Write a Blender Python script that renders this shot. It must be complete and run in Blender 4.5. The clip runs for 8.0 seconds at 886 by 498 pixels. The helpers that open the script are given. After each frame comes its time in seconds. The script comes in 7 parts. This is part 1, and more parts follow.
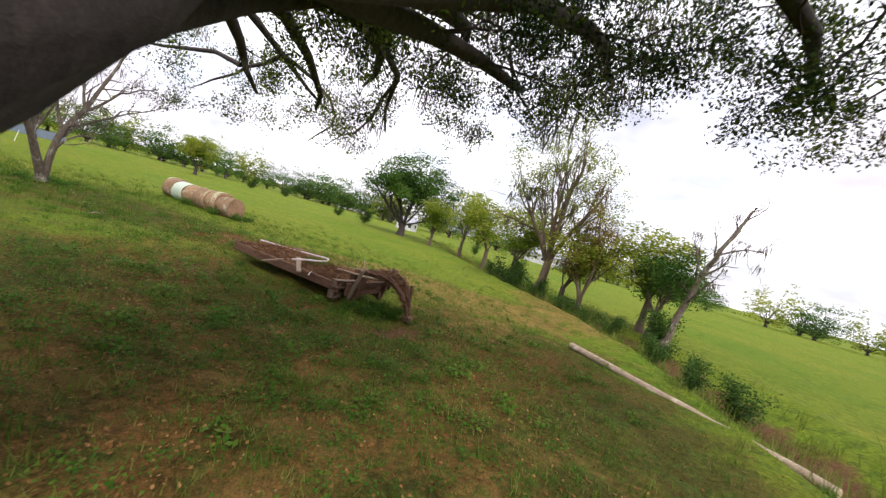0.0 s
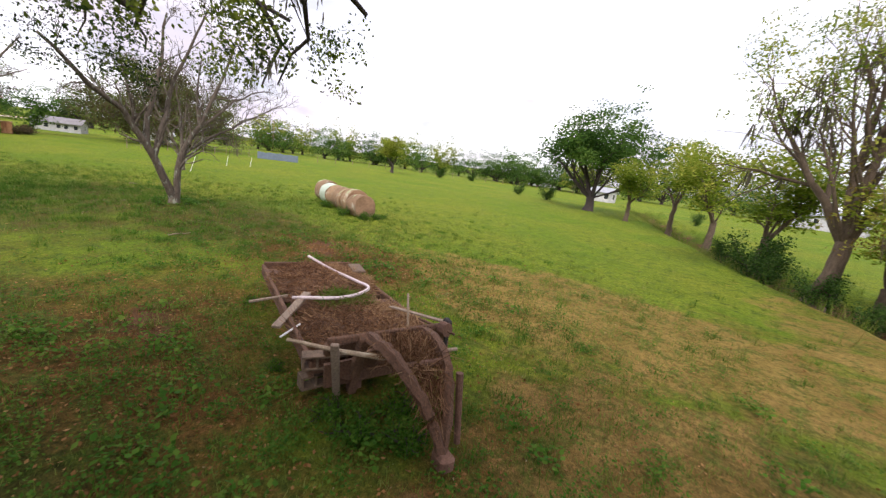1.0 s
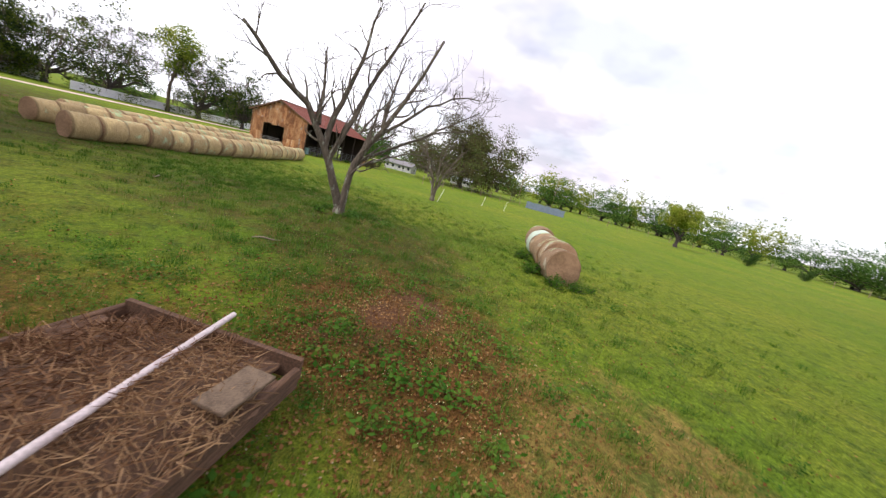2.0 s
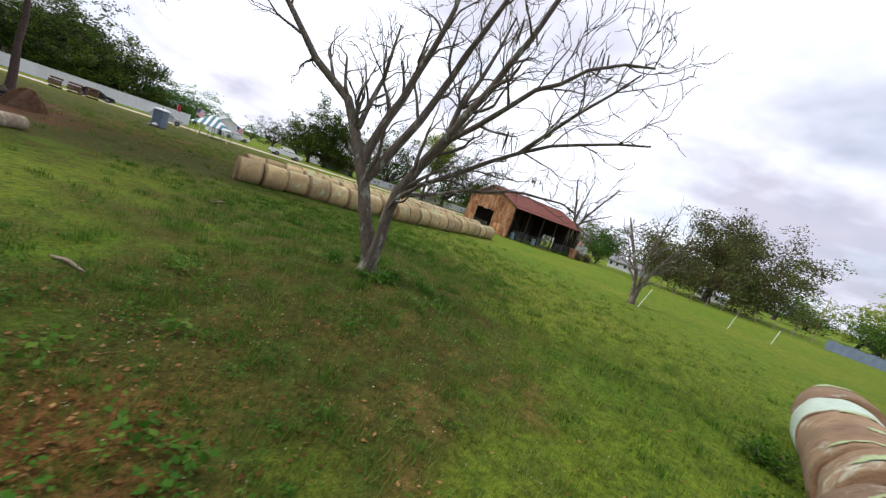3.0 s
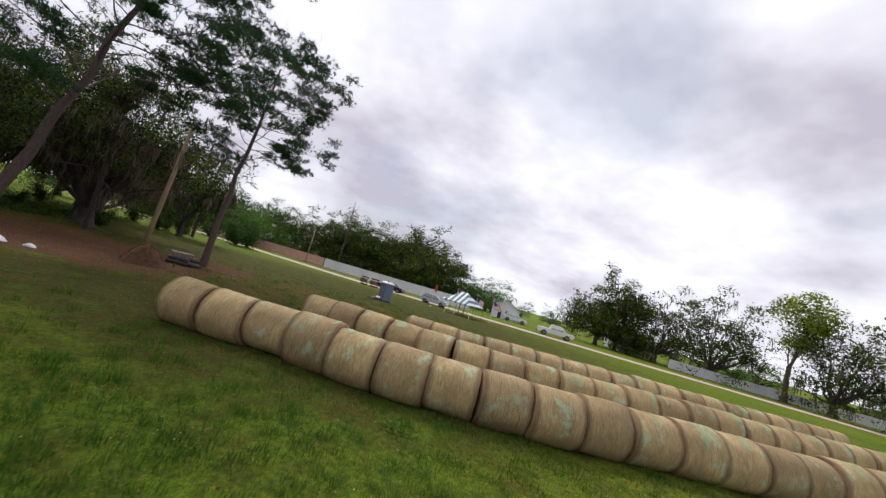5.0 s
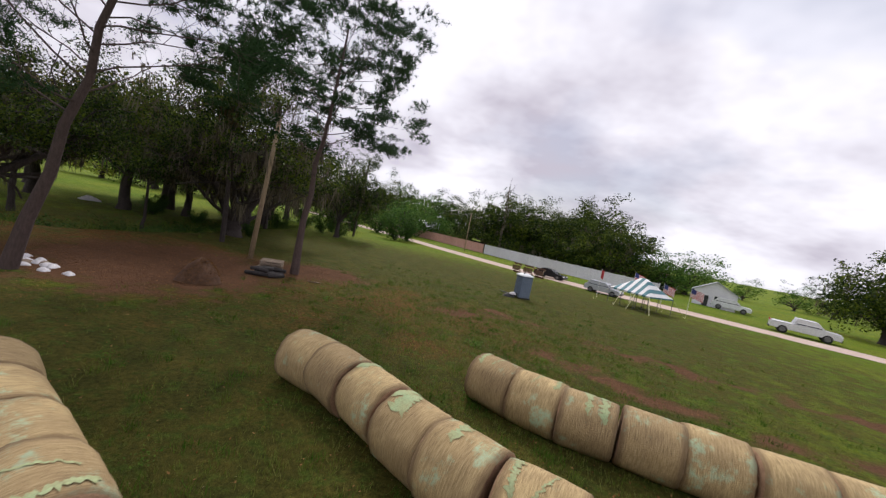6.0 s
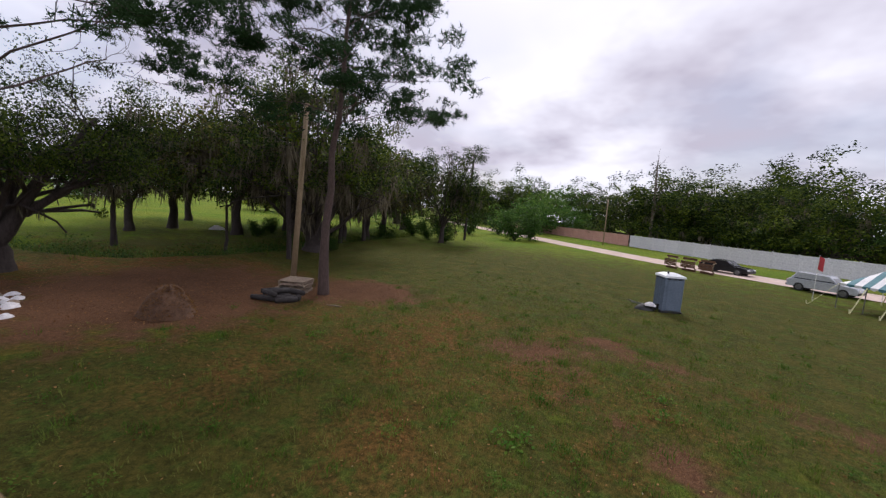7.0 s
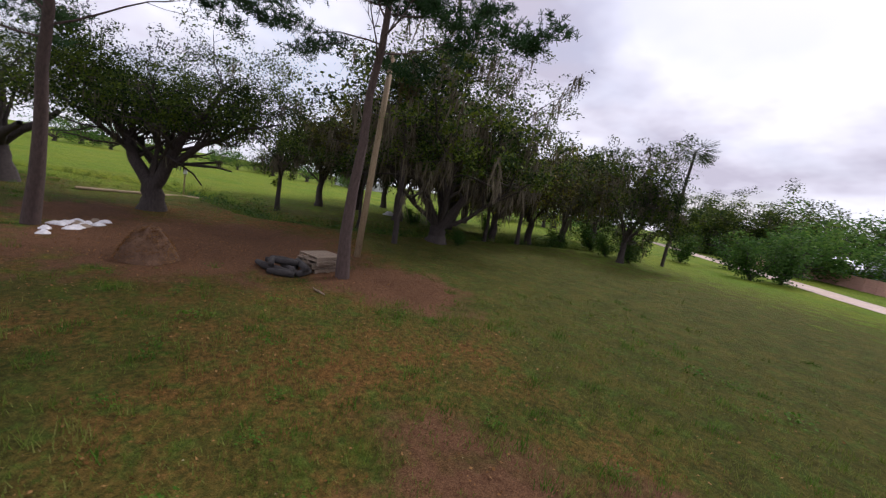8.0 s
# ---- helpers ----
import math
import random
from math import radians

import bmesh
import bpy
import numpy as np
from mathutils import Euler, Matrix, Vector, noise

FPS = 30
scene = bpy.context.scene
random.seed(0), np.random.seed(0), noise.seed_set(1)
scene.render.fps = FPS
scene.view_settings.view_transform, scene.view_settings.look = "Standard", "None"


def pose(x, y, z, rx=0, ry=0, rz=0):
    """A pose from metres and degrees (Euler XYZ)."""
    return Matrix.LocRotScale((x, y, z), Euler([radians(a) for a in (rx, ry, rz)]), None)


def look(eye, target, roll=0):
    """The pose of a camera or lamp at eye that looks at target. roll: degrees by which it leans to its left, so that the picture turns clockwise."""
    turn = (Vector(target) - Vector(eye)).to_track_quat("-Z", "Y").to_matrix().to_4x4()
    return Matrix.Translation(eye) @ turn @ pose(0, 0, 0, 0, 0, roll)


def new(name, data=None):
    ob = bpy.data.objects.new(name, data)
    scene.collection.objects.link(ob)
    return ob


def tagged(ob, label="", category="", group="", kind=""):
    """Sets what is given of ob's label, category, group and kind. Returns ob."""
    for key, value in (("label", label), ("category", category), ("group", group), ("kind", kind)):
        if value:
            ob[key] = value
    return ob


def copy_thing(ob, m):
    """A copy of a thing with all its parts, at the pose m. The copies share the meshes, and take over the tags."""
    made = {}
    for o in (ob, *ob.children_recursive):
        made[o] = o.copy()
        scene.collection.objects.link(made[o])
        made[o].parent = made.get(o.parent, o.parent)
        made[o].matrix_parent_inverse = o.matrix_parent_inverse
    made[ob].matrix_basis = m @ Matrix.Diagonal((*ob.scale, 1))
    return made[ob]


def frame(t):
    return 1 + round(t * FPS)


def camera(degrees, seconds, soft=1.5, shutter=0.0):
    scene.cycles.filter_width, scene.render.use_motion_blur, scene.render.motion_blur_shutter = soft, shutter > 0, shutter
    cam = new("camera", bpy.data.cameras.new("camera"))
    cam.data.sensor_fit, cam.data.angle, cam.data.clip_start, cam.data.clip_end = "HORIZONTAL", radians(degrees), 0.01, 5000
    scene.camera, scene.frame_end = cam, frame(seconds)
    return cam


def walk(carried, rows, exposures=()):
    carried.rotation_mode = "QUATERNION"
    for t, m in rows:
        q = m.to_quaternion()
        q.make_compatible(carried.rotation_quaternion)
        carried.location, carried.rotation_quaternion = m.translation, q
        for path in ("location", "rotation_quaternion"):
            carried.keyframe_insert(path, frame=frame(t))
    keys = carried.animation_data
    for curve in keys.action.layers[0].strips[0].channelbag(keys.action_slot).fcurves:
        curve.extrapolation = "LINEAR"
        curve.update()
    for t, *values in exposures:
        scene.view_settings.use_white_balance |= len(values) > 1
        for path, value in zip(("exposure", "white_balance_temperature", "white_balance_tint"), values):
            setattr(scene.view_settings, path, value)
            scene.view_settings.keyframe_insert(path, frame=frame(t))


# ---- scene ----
cam = camera(97.4, 8.0, 1.3, 0.08)
PATH = [
    (0, (2.979, 0.345, 2.783), (2.73, 2.326, 2.679), 15.4),
    (0.5, (3.426, 4.001, 3.162), (2.739, 5.859, 2.882), 11.3),
    (1, (3.174, 7.433, 3.37), (2.045, 9.027, 2.943), 7.7),
    (1.2, (2.673, 8.908, 3.379), (1.358, 10.338, 2.903), 8.2),
    (2.3, (-2.373, 15.83, 2.659), (-4.349, 15.9, 2.356), 16.5),
    (2.5, (-3.806, 16.738, 2.672), (-5.779, 16.524, 2.426), 17.1),
    (3, (-7.978, 18.327, 2.372), (-9.83, 17.615, 2.123), 18.7),
    (3.5, (-12.411, 18.675, 1.893), (-14.047, 17.541, 1.697), 19.0),
    (4, (-16.827, 17.973, 1.584), (-18.159, 16.485, 1.482), 17.6),
    (4.5, (-20.813, 16.039, 1.793), (-21.85, 14.33, 1.82), 12.5),
    (5, (-24.351, 13.449, 2.696), (-24.977, 11.559, 2.886), 15.8),
    (5.2, (-25.429, 12.21, 3.017), (-25.909, 10.275, 3.17), 17.1),
    (6.3, (-29.759, 4.387, 4.319), (-29.287, 2.453, 4.136), 6.0),
    (6.5, (-30.181, 2.866, 4.287), (-29.57, 0.972, 4.088), 3.0),
    (7, (-30.832, -1.245, 4.044), (-29.913, -3.009, 3.835), 4.4),
    (7.5, (-31.266, -5.339, 3.621), (-29.984, -6.857, 3.399), 6.6),
    (8, (-31.481, -9.606, 3.319), (-29.782, -10.624, 3.044), 9.9),
]
walk(cam, [(t, look(eye, target, roll)) for t, eye, target, roll in PATH],
     [(0, 0.14, 6450, 16), (1.0, 0.19, 6450, 18), (2.5, -0.06, 6300, 12), (3.0, -0.2, 6050, 11), (3.5, -0.12, 6000, 15), (4.0, -0.26, 6300, 12), (4.5, -0.46, 6300, 12), (5.2, -0.54, 6300, 14), (6.5, -0.5, 6400, 16), (7.2, -0.54, 6100, 18), (8.0, -0.44, 6100, 18)])

# ---------------------------------------------------------------- world, sun
SUN_AZ, SUN_EL = radians(200), radians(48)      # heading (left of +y) and height of the sun
world = bpy.data.worlds.new("sky")
scene.world = world
world.use_nodes = True
wn, wl = world.node_tree.nodes, world.node_tree.links
wn.clear()
sky = wn.new("ShaderNodeTexSky")
sky.sky_type, sky.sun_disc = "NISHITA", False
sky.sun_elevation, sky.sun_rotation = SUN_EL, -SUN_AZ
sky.air_density, sky.dust_density, sky.ozone_density = 1.0, 2.0, 1.0
tc = wn.new("ShaderNodeTexCoord")
sep = wn.new("ShaderNodeSeparateXYZ")
wl.new(tc.outputs["Generated"], sep.inputs[0])
den = wn.new("ShaderNodeMath"); den.operation = "ADD"; den.inputs[1].default_value = 0.35
wl.new(sep.outputs["Z"], den.inputs[0])
lift = wn.new("ShaderNodeMath"); lift.operation = "MAXIMUM"; lift.inputs[1].default_value = 0.2
wl.new(den.outputs[0], lift.inputs[0])
flat = wn.new("ShaderNodeVectorMath"); flat.operation = "DIVIDE"
comb = wn.new("ShaderNodeCombineXYZ")
for k in "XYZ":
    wl.new(lift.outputs[0], comb.inputs[k])
wl.new(tc.outputs["Generated"], flat.inputs[0]); wl.new(comb.outputs[0], flat.inputs[1])


def sky_noise(scale, detail, rough, offset):
    mp = wn.new("ShaderNodeMapping"); mp.inputs["Location"].default_value = offset
    wl.new(flat.outputs[0], mp.inputs["Vector"])
    n = wn.new("ShaderNodeTexNoise")
    n.inputs["Scale"].default_value, n.inputs["Detail"].default_value, n.inputs["Roughness"].default_value = scale, detail, rough
    wl.new(mp.outputs[0], n.inputs["Vector"])
    return n


def sky_ramp(src, a, b, ca, cb):
    r = wn.new("ShaderNodeValToRGB")
    r.color_ramp.elements[0].position, r.color_ramp.elements[1].position = a, b
    r.color_ramp.elements[0].color, r.color_ramp.elements[1].color = ca, cb
    wl.new(src, r.inputs[0])
    return r


cover = sky_ramp(sky_noise(1.5, 4, 0.5, (3.1, 0.4, 0)).outputs[0], 0.36, 0.52, (0.55, 0.55, 0.55, 1), (1, 1, 1, 1))
tone = sky_ramp(sky_noise(1.1, 5, 0.55, (0.3, 2.2, 1)).outputs[0], 0.36, 0.53, (0.78, 0.74, 0.83, 1), (1.36, 1.36, 1.42, 1))
bg_sky = wn.new("ShaderNodeBackground"); bg_sky.inputs[1].default_value = 0.13
bg_cloud = wn.new("ShaderNodeBackground"); bg_cloud.inputs[1].default_value = 1.08
wl.new(sky.outputs[0], bg_sky.inputs[0]); wl.new(tone.outputs[0], bg_cloud.inputs[0])
mixw = wn.new("ShaderNodeMixShader")
wl.new(cover.outputs[0], mixw.inputs[0]); wl.new(bg_sky.outputs[0], mixw.inputs[1]); wl.new(bg_cloud.outputs[0], mixw.inputs[2])
outw = wn.new("ShaderNodeOutputWorld")
wl.new(mixw.outputs[0], outw.inputs[0])

sun = new("sun", bpy.data.lights.new("sun", "SUN"))
sun.data.energy, sun.data.angle, sun.data.color = 3.0, radians(12), (1.0, 0.95, 0.86)
sun_from = Vector((-math.sin(SUN_AZ) * math.cos(SUN_EL), math.cos(SUN_AZ) * math.cos(SUN_EL), math.sin(SUN_EL)))
sun.matrix_world = look(sun_from * 50, (0, 0, 0))


# ---------------------------------------------------------------- materials
def material(name):
    m = bpy.data.materials.new(name)
    m.use_nodes = True
    nt = m.node_tree
    b = nt.nodes["Principled BSDF"]
    return m, nt.nodes, nt.links, b


def coords(N, L, scale=1.0, kind="Object"):
    t = N.new("ShaderNodeTexCoord")
    mp = N.new("ShaderNodeMapping")
    mp.inputs["Scale"].default_value = (scale,) * 3 if isinstance(scale, (int, float)) else scale
    L.new(t.outputs[kind], mp.inputs[0])
    return mp.outputs[0]


def noise_node(N, L, vec, scale, detail=4, rough=0.55):
    n = N.new("ShaderNodeTexNoise")
    n.inputs["Scale"].default_value, n.inputs["Detail"].default_value, n.inputs["Roughness"].default_value = scale, detail, rough
    L.new(vec, n.inputs["Vector"])
    return n.outputs[0]


def ramp(N, L, fac, stops):
    r = N.new("ShaderNodeValToRGB")
    e = r.color_ramp.elements
    while len(e) < len(stops):
        e.new(0.5)
    for k, (pos, col) in zip(e, stops):
        k.position, k.color = pos, (*col, 1)
    L.new(fac, r.inputs[0])
    return r.outputs[0]


def mix(N, L, fac, a, b, how="MIX"):
    m = N.new("ShaderNodeMix")
    m.data_type, m.blend_type = "RGBA", how
    for sock, v in ((m.inputs[0], fac), (m.inputs[6], a), (m.inputs[7], b)):
        if isinstance(v, bpy.types.NodeSocket):
            L.new(v, sock)
        else:
            sock.default_value = v if isinstance(v, (int, float)) else (*v, 1)
    return m.outputs[2]


def bump(N, L, b, height, strength=0.4, dist=0.02):
    n = N.new("ShaderNodeBump")
    n.inputs["Strength"].default_value, n.inputs["Distance"].default_value = strength, dist
    L.new(height, n.inputs["Height"])
    L.new(n.outputs[0], b.inputs["Normal"])


def plain(name, a, b2, scale=6.0, rough=0.8, metal=0.0, bumpy=0.2, stretch=None, spots=None):
    """A surface of two mingled tones with fine grain; spots: (colour, amount) of a third, in patches."""
    m, N, L, b = material(name)
    v = coords(N, L, stretch or 1.0)
    n1, n2 = noise_node(N, L, v, scale, 5), noise_node(N, L, v, scale * 7, 3)
    col = ramp(N, L, n1, [(0.35, a), (0.65, b2)])
    col = mix(N, L, 0.35, col, ramp(N, L, n2, [(0.3, tuple(c * 0.5 for c in a)), (0.7, tuple(min(1, c * 1.3) for c in b2))]))
    if spots:
        s = noise_node(N, L, v, scale * 0.45, 6, 0.65)
        col = mix(N, L, ramp(N, L, s, [(spots[1], (0, 0, 0)), (spots[1] + 0.08, (1, 1, 1))]), col, spots[0])
    rnd = N.new("ShaderNodeObjectInfo")
    col = mix(N, L, 0.25, col, mix(N, L, rnd.outputs["Random"], (0.75, 0.75, 0.75), (1.2, 1.2, 1.2)), "MULTIPLY")
    L.new(col, b.inputs["Base Color"])
    b.inputs["Roughness"].default_value, b.inputs["Metallic"].default_value = rough, metal
    if bumpy:
        bump(N, L, b, n2, bumpy)
    return m


def leafy(name, stops, translucent=0.35, rough=0.55):
    """Leaves: each its own tone, and light that passes through them."""
    m, N, L, b = material(name)
    g = N.new("ShaderNodeNewGeometry")
    o = N.new("ShaderNodeObjectInfo")
    n1 = noise_node(N, L, coords(N, L), 0.35, 3)
    add = N.new("ShaderNodeMath"); add.operation = "MULTIPLY_ADD"
    add.inputs[1].default_value = 0.55
    L.new(g.outputs["Random Per Island"], add.inputs[0])
    half = N.new("ShaderNodeMath"); half.operation = "MULTIPLY_ADD"; half.inputs[1].default_value = 1.3; half.inputs[2].default_value = -0.38
    L.new(n1, half.inputs[0]); L.new(half.outputs[0], add.inputs[2])
    col = ramp(N, L, add.outputs[0], stops)
    col = mix(N, L, 1.0, col, mix(N, L, o.outputs["Random"], (0.8, 0.85, 0.8), (1.15, 1.12, 1.1)), "MULTIPLY")
    L.new(col, b.inputs["Base Color"])
    b.inputs["Roughness"].default_value = rough
    b.inputs["Specular IOR Level"].default_value = 0.06
    t = N.new("ShaderNodeBsdfTranslucent")
    L.new(col, t.inputs[0])
    ms = N.new("ShaderNodeMixShader"); ms.inputs[0].default_value = translucent
    L.new(b.outputs[0], ms.inputs[1]); L.new(t.outputs[0], ms.inputs[2])
    L.new(ms.outputs[0], N["Material Output"].inputs[0])
    return m


def ground_material():
    m, N, L, b = material("meadow_grass")
    v = coords(N, L)
    big, mid, fine = noise_node(N, L, v, 0.11, 4), noise_node(N, L, v, 0.9, 5, 0.6), noise_node(N, L, v, 9.0, 4, 0.7)
    tiny = noise_node(N, L, v, 45.0, 3, 0.7)
    at = N.new("ShaderNodeAttribute"); at.attribute_name = "patch"
    sp = N.new("ShaderNodeSeparateColor"); L.new(at.outputs["Color"], sp.inputs[0])
    grass = ramp(N, L, mid, [(0.3, (0.11, 0.18, 0.013)), (0.55, (0.17, 0.25, 0.018)), (0.75, (0.27, 0.27, 0.034))])
    grass = mix(N, L, 0.5, grass, ramp(N, L, big, [(0.35, (0.11, 0.21, 0.012)), (0.62, (0.25, 0.26, 0.028))]))
    dark = ramp(N, L, fine, [(0.32, (0.28, 0.34, 0.22)), (0.62, (1.15, 1.13, 1.1))])
    grass = mix(N, L, 0.75, grass, dark, "MULTIPLY")
    # dull olive turf; its dark tone also paints tree shade into the ground
    olive_shade = ramp(N, L, mid, [(0.3, (0.052, 0.058, 0.011)), (0.7, (0.125, 0.108, 0.022))])
    olive_shade = mix(N, L, 0.7, olive_shade, dark, "MULTIPLY")
    litter = ramp(N, L, fine, [(0.3, (0.045, 0.025, 0.008)), (0.5, (0.145, 0.073, 0.020)), (0.72, (0.25, 0.13, 0.040))])
    dirt = ramp(N, L, mid, [(0.3, (0.078, 0.034, 0.016)), (0.7, (0.16, 0.076, 0.037))])
    dirt = mix(N, L, 0.4, dirt, ramp(N, L, fine, [(0.3, (0.06, 0.03, 0.017)), (0.7, (0.26, 0.145, 0.08))]))

    def mask(chan, src, lo, hi):
        a = N.new("ShaderNodeMath"); a.operation = "ADD"
        L.new(sp.outputs[chan], a.inputs[0]); L.new(src, a.inputs[1])
        return ramp(N, L, a.outputs[0], [(lo, (0, 0, 0)), (hi, (1, 1, 1))])

    col = mix(N, L, mask("Blue", mid, 0.72, 1.1), grass, olive_shade)
    dr = N.new("ShaderNodeMath"); dr.operation = "ADD"
    L.new(at.outputs["Alpha"], dr.inputs[0]); L.new(mid, dr.inputs[1])
    straw = mix(N, L, 0.6, ramp(N, L, mid, [(0.3, (0.20, 0.13, 0.036)), (0.7, (0.34, 0.215, 0.074))]), dark, "MULTIPLY")
    col = mix(N, L, ramp(N, L, dr.outputs[0], [(0.75, (0, 0, 0)), (1.25, (0.85, 0.85, 0.85))]), col, straw)
    wide = noise_node(N, L, v, 0.42, 4, 0.6)
    blot = N.new("ShaderNodeMath"); blot.operation = "MULTIPLY_ADD"; blot.inputs[1].default_value = 0.7
    L.new(wide, blot.inputs[0])
    low = N.new("ShaderNodeMath"); low.operation = "MULTIPLY"; low.inputs[1].default_value = 0.3
    L.new(fine, low.inputs[0]); L.new(low.outputs[0], blot.inputs[2])
    col = mix(N, L, mask("Green", blot.outputs[0], 0.80, 1.14), col, litter)
    tuft = noise_node(N, L, v, 2.3, 6, 0.7)
    col = mix(N, L, ramp(N, L, tuft, [(0.50, (0, 0, 0)), (0.62, (0.72, 0.72, 0.72))]), col, mix(N, L, 0.8, (0.075, 0.125, 0.018), dark, "MULTIPLY"))
    col = mix(N, L, mask("Red", mid, 0.78, 1.2), col, dirt)
    col = mix(N, L, 0.6, col, ramp(N, L, tiny, [(0.32, (0.2, 0.2, 0.2)), (0.5, (0.85, 0.85, 0.85)), (0.7, (1.7, 1.66, 1.55))]), "MULTIPLY")
    L.new(col, b.inputs["Base Color"])
    b.inputs["Roughness"].default_value = 0.95
    b.inputs["Specular IOR Level"].default_value = 0.1
    add = N.new("ShaderNodeMath"); add.operation = "ADD"
    L.new(fine, add.inputs[0]); L.new(tiny, add.inputs[1])
    bump(N, L, b, add.outputs[0], 0.9, 0.06)
    return m


def hay_material(name, a, b2, band):
    """Rolled hay: fine straw round the roll, darker bands, torn green net."""
    m, N, L, b = material(name)
    v = coords(N, L)
    o = N.new("ShaderNodeObjectInfo")
    off = N.new("ShaderNodeVectorMath"); off.operation = "ADD"
    k = N.new("ShaderNodeVectorMath"); k.operation = "SCALE"; k.inputs[0].default_value = (37, 17, 53)
    L.new(o.outputs["Random"], k.inputs["Scale"]); L.new(v, off.inputs[0]); L.new(k.outputs[0], off.inputs[1])
    mp = N.new("ShaderNodeMapping"); mp.inputs["Scale"].default_value = (30, 2.5, 2.5)
    L.new(off.outputs[0], mp.inputs[0])
    straw, soft = noise_node(N, L, mp.outputs[0], 2.0, 5, 0.7), noise_node(N, L, off.outputs[0], 1.3, 4)
    col = ramp(N, L, straw, [(0.3, tuple(c * 0.55 for c in a)), (0.5, a), (0.72, b2)])
    col = mix(N, L, 0.55, col, ramp(N, L, soft, [(0.35, (0.62, 0.58, 0.55)), (0.65, (1.2, 1.2, 1.15))]), "MULTIPLY")
    mp2 = N.new("ShaderNodeMapping"); mp2.inputs["Scale"].default_value = (1.4, 1.1, 1.1)
    L.new(off.outputs[0], mp2.inputs[0])
    net = noise_node(N, L, mp2.outputs[0], 1.25, 6, 0.75)
    col = mix(N, L, ramp(N, L, net, [(0.555, (0, 0, 0)), (0.64, (0.7, 0.7, 0.7))]), col, band)
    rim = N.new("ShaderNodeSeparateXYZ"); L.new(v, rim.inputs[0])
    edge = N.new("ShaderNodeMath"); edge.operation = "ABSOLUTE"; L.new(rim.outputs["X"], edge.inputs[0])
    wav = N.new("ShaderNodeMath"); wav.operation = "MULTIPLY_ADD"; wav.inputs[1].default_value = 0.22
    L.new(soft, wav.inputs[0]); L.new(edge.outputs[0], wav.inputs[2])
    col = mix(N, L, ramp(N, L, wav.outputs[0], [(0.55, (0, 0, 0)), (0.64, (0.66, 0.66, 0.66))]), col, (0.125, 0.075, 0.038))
    tint = mix(N, L, o.outputs["Random"], (0.78, 0.74, 0.70), (1.15, 1.13, 1.05))
    col = mix(N, L, 1.0, col, tint, "MULTIPLY")
    L.new(col, b.inputs["Base Color"])
    b.inputs["Roughness"].default_value = 0.9
    bump(N, L, b, straw, 0.7, 0.03)
    return m


def rusty_sheet():
    """Corrugated sheets gone to rust in streaks, some still zinc-grey."""
    m, N, L, b = material("rusty_sheet")
    v = coords(N, L)
    o = N.new("ShaderNodeObjectInfo")
    k = N.new("ShaderNodeVectorMath"); k.operation = "SCALE"; k.inputs[0].default_value = (41, 23, 67)
    L.new(o.outputs["Random"], k.inputs["Scale"])
    off = N.new("ShaderNodeVectorMath"); off.operation = "ADD"
    L.new(v, off.inputs[0]); L.new(k.outputs[0], off.inputs[1])
    mp = N.new("ShaderNodeMapping"); mp.inputs["Scale"].default_value = (1.2, 1.2, 0.5)
    L.new(off.outputs[0], mp.inputs[0])
    n1, n2 = noise_node(N, L, mp.outputs[0], 1.1, 7, 0.72), noise_node(N, L, off.outputs[0], 0.6, 3)
    col = ramp(N, L, n1, [(0.3, (0.10, 0.045, 0.025)), (0.46, (0.28, 0.12, 0.05)), (0.56, (0.46, 0.25, 0.12)), (0.70, (0.56, 0.44, 0.30))])
    col = mix(N, L, 0.5, col, mix(N, L, o.outputs["Random"], (0.42, 0.32, 0.26), (1.5, 1.45, 1.35)), "MULTIPLY")
    col = mix(N, L, ramp(N, L, n2, [(0.62, (0, 0, 0)), (0.68, (0.6, 0.6, 0.6))]), col, (0.42, 0.38, 0.33))
    L.new(col, b.inputs["Base Color"])
    b.inputs["Roughness"].default_value, b.inputs["Metallic"].default_value = 0.75, 0.2
    bump(N, L, b, n1, 0.3)
    return m


def glass_dark(name, col=(0.02, 0.025, 0.03)):
    m, N, L, b = material(name)
    b.inputs["Base Color"].default_value = (*col, 1)
    b.inputs["Roughness"].default_value = 0.08
    return m


M_GROUND = ground_material()
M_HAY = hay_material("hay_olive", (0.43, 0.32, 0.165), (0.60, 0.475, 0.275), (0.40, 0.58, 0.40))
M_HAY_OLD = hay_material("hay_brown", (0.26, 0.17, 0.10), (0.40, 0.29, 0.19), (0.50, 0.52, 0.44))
M_HAY_END = plain("hay_cut_end", (0.22, 0.125, 0.07), (0.34, 0.21, 0.12), 9, 0.95, bumpy=0.7)
M_NET = plain("green_net_wrap", (0.34, 0.32, 0.15), (0.33, 0.43, 0.22), 5, 0.8)
M_WRAP = plain("pale_net_wrap", (0.40, 0.46, 0.36), (0.50, 0.60, 0.49), 8, 0.6)
M_BARK = plain("oak_bark", (0.03, 0.023, 0.022), (0.075, 0.058, 0.053), 5, 0.95, bumpy=0.9, stretch=(3, 3, 0.8))
M_BARK_PALE = plain("lichen_bark", (0.055, 0.040, 0.030), (0.15, 0.12, 0.088), 5, 0.95, bumpy=0.8, stretch=(3, 3, 0.9), spots=((0.26, 0.27, 0.21), 0.56))
M_BARK_PINE = plain("pine_bark", (0.06, 0.04, 0.036), (0.12, 0.08, 0.07), 6, 0.95, bumpy=0.9, stretch=(3, 3, 0.9))
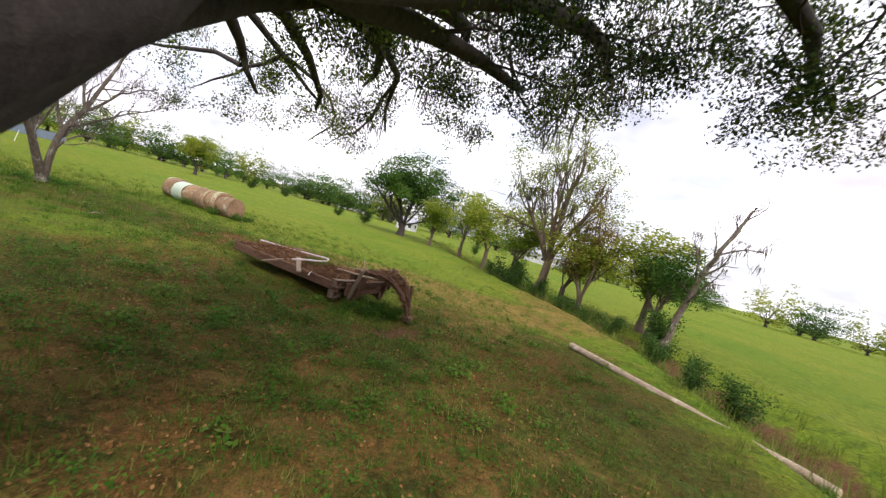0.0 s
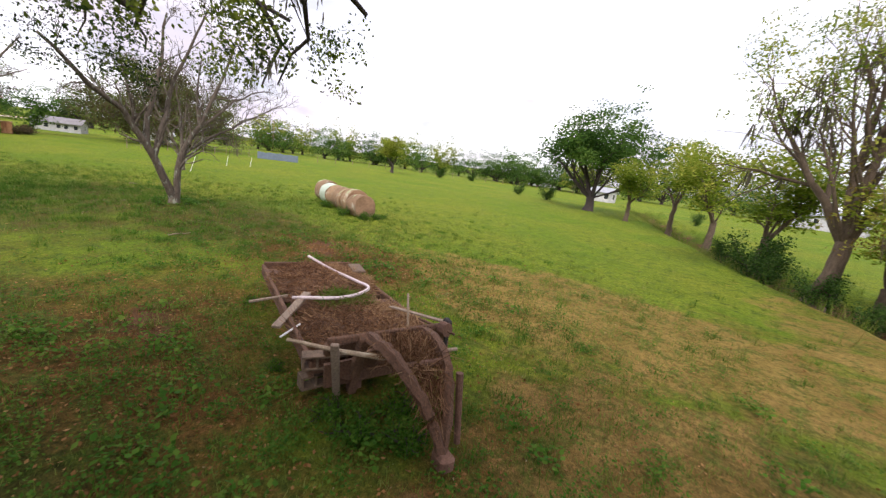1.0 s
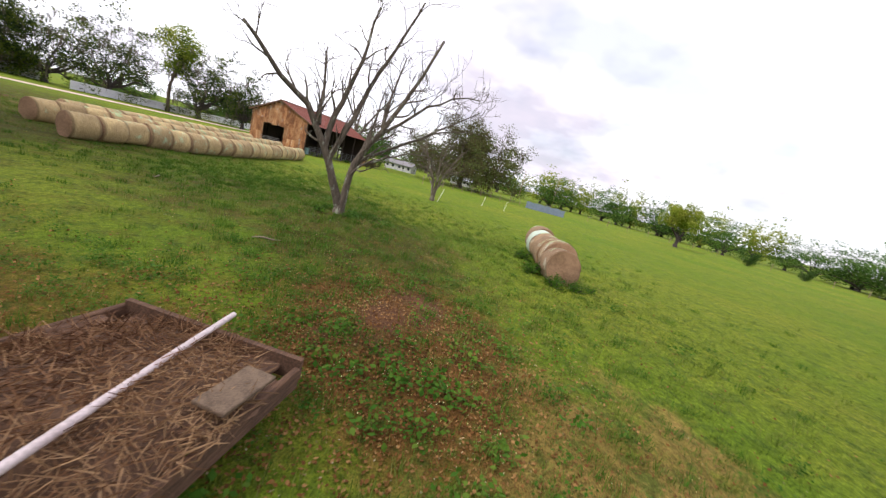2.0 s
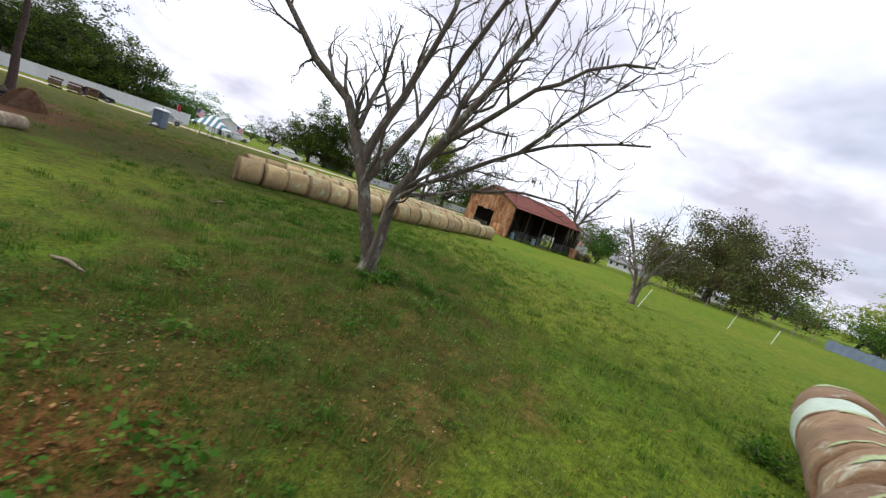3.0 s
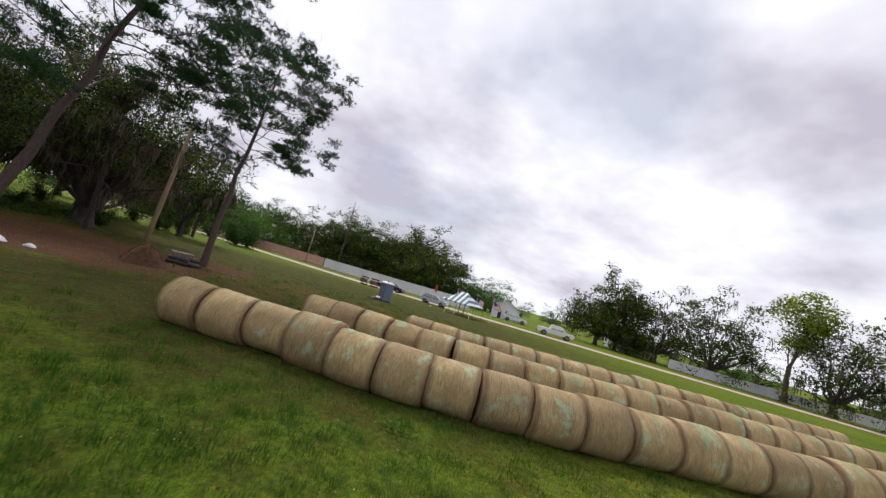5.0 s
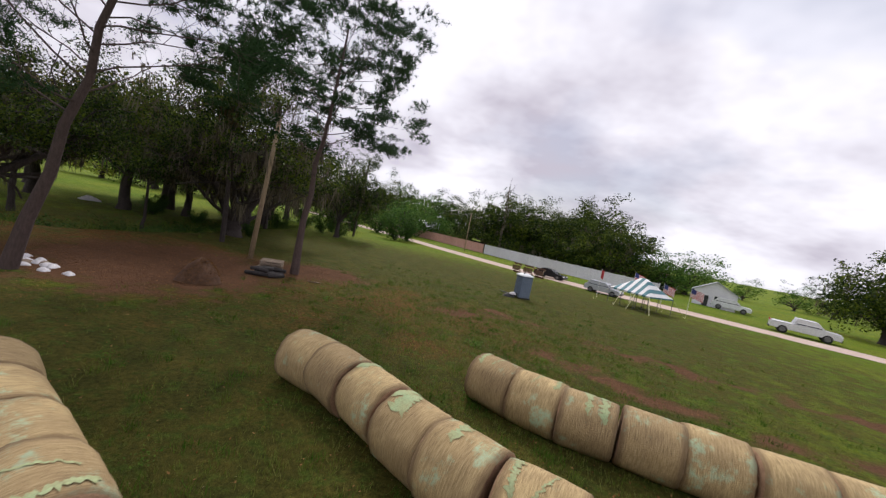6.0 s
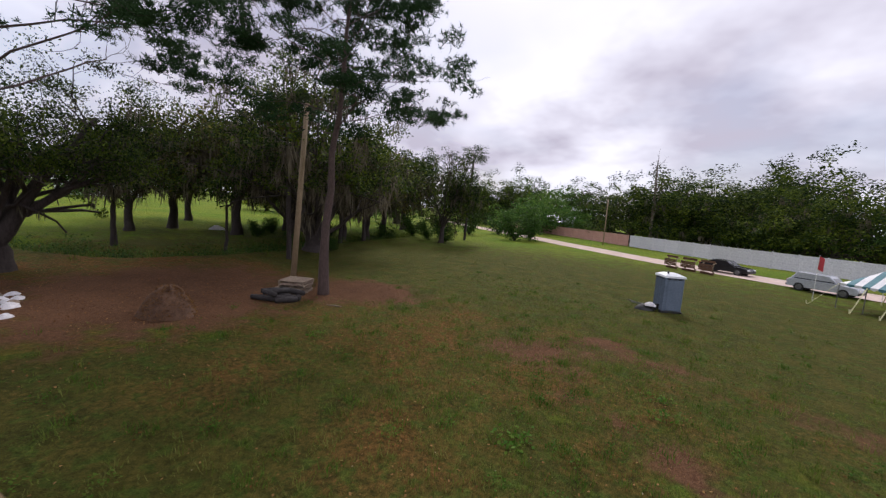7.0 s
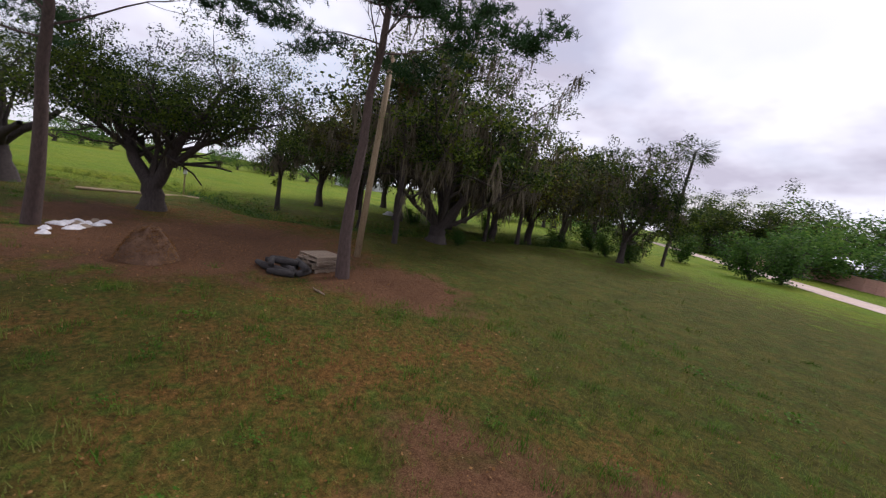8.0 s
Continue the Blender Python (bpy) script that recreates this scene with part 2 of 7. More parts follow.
M_MOSS = leafy("hanging_moss", [(0.2, (0.075, 0.063, 0.045)), (0.8, (0.17, 0.15, 0.11))], 0.3, 0.9)
M_OAK = leafy("live_oak_leaves", [(0.15, (0.012, 0.020, 0.010)), (0.5, (0.028, 0.056, 0.012)), (0.82, (0.14, 0.18, 0.022))], 0.24)
M_GROVE = leafy("mossy_oak_leaves", [(0.15, (0.024, 0.018, 0.012)), (0.45, (0.056, 0.045, 0.018)), (0.65, (0.06, 0.085, 0.016)), (0.86, (0.20, 0.175, 0.028))], 0.26)
M_SPRING = leafy("spring_leaves", [(0.15, (0.095, 0.16, 0.018)), (0.5, (0.21, 0.285, 0.03)), (0.85, (0.40, 0.40, 0.075))], 0.5)
M_COPPER = leafy("copper_spring_leaves", [(0.15, (0.12, 0.085, 0.03)), (0.5, (0.26, 0.17, 0.05)), (0.85, (0.34, 0.32, 0.06))], 0.5)
M_GREENLIT = leafy("fresh_green_leaves", [(0.15, (0.03, 0.075, 0.018)), (0.5, (0.072, 0.155, 0.03)), (0.85, (0.155, 0.245, 0.048))], 0.45)
M_BARK_SPRING = plain("tan_bark", (0.068, 0.047, 0.033), (0.15, 0.11, 0.074), 5, 0.95, bumpy=0.8, stretch=(3, 3, 0.9))
M_GREEN = leafy("broad_leaves", [(0.15, (0.022, 0.055, 0.014)), (0.5, (0.05, 0.11, 0.024)), (0.85, (0.10, 0.17, 0.035))], 0.4)
M_OLIVE_LEAF = leafy("olive_russet_leaves", [(0.15, (0.06, 0.055, 0.024)), (0.4, (0.125, 0.088, 0.046)), (0.6, (0.10, 0.125, 0.035)), (0.85, (0.16, 0.20, 0.06))])
M_RUSSET = leafy("russet_leaves", [(0.15, (0.06, 0.048, 0.028)), (0.5, (0.12, 0.085, 0.05)), (0.85, (0.17, 0.15, 0.07))])
M_NEEDLE = leafy("pine_needles", [(0.15, (0.014, 0.030, 0.013)), (0.5, (0.030, 0.068, 0.026)), (0.85, (0.06, 0.115, 0.045))], 0.25)
M_PALM = leafy("palm_fronds", [(0.2, (0.03, 0.05, 0.02)), (0.8, (0.08, 0.11, 0.045))], 0.25)
M_WEED = leafy("weed_leaves", [(0.15, (0.03, 0.095, 0.01)), (0.5, (0.055, 0.135, 0.014)), (0.85, (0.115, 0.19, 0.026))], 0.35)
M_BLADE = leafy("grass_blades", [(0.15, (0.05, 0.09, 0.014)), (0.5, (0.11, 0.165, 0.022)), (0.85, (0.21, 0.22, 0.06))], 0.35)
M_LITTER = leafy("dead_leaves", [(0.15, (0.08, 0.033, 0.012)), (0.5, (0.19, 0.085, 0.027)), (0.85, (0.36, 0.20, 0.08))], 0.15)
M_FLOWER = leafy("small_blossoms", [(0.2, (0.50, 0.45, 0.10)), (0.8, (0.68, 0.66, 0.42))], 0.2)
M_FLECK = leafy("dry_pale_leaves", [(0.2, (0.2, 0.13, 0.07)), (0.5, (0.32, 0.24, 0.13)), (0.85, (0.5, 0.43, 0.29))], 0.15)
M_STRAW = leafy("loose_straw", [(0.2, (0.08, 0.036, 0.02)), (0.5, (0.19, 0.098, 0.052)), (0.85, (0.40, 0.25, 0.14))], 0.15)
M_RUST = rusty_sheet()
M_ROOF = plain("rust_red_roof", (0.10, 0.022, 0.014), (0.20, 0.05, 0.03), 3, 0.7, 0.2, 0.2, stretch=(0.4, 3, 1))
M_IRON = plain("rusted_iron", (0.09, 0.045, 0.03), (0.20, 0.11, 0.075), 9, 0.85, 0.3, 0.5)
M_ROT = plain("rotten_timber", (0.065, 0.032, 0.020), (0.19, 0.10, 0.058), 7, 0.95, bumpy=0.8, stretch=(0.6, 5, 5))
# boards coloured near black to stand in for the shade inside the barn
M_BARN_SHADE = plain("barn_shade_boards", (0.016, 0.011, 0.009), (0.05, 0.032, 0.022), 6, 0.95, bumpy=0.6, stretch=(5, 5, 0.6))
M_TIMBER = plain("weathered_timber", (0.17, 0.125, 0.09), (0.31, 0.235, 0.17), 6, 0.85, bumpy=0.5, stretch=(0.8, 6, 6))
M_POLE = plain("pole_timber", (0.24, 0.17, 0.10), (0.40, 0.30, 0.19), 6, 0.85, bumpy=0.4, stretch=(4, 4, 0.5))
M_LOG = plain("barked_log", (0.20, 0.145, 0.095), (0.38, 0.30, 0.21), 6, 0.9, bumpy=0.7, spots=((0.46, 0.40, 0.30), 0.55))
M_LOGEND = plain("sawn_log_end", (0.42, 0.31, 0.18), (0.55, 0.43, 0.27), 12, 0.85)
M_SOIL = plain("red_brown_soil", (0.07, 0.036, 0.021), (0.17, 0.095, 0.056), 6, 0.98, bumpy=0.8)
M_BLOCK = plain("concrete_block", (0.09, 0.06, 0.04), (0.19, 0.13, 0.085), 9, 0.95, bumpy=0.5)
M_HOSE = plain("dusty_white_hose", (0.52, 0.42, 0.42), (0.70, 0.60, 0.60), 5, 0.5)
M_CHAR = plain("charred_wood", (0.018, 0.016, 0.016), (0.05, 0.042, 0.04), 9, 0.9, bumpy=0.6)
M_WHITEBAG = plain("white_plastic_bags", (0.55, 0.53, 0.56), (0.76, 0.74, 0.76), 7, 0.5, bumpy=0.5)
M_POTTY = plain("slate_blue_plastic", (0.125, 0.165, 0.225), (0.165, 0.21, 0.28), 2, 0.55, bumpy=0.08)
M_POTTYROOF = plain("white_plastic", (0.66, 0.68, 0.70), (0.76, 0.78, 0.80), 2, 0.45, bumpy=0.05)
M_BLACK = plain("black_plastic", (0.012, 0.012, 0.014), (0.03, 0.03, 0.033), 4, 0.5, bumpy=0.1)
M_TEAL = plain("teal_canvas", (0.045, 0.155, 0.185), (0.07, 0.20, 0.23), 2, 0.7, bumpy=0.1)
M_CANVAS = plain("white_canvas", (0.68, 0.68, 0.68), (0.80, 0.80, 0.79), 2, 0.7, bumpy=0.1)
M_STRAP = plain("yellow_white_strap", (0.62, 0.60, 0.30), (0.74, 0.72, 0.45), 5, 0.7)
M_STEEL = plain("dull_steel", (0.10, 0.10, 0.10), (0.22, 0.22, 0.22), 6, 0.5, 0.6, 0.1)
M_RED = plain("flag_red", (0.45, 0.02, 0.03), (0.55, 0.04, 0.05), 3, 0.7, bumpy=0)
M_BLUE = plain("flag_blue", (0.02, 0.03, 0.14), (0.03, 0.045, 0.2), 3, 0.7, bumpy=0)
M_SILVER = plain("silver_paint", (0.46, 0.48, 0.52), (0.52, 0.54, 0.58), 1.5, 0.25, 0.15, 0)
M_DARKCAR = plain("black_car_paint", (0.018, 0.018, 0.022), (0.03, 0.03, 0.035), 1.5, 0.2, 0.2, 0)
M_WHITECAR = plain("white_car_paint", (0.66, 0.67, 0.68), (0.74, 0.75, 0.76), 1.5, 0.25, 0.0, 0)
M_GLASS = glass_dark("car_glass")
M_WINDOW = glass_dark("house_glass", (0.03, 0.035, 0.04))
M_TYRE = plain("tyre_rubber", (0.012, 0.012, 0.012), (0.03, 0.03, 0.03), 8, 0.9)
M_ROAD = plain("sandy_track", (0.48, 0.36, 0.30), (0.62, 0.49, 0.42), 0.6, 0.95, bumpy=0.3)
M_VINYL = plain("white_vinyl_fence", (0.68, 0.66, 0.75), (0.78, 0.76, 0.84), 0.8, 0.5, bumpy=0.05)
M_PINKWALL = plain("salmon_block_wall", (0.56, 0.29, 0.24), (0.66, 0.38, 0.32), 0.8, 0.9, bumpy=0.2)
M_SIDING = plain("white_siding", (0.42, 0.42, 0.44), (0.54, 0.54, 0.56), 0.8, 0.7, bumpy=0.1)
M_SHINGLE = plain("grey_shingles", (0.14, 0.135, 0.14), (0.25, 0.24, 0.25), 3, 0.9, bumpy=0.3)
M_TIN = plain("pale_metal_roof", (0.34, 0.36, 0.39), (0.44, 0.46, 0.49), 2, 0.4, 0.4, 0.05)
M_BLUEHOUSE = plain("pale_teal_siding", (0.20, 0.36, 0.36), (0.28, 0.44, 0.44), 1, 0.7, bumpy=0.1)
M_REDHOUSE = plain("brick_red_siding", (0.22, 0.08, 0.06), (0.30, 0.12, 0.09), 2, 0.8, bumpy=0.2)
M_WHITEPAINT = plain("white_paint", (0.70, 0.70, 0.66), (0.80, 0.80, 0.76), 4, 0.6, bumpy=0.1)


# ---------------------------------------------------------------- mesh helpers
class Geo:
    """Gathers faces of one mesh."""

    def __init__(self):
        self.v, self.f, self.mi = [], [], []

    def add(self, verts, faces, slot=0):
        n = len(self.v)
        self.v.extend(tuple(p) for p in verts)
        self.f.extend(tuple(i + n for i in f) for f in faces)
        self.mi.extend([slot] * len(faces))
        return self

    def box(self, c, s, m=None, slot=0, chamfer=0.0):
        """A box of size s at c, with cut corners along its upright edges and rim when chamfer is given."""
        x, y, z = (k / 2 for k in s)
        if chamfer:
            k = min(chamfer, x * 0.9, y * 0.9, z * 0.9)
            ring = lambda a, b: [(a, -b + k), (a, b - k), (a - k, b), (-a + k, b), (-a, b - k), (-a, -b + k), (-a + k, -b), (a - k, -b)]  # noqa: E731
            lay = [(-z, x - k, y - k), (-z + k, x, y), (z - k, x, y), (z, x - k, y - k)]
            pts = [(px, py, h) for h, a, b in lay for px, py in ring(a, b)]
            fs = [(r * 8 + i, r * 8 + (i + 1) % 8, r * 8 + 8 + (i + 1) % 8, r * 8 + 8 + i) for r in range(3) for i in range(8)]
            fs += [tuple(range(7, -1, -1)), tuple(range(24, 32))]
        else:
            pts = [(a, b, d) for d in (-z, z) for a, b in ((-x, -y), (x, -y), (x, y), (-x, y))]
            fs = [(3, 2, 1, 0), (4, 5, 6, 7), (0, 1, 5, 4), (1, 2, 6, 5), (2, 3, 7, 6), (3, 0, 4, 7)]
        pts = [Vector(p) for p in pts]
        if m is not None:
            pts = [m @ p for p in pts]
        return self.add([p + Vector(c) for p in pts], fs, slot)

    def beam(self, a, b, w, h, slot=0, up=(0, 0, 1), chamfer=0.0):
        a, b = Vector(a), Vector(b)
        d = (b - a)
        x = d.normalized()
        y = Vector(up).cross(x)
        y = y.normalized() if y.length > 1e-4 else Vector((0, 1, 0))
        z = x.cross(y)
        m = Matrix((x, y, z)).transposed()
        return self.box((a + b) / 2, (d.length, w, h), m, slot, chamfer)

    def tube(self, pts, radii, sides=8, caps=True, slot=0):
        pts = [Vector(p) for p in pts]
        n = len(pts)
        vs, fs = [], []
        ref = Vector((0.31, 0.17, 0.93))
        for i, p in enumerate(pts):
            t = (pts[min(i + 1, n - 1)] - pts[max(i - 1, 0)])
            t = t.normalized() if t.length > 1e-6 else Vector((0, 0, 1))
            a = t.cross(ref if abs(t.dot(ref)) < 0.97 else Vector((1, 0, 0))).normalized()
            b = t.cross(a)
            for k in range(sides):
                w = 2 * math.pi * k / sides
                vs.append(p + (a * math.cos(w) + b * math.sin(w)) * radii[i])
        for i in range(n - 1):
            for k in range(sides):
                k2 = (k + 1) % sides
                fs.append((i * sides + k, i * sides + k2, (i + 1) * sides + k2, (i + 1) * sides + k))
        if caps:
            fs += [tuple(range(sides - 1, -1, -1)), tuple(range((n - 1) * sides, n * sides))]
        return self.add(vs, fs, slot)

    def mesh(self, name, mats, smooth=False):
        me = bpy.data.meshes.new(name)
        me.from_pydata(self.v, [], self.f)
        for m in mats if isinstance(mats, (list, tuple)) else [mats]:
            me.materials.append(m)
        if any(self.mi):
            me.polygons.foreach_set("material_index", self.mi)
        if smooth:
            me.polygons.foreach_set("use_smooth", [True] * len(self.f))
        me.update()
        return me


def quads_mesh(name, corners, mat):
    """A mesh of loose four-cornered leaves from an array (n, 4, 3)."""
    n = len(corners)
    me = bpy.data.meshes.new(name)
    me.vertices.add(n * 4)
    me.vertices.foreach_set("co", np.asarray(corners, np.float32).ravel())
    me.loops.add(n * 4)
    me.loops.foreach_set("vertex_index", np.arange(n * 4, dtype=np.int32))
    me.polygons.add(n)
    me.polygons.foreach_set("loop_start", np.arange(0, n * 4, 4, dtype=np.int32))
    me.update(calc_edges=True)
    me.validate()
    me.materials.append(mat)
    return me


def part(name, data, mat, parent, label=""):
    """Links a Geo or a mesh as one object under a thing or a part."""
    if isinstance(data, Geo):
        data = data.mesh(name, mat)
    ob = new(name, data)
    ob.parent = parent
    if label:
        tagged(ob, label)
    return ob


def thing(name, m, label, category, group="", kind=""):
    ob = new(name)
    ob.empty_display_size = 0.2
    ob.matrix_basis = m
    return tagged(ob, label, category, group, kind)


def single(name, data, mat, m, label, category, group="", kind=""):
    if isinstance(data, Geo):
        data = data.mesh(name, mat)
    ob = new(name, data)
    ob.matrix_basis = m
    return tagged(ob, label, category, group, kind)


# ---------------------------------------------------------------- ground
DITCH = [(-9, 78), (0.2, 48), (6.6, 31.0), (9.6, 24.8), (11.6, 17.5), (11.9, 11.5), (11.6, 6), (10.2, -1), (6.2, -8.2), (0, -11.0), (-4.2, -12.6), (-5.2, -16.5), (-5.4, -20.5), (-3.6, -28), (-2, -42)]
ROAD_LINE = [(-180, 30), (-115, -3), (-57, -34), (-47.5, -39.2), (-39, -44.5), (-26.5, -55.3), (-12, -71), (2, -85.5), (18, -102), (40, -125)]


def spline(pts, step=1.0):
    """A smooth line through the points (Catmull-Rom)."""
    p = np.array([pts[0], *pts, pts[-1]], float)
    out = []
    for i in range(1, len(p) - 2):
        n = max(2, int(np.linalg.norm(p[i + 1] - p[i]) / step))
        for t in np.linspace(0, 1, n, endpoint=False):
            out.append(0.5 * (2 * p[i] + (p[i + 1] - p[i - 1]) * t + (2 * p[i - 1] - 5 * p[i] + 4 * p[i + 1] - p[i + 2]) * t**2
                              + (3 * p[i] - p[i - 1] - 3 * p[i + 1] + p[i + 2]) * t**3))
    return np.array(out + [p[-2]])


def off_line(x, y, pts):
    """Distance from each place to a line of points."""
    best = np.full(np.shape(x), 1e9)
    for (ax, ay), (bx, by) in zip(pts[:-1], pts[1:]):
        dx, dy = bx - ax, by - ay
        s = np.clip(((x - ax) * dx + (y - ay) * dy) / (dx * dx + dy * dy), 0, 1)
        best = np.minimum(best, np.hypot(x - ax - s * dx, y - ay - s * dy))
    return best


def gz(x, y):
    """Height of the ground."""
    x, y = np.asarray(x, float), np.asarray(y, float)
    d = off_line(x, y, DITCH)
    near = np.clip(1 - np.hypot(x + 12, y - 2) / 130, 0, 1)
    return 0.3 * np.exp(-(np.hypot(x + 15.4, y - 13.9) / 2.8) ** 2) - 0.65 * np.exp(-((d / 1.3) ** 2)) + 0.15 * np.exp(-(((d - 2.6) / 1.0) ** 2)) + near * 0.035 * (np.sin(x * 0.9 + 1.3 * np.sin(y * 0.5)) * np.cos(y * 0.8))


def at(x, y, rz=0.0, s=1.0, dz=0.0):
    """The pose of a thing that stands on the ground."""
    return Matrix.LocRotScale((x, y, float(gz(x, y)) + dz), Euler((0, 0, radians(rz))), (s, s, s) if isinstance(s, (int, float)) else s)


def blob(x, y, cx, cy, rx, ry, turn=0.0):
    a = radians(turn)
    u, v = (x - cx) * math.cos(a) + (y - cy) * math.sin(a), -(x - cx) * math.sin(a) + (y - cy) * math.cos(a)
    return np.clip(1.25 - np.hypot(u / rx, v / ry), 0, 1)


def patches(x, y):
    """How much bare soil, litter and dull olive turf, darkened for tree shade, there is at a place."""
    soil = np.maximum.reduce([0.8 * blob(x, y, -14.5, -9.5, 6.5, 7.5, 40), 0.75 * blob(x, y, -19.5, -15, 4, 3.2, 20), 0.8 * blob(x, y, -9.5, -4.5, 4, 2.5),
                              0.66 * blob(x, y, -7.4, 15.4, 2.8, 1.0, 150), 0.5 * blob(x, y, -4.6, 10.0, 2.2, 1.0, 150), 0.62 * blob(x, y, 1.4, 9.6, 2.6, 0.6, 60), 0.55 * blob(x, y, -28.3, -12.8, 3.2, 1.7, 30)])
    for tr in ([(-28, -12), (-31.3, -8.9), (-34.4, -6.6), (-36.5, -5.6), (-47, -2.5)], [(-30, -15), (-33, -12.9), (-39.4, -10.3), (-50, -7)]):
        soil = np.maximum(soil, (0.5 + 0.12 * np.sin(x * 1.1 + y * 0.7) + 0.06 * np.sin(x * 3.1)) * np.clip(1.6 - off_line(x, y, tr) / 0.75, 0, 1))
    d = off_line(x, y, DITCH)
    soil = np.maximum(soil, 0.75 * np.exp(-((d / 1.0) ** 2)))
    litter = np.maximum.reduce([0.4 * blob(x, y, 0, 4, 11, 9), 0.45 * blob(x, y, 4.6, 10, 4, 6), 0.3 * blob(x, y, -17.5, 14.0, 5, 3), 0.48 * blob(x, y, -4, 10, 8, 5), 0.3 * blob(x, y, 5, 20, 5, 14, 15), 0.5 * blob(x, y, -12, -10, 16, 12),
                                0.22 * blob(x, y, -12.4, 15.8, 5.0, 3.2), 0.4 * blob(x, y, -25, -11, 15, 11), 0.78 * blob(x, y, -6.6, 15.4, 4.4, 2.8), 0.4 * blob(x, y, 1.6, 11.0, 2.2, 4, 10)])
    # the blobs under the oak and grove put their shade into the turf colour
    olive_shade = np.maximum.reduce([0.75 * blob(x, y, -8, -14, 16, 20), 0.95 * blob(x, y, -28, -2, 13, 10), 0.62 * blob(x, y, -19.0, 13.2, 7, 4.2), 0.62 * blob(x, y, -19, -1, 9, 6), 0.95 * blob(x, y, -2.6, 3.4, 9.5, 8), 0.45 * blob(x, y, -16, 11, 10, 8), 0.68 * blob(x, y, -12.8, 15.0, 7, 4.4), 0.85 * blob(x, y, 4.4, 9.0, 5, 8), 0.63 * blob(x, y, -24, -22, 44, 34)])
    return soil, litter, olive_shade


def dry(x, y):
    """How much sun-bleached grass there is at a place."""
    return np.maximum.reduce([1.02 * blob(x, y, 0.8, 17.8, 7.5, 3.4, 0), 0.55 * blob(x, y, 2.8, 12.6, 3.4, 5, 8), 0.35 * blob(x, y, 0, 5, 8, 6), 0.55 * blob(x, y, 7, 22, 3, 9, 10), 0.22 * blob(x, y, -13.5, 17.4, 7, 2.6, 0)])


def build_ground():
    n = 330
    u = np.linspace(-1, 1, n)
    g = 30 * np.sinh(u * 5.0) / np.sinh(5.0) * 66 + u * 38      # fine in the middle, wide at the rim
    gx, gy = np.meshgrid(g - 13, g + 4, indexing="ij")
    co = np.stack([gx, gy, gz(gx, gy)], -1).reshape(-1, 3)
    i = np.arange(n * n).reshape(n, n)
    fs = np.stack([i[:-1, :-1], i[1:, :-1], i[1:, 1:], i[:-1, 1:]], -1).reshape(-1, 4)
    me = bpy.data.meshes.new("ground")
    me.from_pydata(co.tolist(), [], fs.tolist())
    me.polygons.foreach_set("use_smooth", [True] * len(fs))
    soil, litter, olive_shade = patches(gx.ravel(), gy.ravel())
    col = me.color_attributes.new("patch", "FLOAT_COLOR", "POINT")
    col.data.foreach_set("color", np.stack([soil, litter, olive_shade, dry(gx.ravel(), gy.ravel())], -1).astype(np.float32).ravel())
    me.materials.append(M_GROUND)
    return single("ground", me, None, Matrix(), "wide level meadow of bright green grass with bare brown patches", "ground", kind="structure")


build_ground()


def ribbon(name, line, half, lift, mat, label, category):
    c = spline(line, 4.0)
    d = np.gradient(c, axis=0)
    d /= np.linalg.norm(d, axis=1)[:, None]
    nrm = np.stack([-d[:, 1], d[:, 0]], -1)
    g = Geo()
    k = np.linspace(-half, half, 5)
    rows = [[(*(c[i] + nrm[i] * s * (1 + 0.06 * math.sin(i * 1.7 + s))), float(gz(*c[i])) + lift + 0.03 * (1 - (s / half) ** 2)) for s in k] for i in range(len(c))]
    vs = [p for r in rows for p in r]
    g.add(vs, [(i * 5 + j, i * 5 + j + 1, i * 5 + j + 6, i * 5 + j + 5) for i in range(len(c) - 1) for j in range(4)])
    return single(name, g.mesh(name, mat, True), None, Matrix(), label, category, kind="structure")


ribbon("road", ROAD_LINE, 2.4, 0.03, M_ROAD, "pale sandy dirt road crossing the meadow", "road")


# ---------------------------------------------------------------- trees
def unit(v):
    return v / (np.linalg.norm(v) + 1e-9)


def turned(rng, d, angle):
    """The way d bent by an angle (degrees) to a chance side."""
    a = unit(np.cross(d, rng.normal(size=3)))
    t = radians(angle)
    return unit(d * math.cos(t) + a * math.sin(t))


def grow(rng, p, d, length, r, lev, spec, out, floor=0.0, seg=5):
    """One limb and, from it, its smaller limbs. spec by level: children, length ratio, angle, wobble, lift."""
    kids, ratio, angle, wob, lift = spec[lev]
    n = max(3, int(seg - lev * 0.5))
    pts, rad, d = [np.array(p, float)], [r], unit(np.array(d, float))
    for i in range(n):
        d = unit(d + rng.normal(size=3) * wob + np.array([0, 0, lift]))
        if floor and pts[-1][2] + d[2] * length / n < floor:
            d = unit(np.array([d[0], d[1], abs(d[2]) * 0.3 + 0.08]))
        pts.append(pts[-1] + d * length / n)
        rad.append(r * (1 - 0.55 * (i + 1) / n))
    out.append((lev, np.array(pts), np.array(rad)))
    if lev + 1 >= len(spec):
        return
    for k in range(kids):
        f = 1.0 if k == 0 else rng.uniform(0.3, 1.0)
        i = min(int(f * n), n - 1)
        q = pts[i] + (pts[i + 1] - pts[i]) * (f * n - i)
        base = unit(pts[i + 1] - pts[i])
        grow(rng, q, turned(rng, base, angle * rng.uniform(0.5, 1.25) * (0.5 if k == 0 else 1)), length * ratio * rng.uniform(0.75, 1.2),
             max(0.008, np.interp(f * n, range(n + 1), rad) * (0.8 if k == 0 else 0.62)), lev + 1, spec, out, floor, seg)


